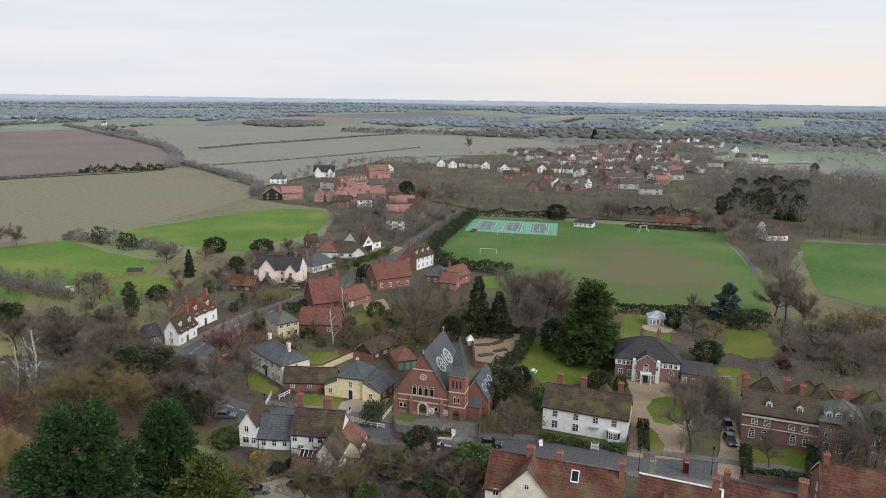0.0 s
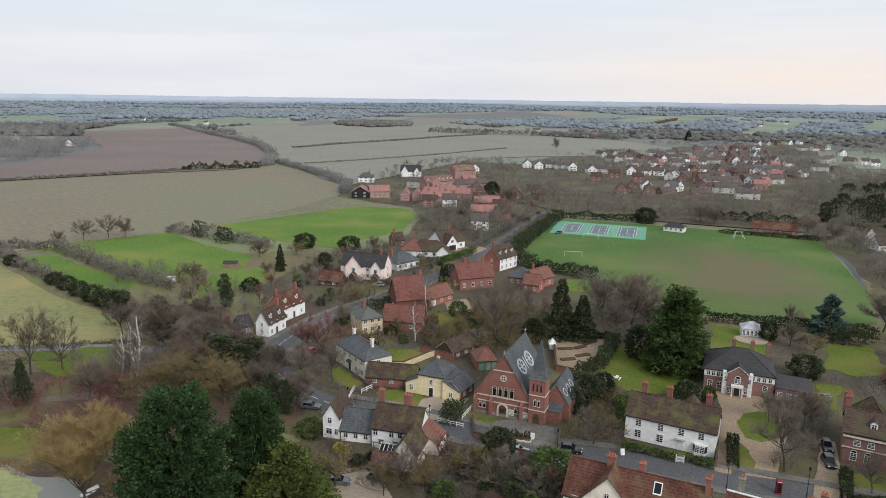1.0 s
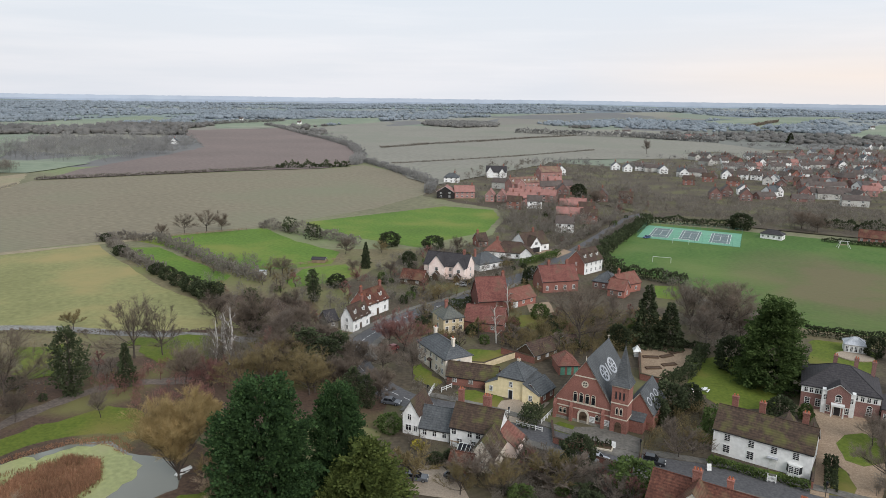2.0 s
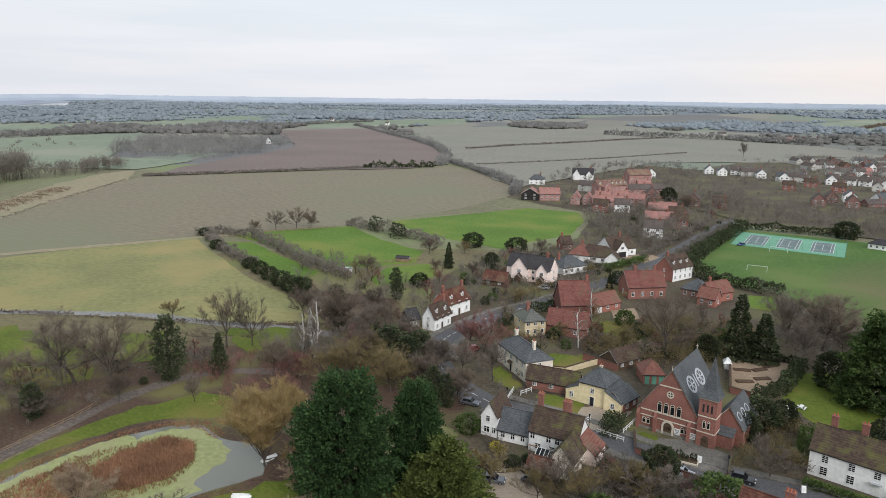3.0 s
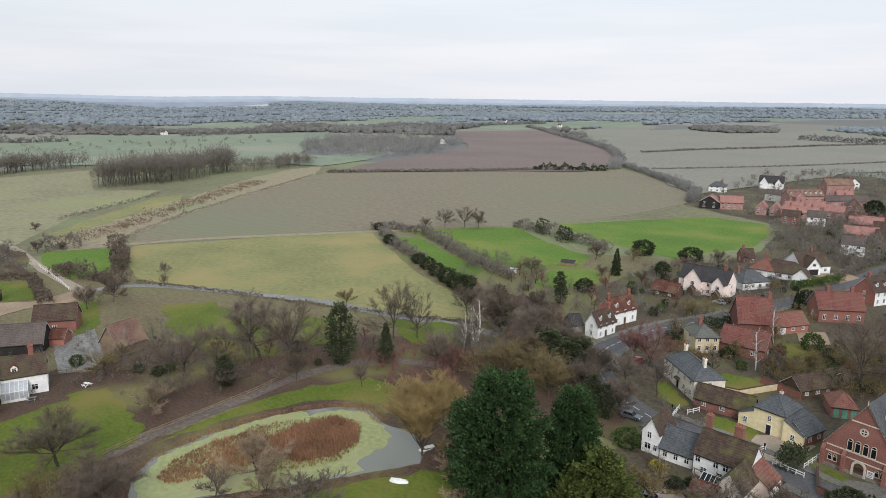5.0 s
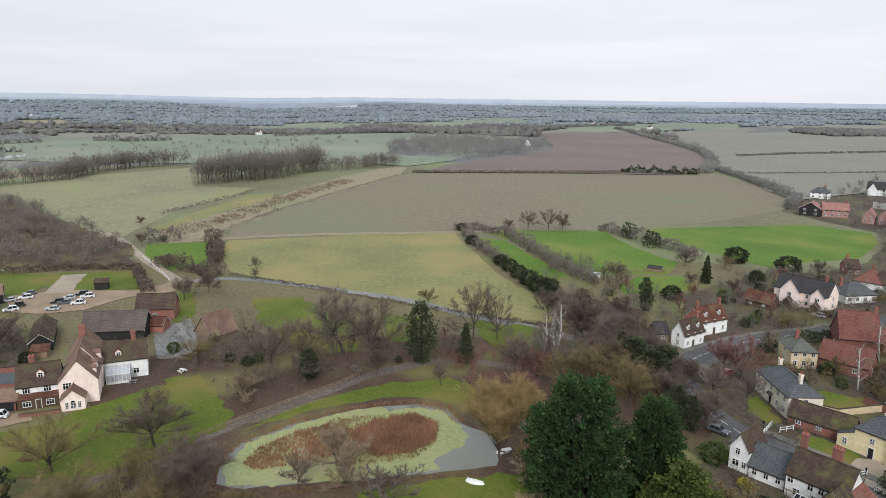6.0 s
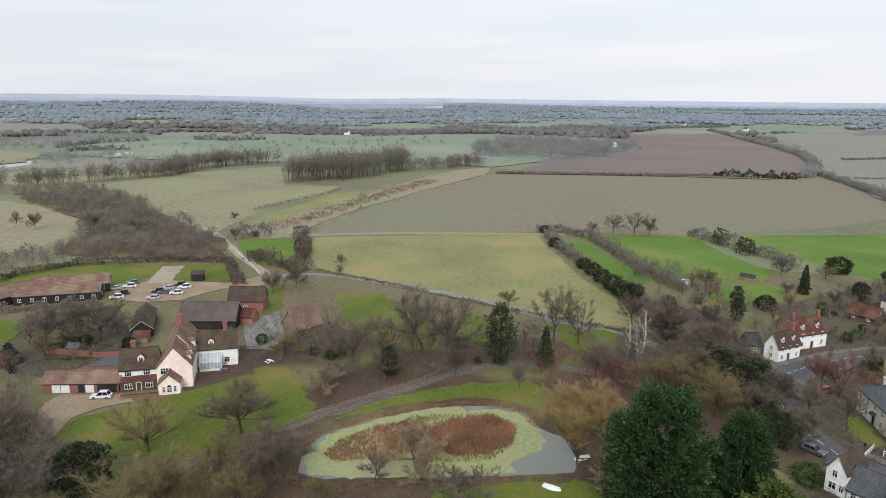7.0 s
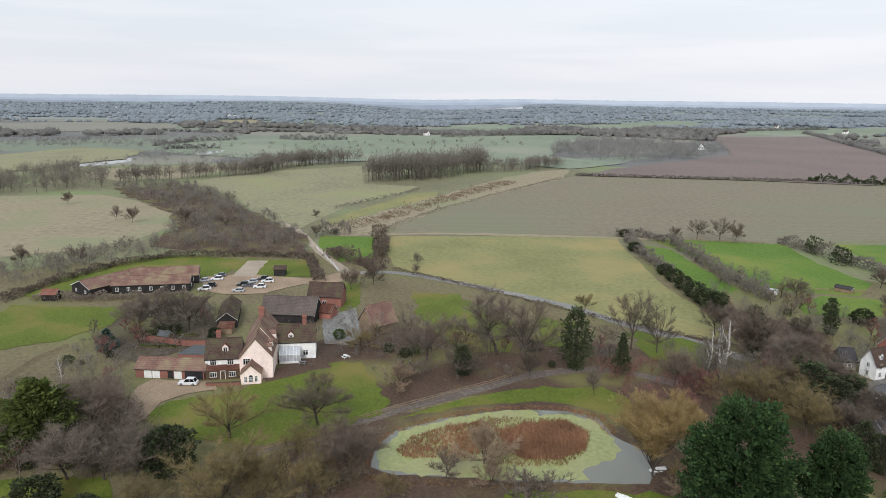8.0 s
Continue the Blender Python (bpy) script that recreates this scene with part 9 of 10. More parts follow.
    (1, (406.3, 1054.4), 10), (3, (436.0, 1085.7), 5), (1, (98.3, 1286.2), 0), (5, (123.3, 1329.3), 0), (3, (150.8, 1331.5), 0), (1, (-8.1, 1415.0), 0), (5, (9.5, 1445.0), 0), (1, (373.5, 824.3), 0), (1, (376.4, 808.3), 0), (3, (409.0, 967.1), 0), (1, (636.4, 999.6), 0), (3, (609.0, 945.9), 0),
    (1, (-2677.2, 387.1), 0), (3, (-2791.7, 432.6), 0), (5, (-1844.8, 335.2), 0), (1, (-1939.0, 566.2), 0), (3, (-1934.7, 580.7), 0), (1, (-1063.0, 667.1), 10), (3, (-600.1, 831.0), 20), (1, (-729.7, 1479.9), 0), (1, (-925.6, 1555.4), 0),
    (1, (1147.4, 2548.6), 0), (1, (989.2, 2683.5), 0), (3, (1073.2, 2849.6), 0), (1, (586.6, 1875.4), 0), (1, (703.1, 2037.1), 0),
):
    far_house(n, spot[0], spot[1], turn)
# the new houses at the edge of the fields
NEW = "houses of the far village"
CASEMENTS = ((0.9, 1.2), (3.2, 1.1))
house("village_house", "black boarded gabled house with a red tiled roof", (-119.0, 445.0), (-107.3, 446.1), 9, 4.6, 3.8, "y", "board_black", "tile_salmon", CASEMENTS, 2, 1.4, "far", group=NEW)
house("village_house", "red brick house with a red tiled roof and white gable trim", (-107.0, 447.9), (-94.2, 452.8), 8, 4.6, 3.8, "x", "brick_pink", "tile_salmon", CASEMENTS, 4, 1.4, "far", (0.9,), group=NEW)
terrace = house("village_terrace", "long red brick terrace with a row of white dormers", (-74.6, 492.0), (-56.8, 509.9), 9, 6.6, 3.8, "x", "brick_pink", "tile_pink", ((0.9, 1.2), (3.6, 1.2)), 7, 1.3, "far", (0.05, 0.95), dormers=7, group=NEW)
block(terrace, 7.0, 6.0, 6.4, 3.0, "y", "brick_pink", "tile_salmon", ox=2.0, oy=-4.0)
house("village_house", "tall red brick house with white gables", (-62.8, 572.5), (-46.5, 583.5), 10, 7.4, 4.2, "x", "brick_pink", "tile_pink", ((0.9, 1.2), (3.6, 1.2)), 4, 1.4, "far", (0.1, 0.9), group=NEW)
house("village_house", "white rendered house with a grey slate roof", (-136.6, 532.5), (-124.5, 534.3), 8, 4.4, 3.2, "h", "render_white", "slate", CASEMENTS, 3, 1.4, "far", (0.7,), group=NEW)
gabled = house("village_house", "white rendered house with steep white gables and a dark roof", (-112.1, 584.2), (-94.5, 586.1), 9, 4.6, 5.0, "x", "render_white", "slate_dark", CASEMENTS, 4, 1.4, "far", (0.85,), group=NEW)
block(gabled, 6.0, 4.0, 4.6, 4.6, "y", "render_white", "slate_dark", ox=1.0, oy=-2.4)
block(gabled, 4.6, 4.0, 4.6, 3.4, "y", "render_white", "slate_dark", ox=12.0, oy=-2.0)
house("village_terrace", "low red brick range with a brown tiled roof", (-55.6, 510.1), (-32.3, 526.9), 8, 3.2, 3.4, "x", "brick_pink", "tile_grey", ((0.9, 1.2),), 6, 1.3, "far", (0.5,), group=NEW)
for A_, B_ in (((-84.6, 440.5), (-78.6, 441.0)), ((-76.9, 441.2), (-71.0, 441.7))):
    house("village_house", "red brick house with a white-edged gable", A_, B_, 9, 4.6, 3.6, "y", "brick_pink", "tile_salmon", CASEMENTS, 2, 1.3, "far", group=NEW)
house("village_terrace", "red brick terrace with an orange tiled roof", (-68.7, 432.9), (-50.2, 435.0), 8, 4.6, 3.4, "x", "brick_pink", "tile_salmon", CASEMENTS, 6, 1.3, "far", (0.2, 0.8), group=NEW)
house("village_house", "red brick house with a rust tiled roof", (-32.9, 412.0), (-19.8, 413.7), 8, 4.6, 3.4, "x", "brick", "tile_salmon", CASEMENTS, 4, 1.3, "far", (0.2,), group=NEW)
house("village_house", "red brick house with an orange tiled roof", (-31.9, 379.4), (-17.6, 381.1), 8, 4.4, 3.4, "x", "brick_pink", "tile_salmon", CASEMENTS, 4, 1.3, "far", (0.8,), group=NEW)
# rows of the estate
for A_, B_, n_ in (
    ((79.6, 848.8), (210.0, 931.6), 9), ((86.7, 784.8), (181.1, 832.0), 8), ((105.2, 731.5), (183.9, 756.8), 8), ((119.4, 673.3), (240.5, 701.6), 11), ((115.7, 621.5), (174.5, 610.4), 8), ((142.1, 580.5), (208.4, 605.6), 8),
    ((219.7, 975.6), (337.2, 1041.8), 8), ((203.7, 870.5), (309.3, 929.9), 8), ((190.9, 786.5), (278.7, 815.8), 8), ((315.0, 1116.4), (479.8, 1235.1), 7), ((196.8, 651.8), (229.1, 636.0), 5), ((307.4, 820.4), (382.8, 869.5), 4), ((208.8, 733.9), (249.4, 746.5), 4), ((92.3, 515.7), (115.0, 531.8), 3),
    ((87.2, 869.8), (237.5, 924.9), 9), ((114.9, 782.2), (209.4, 813.2), 8), ((56.3, 659.7), (119.7, 647.1), 6), ((132.9, 654.1), (197.2, 579.3), 8), ((124.0, 526.5), (169.3, 524.2), 4), ((292.7, 1021.0), (281.1, 833.3), 8), ((64.5, 506.9), (86.8, 508.9), 2), ((225.0, 645.7), (256.3, 681.3), 4), ((388.8, 1051.6), (417.8, 1055.1), 3), ((64.9, 1293.7), (159.0, 1317.2), 5),
):
    ang = math.degrees(math.atan2(B_[1] - A_[1], B_[0] - A_[0]))
    for i in range(n_):
        f = (i + vr.uniform(0.2, 0.8)) / n_
        far_house(vr.choice((0, 2, 2, 4, 1, 5, 2, 3, 4, 5, 3, 6, 1)), A_[0] + (B_[0] - A_[0]) * f + vr.uniform(-5, 5), A_[1] + (B_[1] - A_[1]) * f + vr.uniform(-8, 8), ang + vr.choice((0, 0, 90)) + vr.uniform(-8, 8))

# ---- small things ----
# courts with their fence, nets and lines
c0_, c1_, c2_, c3_ = (Vector(p) for p in ((11.0, 346.7), (57.4, 336.5), (63.8, 372.4), (17.2, 383.3)))


def on_court(u, v):
    p = (c0_ * (1 - u) + c1_ * u) * (1 - v) + (c3_ * (1 - u) + c2_ * u) * v
    return p.x, p.y


court = tagged(part("court", Shape().prism([on_court(0, 0), on_court(1, 0), on_court(1, 1), on_court(0, 1)], -0.1, 0.12), MAT["court"]), "pale green hard tennis court surface", "court", kind="structure")
for k_ in range(3):
    u0, u1 = 0.10 + k_ * 0.30, 0.30 + k_ * 0.30
    part("playing_area", Shape().prism([on_court(u0, 0.14), on_court(u1, 0.14), on_court(u1, 0.86), on_court(u0, 0.86)], 0.12, 0.126), MAT["court_dark"], court, "grey playing area with white lines")
    ln = Shape()
    for ua, va, ub, vb in ((u0, 0.14, u0 + 0.004, 0.86), (u1 - 0.004, 0.14, u1, 0.86), (u0 + 0.026, 0.14, u0 + 0.03, 0.86), (u1 - 0.03, 0.14, u1 - 0.026, 0.86), (u0, 0.14, u1, 0.146), (u0, 0.854, u1, 0.86), (u0 + 0.03, 0.31, u1 - 0.03, 0.316), (u0 + 0.03, 0.684, u1 - 0.03, 0.69), ((u0 + u1) / 2 - 0.002, 0.31, (u0 + u1) / 2 + 0.002, 0.69)):
        ln.prism([on_court(ua, va), on_court(ub, va), on_court(ub, vb), on_court(ua, vb)], 0.126, 0.132)
    part("line_marking", ln, MAT["line"], court)
    net = thing("tennis_net", "tennis net on two posts across the court", "net", group="tennis nets")
    a_, b_ = on_court(u0 - 0.02, 0.5), on_court(u1 + 0.02, 0.5)
    part("net", Shape().tube((*a_, 1.05), (*b_, 1.05), 0.035, 0.035, 4).tube((*a_, 0.75), (*b_, 0.75), 0.012, 0.012, 3).tube((*a_, 0.45), (*b_, 0.45), 0.012, 0.012, 3), MAT["metal"], net)
    for q in (a_, b_):
        part("post", Shape().tube((*q, 0.1), (*q, 1.15), 0.05, 0.05, 6), MAT["metal"], net)
cf_ = thing("court_fence", "green wire fence round the tennis courts", "fence")
edge_pts = []
for (ua, va), (ub, vb) in zip(((0, 0), (1, 0), (1, 1), (0, 1)), ((1, 0), (1, 1), (0, 1), (0, 0))):
    n_ = 14 if va == vb else 9
    for i in range(n_):
        edge_pts.append(on_court(ua + (ub - ua) * i / n_, va + (vb - va) * i / n_))
post_mesh = Shape().tube((0, 0, 0), (0, 0, 2.8), 0.04, 0.04, 5).mesh("post", MAT["wood_sheet"])
for q in edge_pts:
    part("post", post_mesh, None, cf_).location = (*q, 0.05)
rails = Shape()
for a_, b_ in zip(edge_pts, edge_pts[1:] + edge_pts[:1]):
    for z in (0.3, 1.1, 1.9, 2.8):
        rails.tube((*a_, z), (*b_, z), 0.018, 0.018, 3, caps=False)
part("wire_mesh", rails, MAT["wood_sheet"], cf_)


def goal(spot, turn, w=7.3, h=2.4):
    g_ = thing("football_goal", "white metal football goal on the grass", "goal", pose(*spot, 0, 0, 0, turn), "football goals")
    for x in (-w / 2, w / 2):
        part("upright", Shape().tube((x, 0, 0), (x, 0, h), 0.07, 0.07, 6), MAT["white"], g_)
        part("stay", Shape().tube((x, 0, h), (x, 1.8, 0), 0.03, 0.03, 4).tube((x, 0, 0.05), (x, 1.8, 0.05), 0.03, 0.03, 4), MAT["white"], g_)
    part("crossbar", Shape().tube((-w / 2, 0, h), (w / 2, 0, h), 0.07, 0.07, 6), MAT["white"], g_)


goal((30.9, 336.1), -4)
goal((20.0, 292.8), -4)
swing = thing("climbing_frame", "white timber climbing frame beside the field", "climbing frame", pose(*(104.7, 350.5), 0, 0, 0, 10))
for x in (-2.6, 2.6):
    for y in (-1.2, 1.2):
        part("leg", Shape().tube((x * 1.1, y, 0), (x * 0.5, 0, 3.4), 0.1, 0.08, 5), MAT["white"], swing)
part("top_bar", Shape().tube((-2.6, 0, 3.3), (2.6, 0, 3.3), 0.1, 0.1, 6), MAT["white"], swing)
part("platform", Shape().box(-1.5, -0.8, 1.5, 1.5, 0.8, 1.62), MAT["timber"], swing)


# vehicles
def car_model(name, colour, tall=1.45, long=4.3, label=""):
    c = thing(name, label, "car", group="parked cars")
    h, hl, w = tall, long / 2, 0.88
    side = [(-hl, 0.28), (-hl + 0.05, 0.62), (-hl + 0.25, 0.80), (-hl * 0.5, 0.88), (hl * 0.6, 0.92), (hl - 0.06, 0.86), (hl, 0.6), (hl - 0.02, 0.28)]
    s = Shape()
    k = len(side)
    for y, inset in ((-w, 0.0), (-w + 0.07, 0.0), (w - 0.07, 0.0), (w, 0.0)):
        out = abs(y) > w - 0.01
        s.v += [(x * (0.985 if out else 1), y, z - (0.05 if out and z > 0.7 else 0)) for x, z in side]
    for r_ in range(3):
        for i in range(k):
            j = (i + 1) % k
            s.f.append((r_ * k + i, r_ * k + j, (r_ + 1) * k + j, (r_ + 1) * k + i))
    s.f += [tuple(range(k - 1, -1, -1)), tuple(range(3 * k, 4 * k))]
    part("body", s, CAR_PAINT[colour], c, smooth=False)
    cab = Shape()
    lo, hi = 0.85, h
    cab.add([(-hl * 0.42, -w + 0.06, lo), (hl * 0.82, -w + 0.06, lo), (hl * 0.82, w - 0.06, lo), (-hl * 0.42, w - 0.06, lo), (-hl * 0.12, -w + 0.22, hi - 0.05), (hl * 0.62, -w + 0.22, hi - 0.05), (hl * 0.62, w - 0.22, hi - 0.05), (-hl * 0.12, w - 0.22, hi - 0.05)],
            [(0, 1, 5, 4), (1, 2, 6, 5), (2, 3, 7, 6), (3, 0, 4, 7), (4, 5, 6, 7)])
    part("glazing", cab, MAT["glass"], c, "dark tinted glass")
    part("roof", Shape().box(-hl * 0.12, -w + 0.2, hi - 0.06, hl * 0.64, w - 0.2, hi), CAR_PAINT[colour], c)
    pil = Shape()
    for y in (-1, 1):
        for (xa, xb) in ((-hl * 0.42, -hl * 0.12), (hl * 0.22, hl * 0.24), (hl * 0.82, hl * 0.62)):
            pil.tube((xa, y * (w - 0.05), lo), (xb, y * (w - 0.21), hi - 0.02), 0.05, 0.05, 4)
    part("pillar_frame", pil, CAR_PAINT[colour], c)
    for x in (-hl * 0.62, hl * 0.6):
        for y in (-w, w):
            wl = part("wheel", Shape().tube((x, y - 0.1 * math.copysign(1, y), 0.32), (x, y + 0.03 * math.copysign(1, y), 0.32), 0.32, 0.32, 14), MAT["rubber"], c)
            part("rim", Shape().tube((x, y + 0.025 * math.copysign(1, y), 0.32), (x, y + 0.045 * math.copysign(1, y), 0.32), 0.19, 0.17, 10), MAT["metal"], wl)
    for y in (-0.6, 0.6):
        part("headlight", Shape().box(-hl - 0.01, y - 0.18, 0.6, -hl + 0.12, y + 0.18, 0.74), MAT["white"], c)
        part("tail_light", Shape().box(hl - 0.1, y - 0.14, 0.62, hl + 0.01, y + 0.14, 0.82), MAT["red_paint"], c)
    return c


CARS = {k: car_model("parked_car", k, t_, l_, f"{k} parked {kind_} with dark windows") for k, t_, l_, kind_ in (("silver", 1.45, 4.2, "hatchback car"), ("white", 1.66, 4.5, "sport utility car"), ("black", 1.68, 4.5, "sport utility car"), ("grey", 1.45, 4.3, "saloon car"), ("blue", 1.45, 4.1, "hatchback car"), ("red", 1.45, 4.0, "hatchback car"))}
DRIVEN = set()
for colour, spot, turn in (
    ("silver", (-0.2, 120.0), 170), ("black", (9.8, 121.9), 172), ("black", (59.8, 130.9), 84), ("black", (57.8, 124.6), 84), ("grey", (-31.1, 104.5), 188), ("grey", (-45.3, 132.5), 178), ("white", (-156.2, 32.8), 56), ("grey", (-24.4, 106.7), 165),
    ("silver", (-246.7, 59.6), 66), ("black", (-238.6, 59.8), 66), ("white", (-246.5, 64.4), 66), ("grey", (-250.8, 66.8), 68), ("white", (-235.2, 57.0), 76), ("silver", (-227.1, 66.3), 56), ("black", (-234.1, 70.1), 64), ("white", (-228.2, 74.2), 64), ("white", (-234.0, 79.1), 64), ("silver", (-236.2, 74.0), 64), ("black", (-237.9, 78.8), 64), ("grey", (-231.6, 71.3), 64),
    ("grey", (-26.1, 294.5), 20), ("silver", (-52.6, 232.1), 0), ("black", (-51.9, 235.1), 10), ("grey", (-25.7, 132.9), 165), ("red", (-55.8, 163.7), 60), ("blue", (15.6, 345.5), 50),
):
    m_ = pose(*spot, 0.06, 0, 0, turn)
    if spot[1] > 30 and colour in DRIVEN:
        copy_thing(CARS[colour], m_)
    else:
        DRIVEN.add(colour)
        CARS[colour].matrix_basis = m_

# red telephone box
tb_ = thing("telephone_box", "red cast-iron telephone box with glazed sides", "telephone box", pose(*(44.9, 112.9), 0.1, 0, 0, -8) @ Matrix.Scale(1.0, 4))
part("base", Shape().box(-0.48, -0.48, 0, 0.48, 0.48, 0.2), MAT["red_paint"], tb_)
frame_ = Shape()
for x in (-0.44, 0.34):
    for y in (-0.44, 0.34):
        frame_.box(x, y, 0.2, x + 0.1, y + 0.1, 2.2)
for z in (0.5, 0.85, 1.2, 1.55, 1.9):
    frame_.box(-0.44, -0.44, z, 0.44, -0.4, z + 0.05).box(-0.44, 0.4, z, 0.44, 0.44, z + 0.05).box(-0.44, -0.4, z, -0.4, 0.4, z + 0.05).box(0.4, -0.4, z, 0.44, 0.4, z + 0.05)
part("frame", frame_, MAT["red_paint"], tb_)
part("glazing", Shape().box(-0.38, -0.38, 0.2, 0.38, 0.38, 2.1), MAT["glass"], tb_)
part("roof", Shape().box(-0.48, -0.48, 2.15, 0.48, 0.48, 2.42).add([(-0.46, -0.46, 2.42), (0.46, -0.46, 2.42), (0.46, 0.46, 2.42), (-0.46, 0.46, 2.42), (-0.2, -0.2, 2.6), (0.2, -0.2, 2.6), (0.2, 0.2, 2.6), (-0.2, 0.2, 2.6)], [(0, 1, 5, 4), (1, 2, 6, 5), (2, 3, 7, 6), (3, 0, 4, 7), (4, 5, 6, 7)]), MAT["red_paint"], tb_)
part("sign", Shape().box(-0.36, -0.5, 2.2, 0.36, -0.47, 2.34), MAT["white"], tb_)


def lamp_post(spot, h=5.0):
    l_ = thing("street_lamp", "black street lamp post beside the road", "street lamp", pose(*spot, 0.15), "street lamps")
    part("pole", Shape().tube((0, 0, 0), (0, 0, 1.0), 0.1, 0.09, 8).tube((0, 0, 1.0), (0, 0, h), 0.06, 0.05, 8), MAT["iron"], l_)
    part("lantern", Shape().tube((0, 0, h), (0, 0, h + 0.5), 0.12, 0.2, 6).tube((0, 0, h + 0.5), (0, 0, h + 0.7), 0.24, 0.03, 6), MAT["glass"], l_)


for q in ((49.3, 112.2), (7.2, 119.6), (-18.2, 126.1), (-36.8, 132.0), (36.4, 113.2)):
    lamp_post(q)


def a_board(spot, turn):
    b_ = thing("sandwich_board", "white folding sandwich board on the pavement", "sign", pose(*spot, 0.22, 0, 0, turn), "pavement signs")
    for s_ in (-1, 1):
        part("panel", Shape().slab([(-0.4, s_ * 0.36, 0), (0.4, s_ * 0.36, 0), (0.4, s_ * 0.03, 1.2), (-0.4, s_ * 0.03, 1.2)], 0.04), MAT["white"], b_)


a_board((19.6, 122.1), 15)
a_board((2.6, 125.8), -10)
gs = thing("garden_gate", "white wooden garden gate in a hedge", "gate", pose(*(30.0, 120.9), 0.1, 0, 0, -10))
for x in (-0.7, 0.7):
    part("post", Shape().box(x - 0.07, -0.07, 0, x + 0.07, 0.07, 1.5), MAT["white"], gs)
gp_ = Shape()
for i in range(7):
    gp_.box(-0.6 + i * 0.19, -0.03, 0.1, -0.5 + i * 0.19, 0.03, 1.2)
gp_.box(-0.62, -0.04, 0.3, 0.62, 0.04, 0.42).box(-0.62, -0.04, 0.95, 0.62, 0.04, 1.07)
part("gate_panel", gp_, MAT["white"], gs)


RAILS = {}


def fence(line, h, gap, material, label, rails_at=(0.45, 0.85), post=0.07, name="fence"):
    f_ = thing(name, label, "fence", group="fences")
    pts = []
    for a_, b_ in zip(line, line[1:]):
        n_ = max(1, round(math.hypot(b_[0] - a_[0], b_[1] - a_[1]) / gap))
        pts += [(a_[0] + (b_[0] - a_[0]) * i / n_, a_[1] + (b_[1] - a_[1]) * i / n_) for i in range(n_)]
    pts.append(line[-1])
    pm_ = Shape().box(-post, -post, -0.2, post, post, h).mesh("post", MAT[material])
    for q in pts:
        part("post", pm_, None, f_).location = (*q, terrain(*q))
    for a_, b_ in zip(pts, pts[1:]):
        d_ = Vector((b_[0] - a_[0], b_[1] - a_[1]))
        if d_.length < 0.01:
            continue
        key = (round(d_.length, 2), material)
        if key not in RAILS:
            RAILS[key] = Shape().box(0, -0.03, -0.07, d_.length, 0.03, 0.07).mesh("rail", MAT[material])
        for z in rails_at:
            part("rail", RAILS[key], None, f_).matrix_basis = pose(a_[0], a_[1], terrain(*a_) + z * h, 0, 0, math.degrees(math.atan2(d_.y, d_.x)))
    return f_


fence([(-17.1, 130.1), (-11.6, 128.5)], 1.1, 1.6, "white", "white post and rail fence beside the street")
fence([(-12.1, 132.0), (-10.3, 138.3)], 1.2, 1.6, "white", "white post and rail fence of the drive")
fence([(-21.0, 132.0), (-19.3, 135.0)], 1.2, 1.6, "white", "white timber drive gate standing open")
fence([(-36.2, 141.5), (-34.5, 144.5)], 1.2, 1.4, "white", "white timber garden gate")
fence([(-38.3, 137.4), (-38.4, 143.2)], 1.2, 1.2, "white", "white garden railings by the street")
fence([(-116.8, 33.3), (-118.1, 48.5), (-119.2, 67.3), (-118.9, 93.3), (-119.6, 99.9)], 1.2, 2.4, "timber", "weathered timber rail fence beside the pond path")
fence([(-179.5, -3.9), (-191.2, 3.5), (-197.9, 11.6)], 1.1, 2.5, "timber", "weathered timber field fence")
fence([(-166.5, 66.7), (-158.1, 78.8)], 1.3, 2.0, "timber", "weathered timber garden fence")
fence([(-133.2, 232.7), (-119.3, 245.9), (-110.0, 256.5)], 1.2, 3.0, "timber", "timber paddock fence across the grass")
fence([(-180.5, 303.0), (-188.8, 293.9), (-204.8, 276.2)], 1.2, 4.0, "timber", "timber fence along the field edge")
fence([(-278.2, 116.9), (-245.5, 110.2), (-234.4, 107.5)], 1.3, 2.5, "white", "pale timber railings beside the track")
fence([(58.0, 210.8), (100.7, 206.3)], 1.4, 3.0, "timber_dark", "dark timber boundary fence behind the gardens")


def brick_wall(line, h, material, label, thick=0.35):
    w_ = thing("garden_wall", label, "wall", group="garden walls")
    s_, c_ = Shape(), Shape()
    for a_, b_ in zip(line, line[1:]):
        d_ = Vector((b_[0] - a_[0], b_[1] - a_[1])).normalized()
        n_ = Vector((-d_.y, d_.x)) * thick / 2
        q = [(a_[0] + n_.x, a_[1] + n_.y), (a_[0] - n_.x, a_[1] - n_.y), (b_[0] - n_.x, b_[1] - n_.y), (b_[0] + n_.x, b_[1] + n_.y)]
        s_.prism(q, -0.2, h)
        n2 = n_ * 1.35
        q = [(a_[0] + n2.x, a_[1] + n2.y), (a_[0] - n2.x, a_[1] - n2.y), (b_[0] - n2.x, b_[1] - n2.y), (b_[0] + n2.x, b_[1] + n2.y)]
        c_.prism(q, h, h + 0.1)
    part("wall", s_, MAT[material], w_)
    part("coping", c_, MAT["tile_brown"], w_)
    return w_


brick_wall([(-9.0, 124.7), (-2.1, 122.2), (-0.4, 119.4), (6.0, 117.0)], 1.3, "brick", "low brick boundary wall behind the street")
brick_wall([(-10.1, 132.9), (-9.0, 125.4), (-6.5, 124.1)], 0.8, "flint", "low stone wall before the chapel")
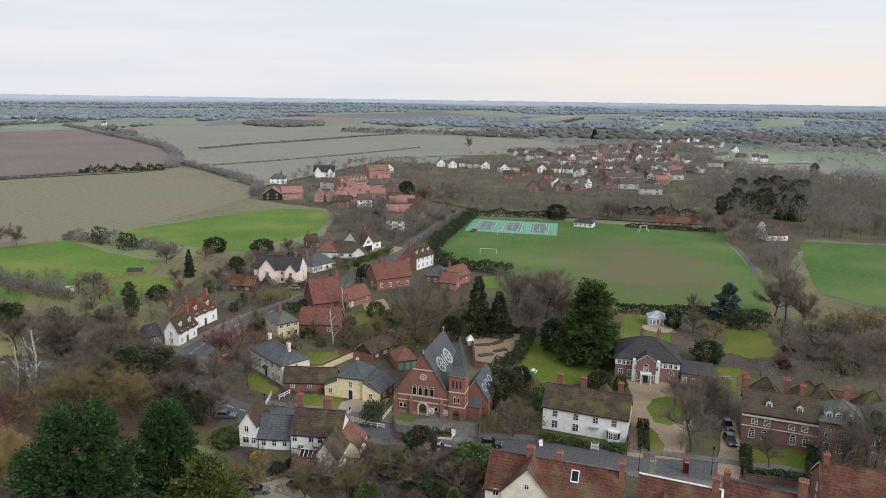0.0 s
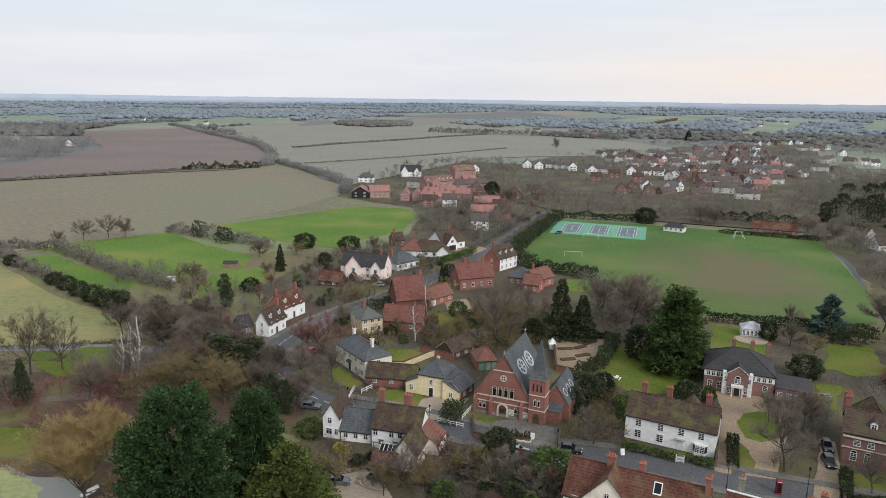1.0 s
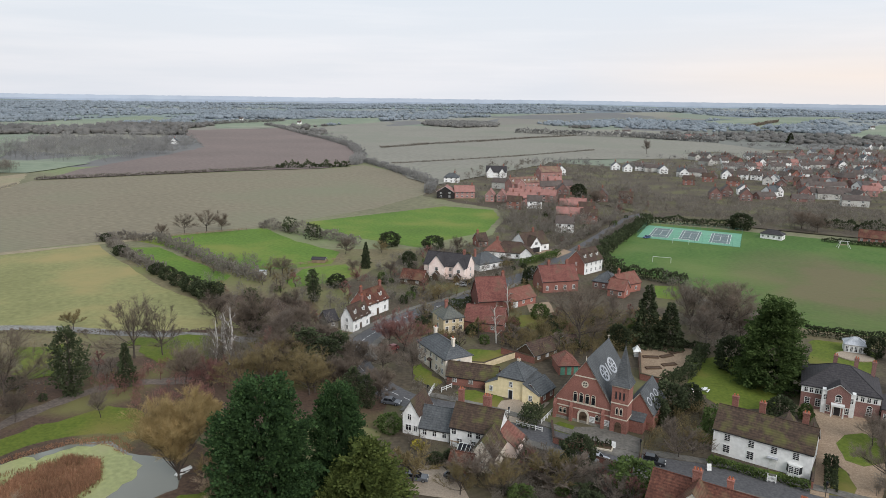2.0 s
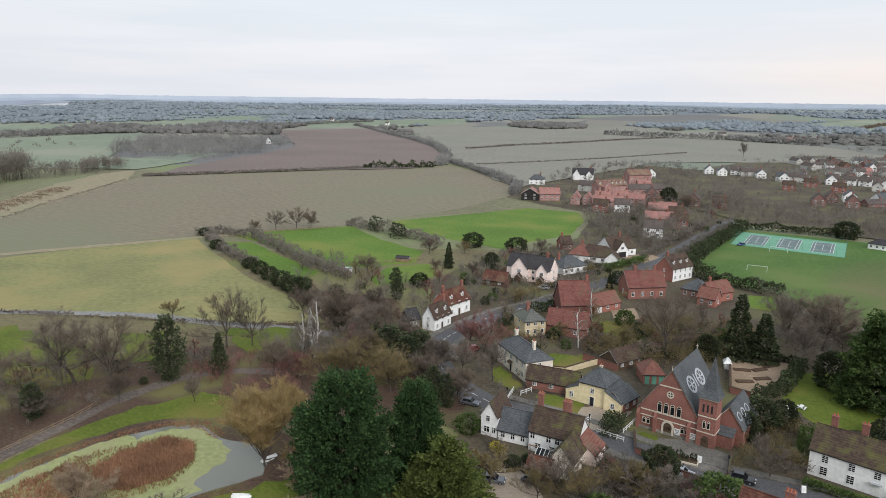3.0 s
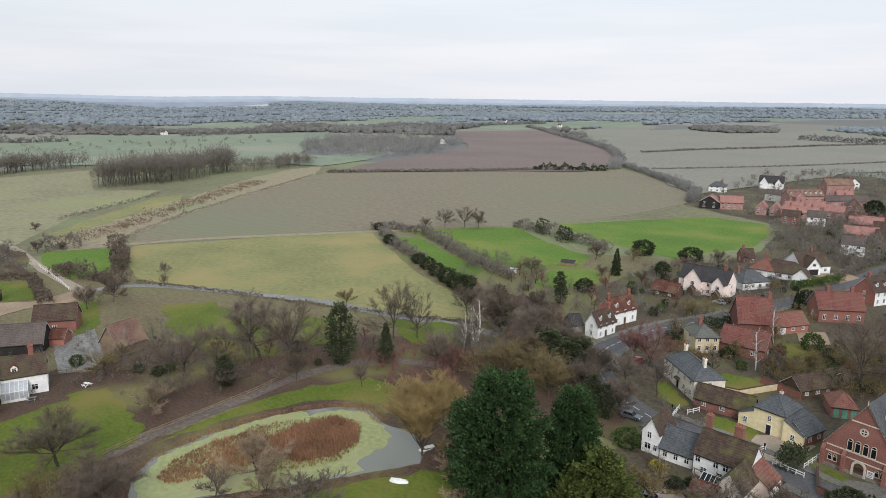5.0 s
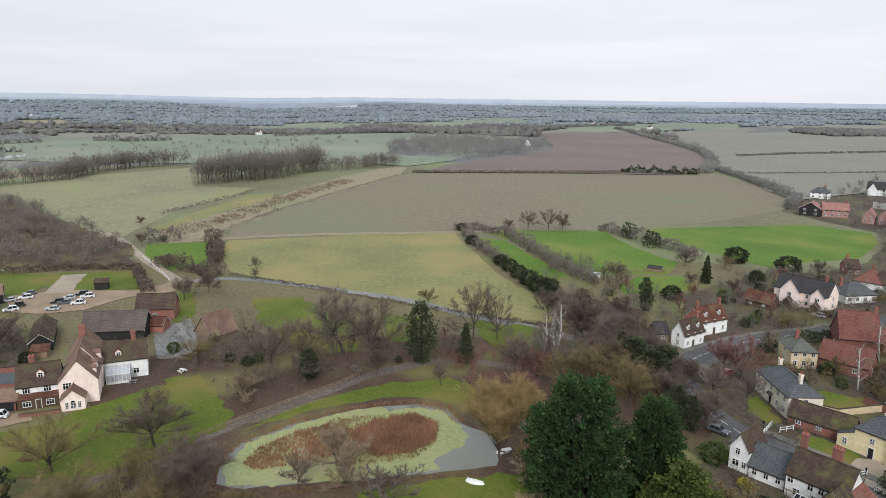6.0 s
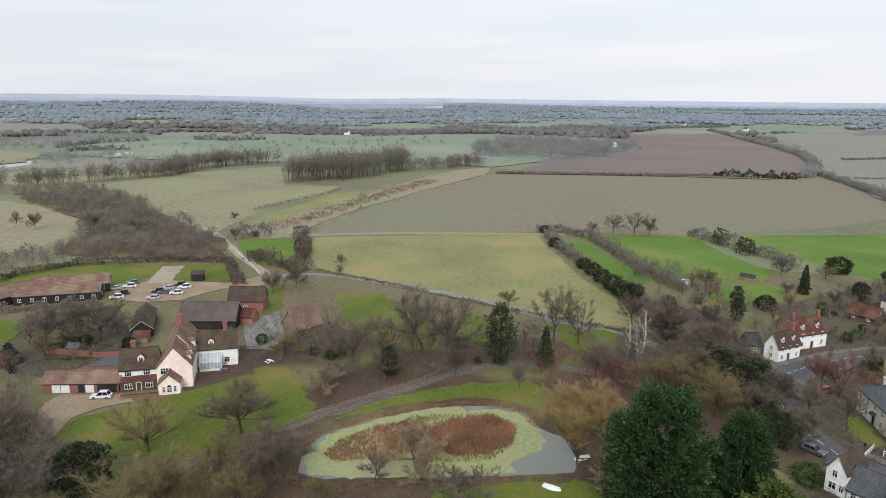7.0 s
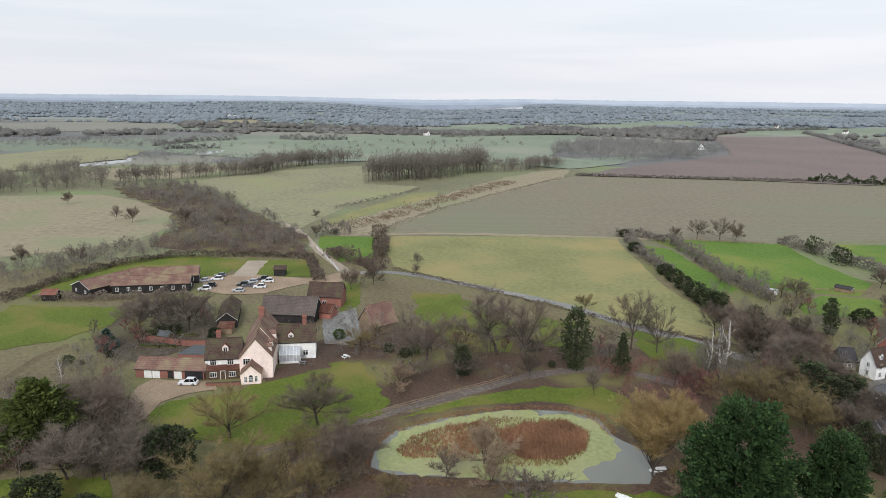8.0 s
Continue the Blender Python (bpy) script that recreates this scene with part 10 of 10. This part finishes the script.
brick_wall([(8.3, 130.8), (7.4, 121.8)], 1.1, "brick", "low brick wall of the chapel forecourt")
brick_wall([(58.6, 121.0), (54.8, 110.8), (65.9, 108.4), (79.3, 104.4)], 1.2, "brick_dark", "brick boundary wall along the street")
brick_wall([(-34.7, 157.6), (-29.5, 158.3), (-25.1, 164.9), (-20.1, 171.9)], 1.6, "render_buff", "pale garden wall round a lawn")
brick_wall([(-27.1, 169.5), (-17.7, 165.1)], 1.8, "brick", "brick garden wall behind the houses")
brick_wall([(12.6, 160.5), (8.4, 162.2), (8.5, 183.2)], 1.6, "brick", "brick wall of the school yard")
brick_wall([(-153.1, 36.0), (-149.6, 42.9)], 0.8, "brick", "low brick garden wall before the manor")
brick_wall([(-195.5, 28.0), (-182.8, 38.6), (-179.7, 43.7)], 1.6, "brick", "old brick wall of the kitchen garden")
brick_wall([(43.0, 146.4), (40.5, 134.9), (36.4, 120.4)], 1.5, "brick", "brick wall beside the carriage drive")

# planting bed before the chapel
bed = thing("planting_bed", "raised planting bed with clipped shrubs", "planter", pose(*(-1.3, 125.7), 0.1, 0, 0, -7))
part("kerb", Shape().box(-3.8, -1.3, 0, 3.8, 1.3, 0.35), MAT["stone"], bed)
part("soil", Shape().box(-3.6, -1.1, 0.35, 3.6, 1.1, 0.42), MAT["litter"], bed)
for x, y in ((-3.0, 0.5), (-1.2, -0.3), (0.2, 0.4), (1.4, -0.5), (2.8, 0.3)):
    sh = leafy(int(200 + x * 10), 1.1, 0.5, 120, 0.3, round_crown, 0.2, 0.2)
    sp_ = part("shrub", sh, MAT["leaf_dark"], bed)
    sp_.location = (x, y, 0.42)
# raised beds in the school yard
for i, (q, turn) in enumerate((((11.4, 177.8), 10), ((15.5, 179.8), 40), ((18.2, 183.6), 40), ((15.8, 173.7), 30), ((11.8, 170.2), 20))):
    rb = thing("raised_bed", "timber raised bed filled with dark soil", "planter", pose(*q, 0.05, 0, 0, turn), "raised beds of the yard")
    part("frame", Shape().box(-2.0, -0.7, 0, 2.0, -0.6, 0.4).box(-2.0, 0.6, 0, 2.0, 0.7, 0.4).box(-2.0, -0.6, 0, -1.9, 0.6, 0.4).box(1.9, -0.6, 0, 2.0, 0.6, 0.4), MAT["timber_dark"], rb)
    part("soil", Shape().box(-1.9, -0.6, 0, 1.9, 0.6, 0.3), MAT["litter"], rb)
# vegetable beds of the kitchen garden
for i, (q, turn) in enumerate((((-203.0, 36.0), 52), ((-199.0, 33.0), 52), ((-195.5, 38.5), 50), ((-191.0, 41.0), 48), ((-187.0, 30.0), 50), ((-184.0, 34.5), 48))):
    vb = thing("vegetable_bed", "dug vegetable bed with dark soil and straggling plants", "planter", pose(*q, 0.03, 0, 0, turn), "beds of the kitchen garden")
    part("soil", Shape().box(-3.0, -0.8, 0, 3.0, 0.8, 0.16), MAT["litter"], vb)
    row = Shape()
    veg_rng = random.Random(300 + i)
    for _ in range(90):
        spray(row, Vector((veg_rng.uniform(-2.8, 2.8), veg_rng.choice((-0.4, 0.4)) + veg_rng.uniform(-0.15, 0.15), 0.15)), Vector((veg_rng.uniform(-0.5, 0.5), veg_rng.uniform(-0.5, 0.5), 1)).normalized(), 0.4, veg_rng)
    part("plants", row, MAT["leaf_hedge"], vb)
# summerhouse deck
tagged(part("deck", Shape().prism([(Vector((64.4, 193.8)).x + 4.6 * math.cos(a), Vector((64.4, 193.8)).y + 3.6 * math.sin(a)) for a in [2 * math.pi * i / 18 for i in range(18)]], -0.1, 0.35), MAT["gravel"]), "round raised terrace before the summerhouse", "terrace", kind="structure")


# garden tables
def picnic(spot, turn, colour="timber"):
    t_ = thing("picnic_table", "weathered timber picnic table on the lawn", "table", pose(*spot, 0.03, 0, 0, turn), "picnic tables")
    part("tabletop", Shape().box(-0.9, -0.38, 0.7, 0.9, 0.38, 0.76), MAT[colour], t_)
    for y in (-0.8, 0.8):
        part("bench", Shape().box(-0.9, y - 0.14, 0.42, 0.9, y + 0.14, 0.47), MAT[colour], t_)
    for x in (-0.6, 0.6):
        part("leg", Shape().tube((x, -0.8, 0), (x, -0.25, 0.72), 0.05, 0.05, 4).tube((x, 0.8, 0), (x, 0.25, 0.72), 0.05, 0.05, 4).box(x - 0.04, -0.9, 0.36, x + 0.04, 0.9, 0.42), MAT[colour], t_)


picnic((20.6, 158.3), 20, "white")
picnic((22.9, 159.1), 70, "white")
picnic((69.9, 156.5), 15, "metal")
picnic((-152.1, 71.2), 5, "white")
picnic((-157.5, 57.9), 15, "metal")
picnic((-154.0, 60.0), 60, "metal")

# the upturned boat by the pond
bt = thing("rowing_boat", "small white rowing boat upturned on the grass", "boat", pose(*(-68.9, 83.5), 0.05, 0, 0, 20))
hull = Shape()
secs = 9
for i in range(secs):
    f = i / (secs - 1)
    half = 0.75 * math.sin(math.pi * (0.12 + 0.84 * f)) ** 0.7
    x = -1.7 + 3.4 * f
    hull.v += [(x, half * math.cos(a) * (1.0 if abs(math.cos(a)) > 0.01 else 1), 0.62 * math.sin(a) * (0.55 + 0.45 * math.sin(math.pi * f))) for a in [math.pi * k / 8 for k in range(9)]]
for i in range(secs - 1):
    for k in range(8):
        a_ = i * 9 + k
        hull.f.append((a_, a_ + 1, a_ + 10, a_ + 9))
hull.f += [tuple(range(8, -1, -1)), tuple(range((secs - 1) * 9, secs * 9))]
part("hull", hull, MAT["white"], bt)
part("keel", Shape().box(-1.5, -0.04, 0.5, 1.5, 0.04, 0.68), MAT["white"], bt)
bt2 = copy_thing(bt, pose(*(-72.0, 95.6), 0.05, 0, 0, 70))
tagged(bt2, "small white boat lying under the willow")

# reeds and sedge in the pond
def reeds(poly, count, h, leaf, label, seed, name="reeds", w=0.12):
    r = random.Random(seed)
    xs, ys = [p[0] for p in poly], [p[1] for p in poly]
    s = Shape()
    while len(s.f) < count:
        x, y = r.uniform(min(xs), max(xs)), r.uniform(min(ys), max(ys))
        if not inside(x, y, poly):
            continue
        hh = h * (0.7 + 0.5 * noise.noise(Vector((x * 0.5, y * 0.5, seed)))) * r.uniform(0.7, 1.2)
        for _ in range(3):
            d = Vector((r.uniform(-0.35, 0.35), r.uniform(-0.35, 0.35), 1)).normalized() * hh
            sliver(s, Vector((x + r.uniform(-0.2, 0.2), y + r.uniform(-0.2, 0.2), 0.02)), d, w, r)
    return tagged(part(name, s, MAT[leaf]), label, "reeds", kind="stuff")


reeds([(-98.1, 79.5), (-98.8, 86.7), (-94.7, 94.1), (-88.7, 94.5), (-84.4, 89.5), (-84.4, 82.8), (-87.8, 77.4), (-92.2, 76.2)], 16000, 1.7, "reed", "dense bed of dead brown reeds", 1)
reeds([(-103.8, 58.6), (-106.5, 64.0), (-106.9, 72.4), (-104.6, 79.3), (-99.7, 81.5), (-93.1, 74.9), (-95.6, 66.1), (-100.1, 58.9)], 8000, 1.1, "reed", "thin bed of dead brown reeds", 2)
reeds([(-105.2, 72.7), (-105.6, 81.6), (-95.9, 95.1), (-89.2, 95.9), (-83.8, 89.6), (-82.2, 82.2), (-86.9, 74.0), (-95.1, 67.0)], 9000, 0.9, "sedge", "tan sedge round the reed bed", 3, "sedge")
reeds([(-100.8, 50.4), (-108.1, 55.0), (-112.1, 62.6), (-111.8, 75.7), (-107.7, 89.4), (-100.5, 100.0), (-93.0, 103.6), (-85.6, 100.2), (-86.2, 97.6), (-92.3, 99.8), (-99.0, 98.1), (-106.0, 88.0), (-109.5, 74.8), (-109.8, 62.2), (-106.0, 55.1), (-100.3, 51.3)], 5000, 0.6, "reed", "ragged brown sedge on the pond's margin", 20, "sedge")
reeds([(-99.3, 50.0), (-94.4, 55.6), (-86.6, 66.0), (-78.9, 76.4), (-71.9, 85.9), (-70.6, 84.5), (-77.4, 75.1), (-84.8, 64.7), (-92.3, 54.3), (-98.1, 48.5)], 3000, 0.55, "sedge", "ragged tan sedge on the pond's margin", 21, "sedge")
# rough grass on open ground
for k_, (poly, n_, h_, leaf) in enumerate((([(-213.1, 106.5), (-190.2, 130.3), (-131.2, 151.4), (-120.3, 118.2), (-135.7, 93.3), (-161.2, 83.9)], 9000, 0.35, "sedge"), ([(-117.7, 48.3), (-116.0, 74.0), (-114.3, 94.7), (-98.1, 114.8), (-87.0, 111.3), (-87.0, 101.7), (-101.5, 100.5), (-113.4, 75.2)], 6000, 0.25, "leaf_hedge"))):
    reeds(poly, n_, h_, leaf, "rough winter grass tufts on open ground", 90 + k_, "grass_tufts", 0.08)

# shelters and troughs in the paddocks
sh_ = house("field_shelter", "low timber field shelter in the paddock", (-119.0, 248.5), (-113.7, 249.4), 3.0, 1.5, 0.6, "x", "timber", "slate_dark", (), 0, category="shelter")
sh_ = house("field_shelter", "pale metal trailer parked in the paddock", (-129.7, 224.0), (-126.7, 224.8), 2.2, 1.4, 0.3, "flat", "white", "lead", (), 0, category="trailer")
# dashes along the middle of the street
dash = smooth_line(BEND, 8)
marks = Shape()
for (xa, ya), (xb, yb) in list(zip(dash, dash[1:]))[::3]:
    d_ = Vector((xb - xa, yb - ya))
    d_ = d_.normalized()
    n_ = Vector((-d_.y, d_.x)) * 0.07
    e_ = Vector((xa, ya)) + d_ * 2.2
    marks.add([(xa + n_.x, ya + n_.y, 0.112), (xa - n_.x, ya - n_.y, 0.112), (e_.x - n_.x, e_.y - n_.y, 0.112), (e_.x + n_.x, e_.y + n_.y, 0.112)], [(0, 1, 2, 3)])
tagged(part("road_marking", marks, MAT["line"]), "broken white centre line of the street", "road marking", kind="structure")
# mistletoe in the tall trees before the brick house
for q, z in (((73.6, 111.3), 9.5), ((78.2, 113.0), 11.0), ((79.2, 113.0), 8.0), ((48.9, 120.7), 9.0)):
    ms = part("mistletoe", leafy(int(q[0]), 1.6, 0.8, 220, 0.3, round_crown, 0.2, 0.2), MAT["leaf_pine"])
    ms.location = (*q, z)
    tagged(ms, "round yellow-green clump of mistletoe on a branch", "mistletoe", "mistletoe clumps")
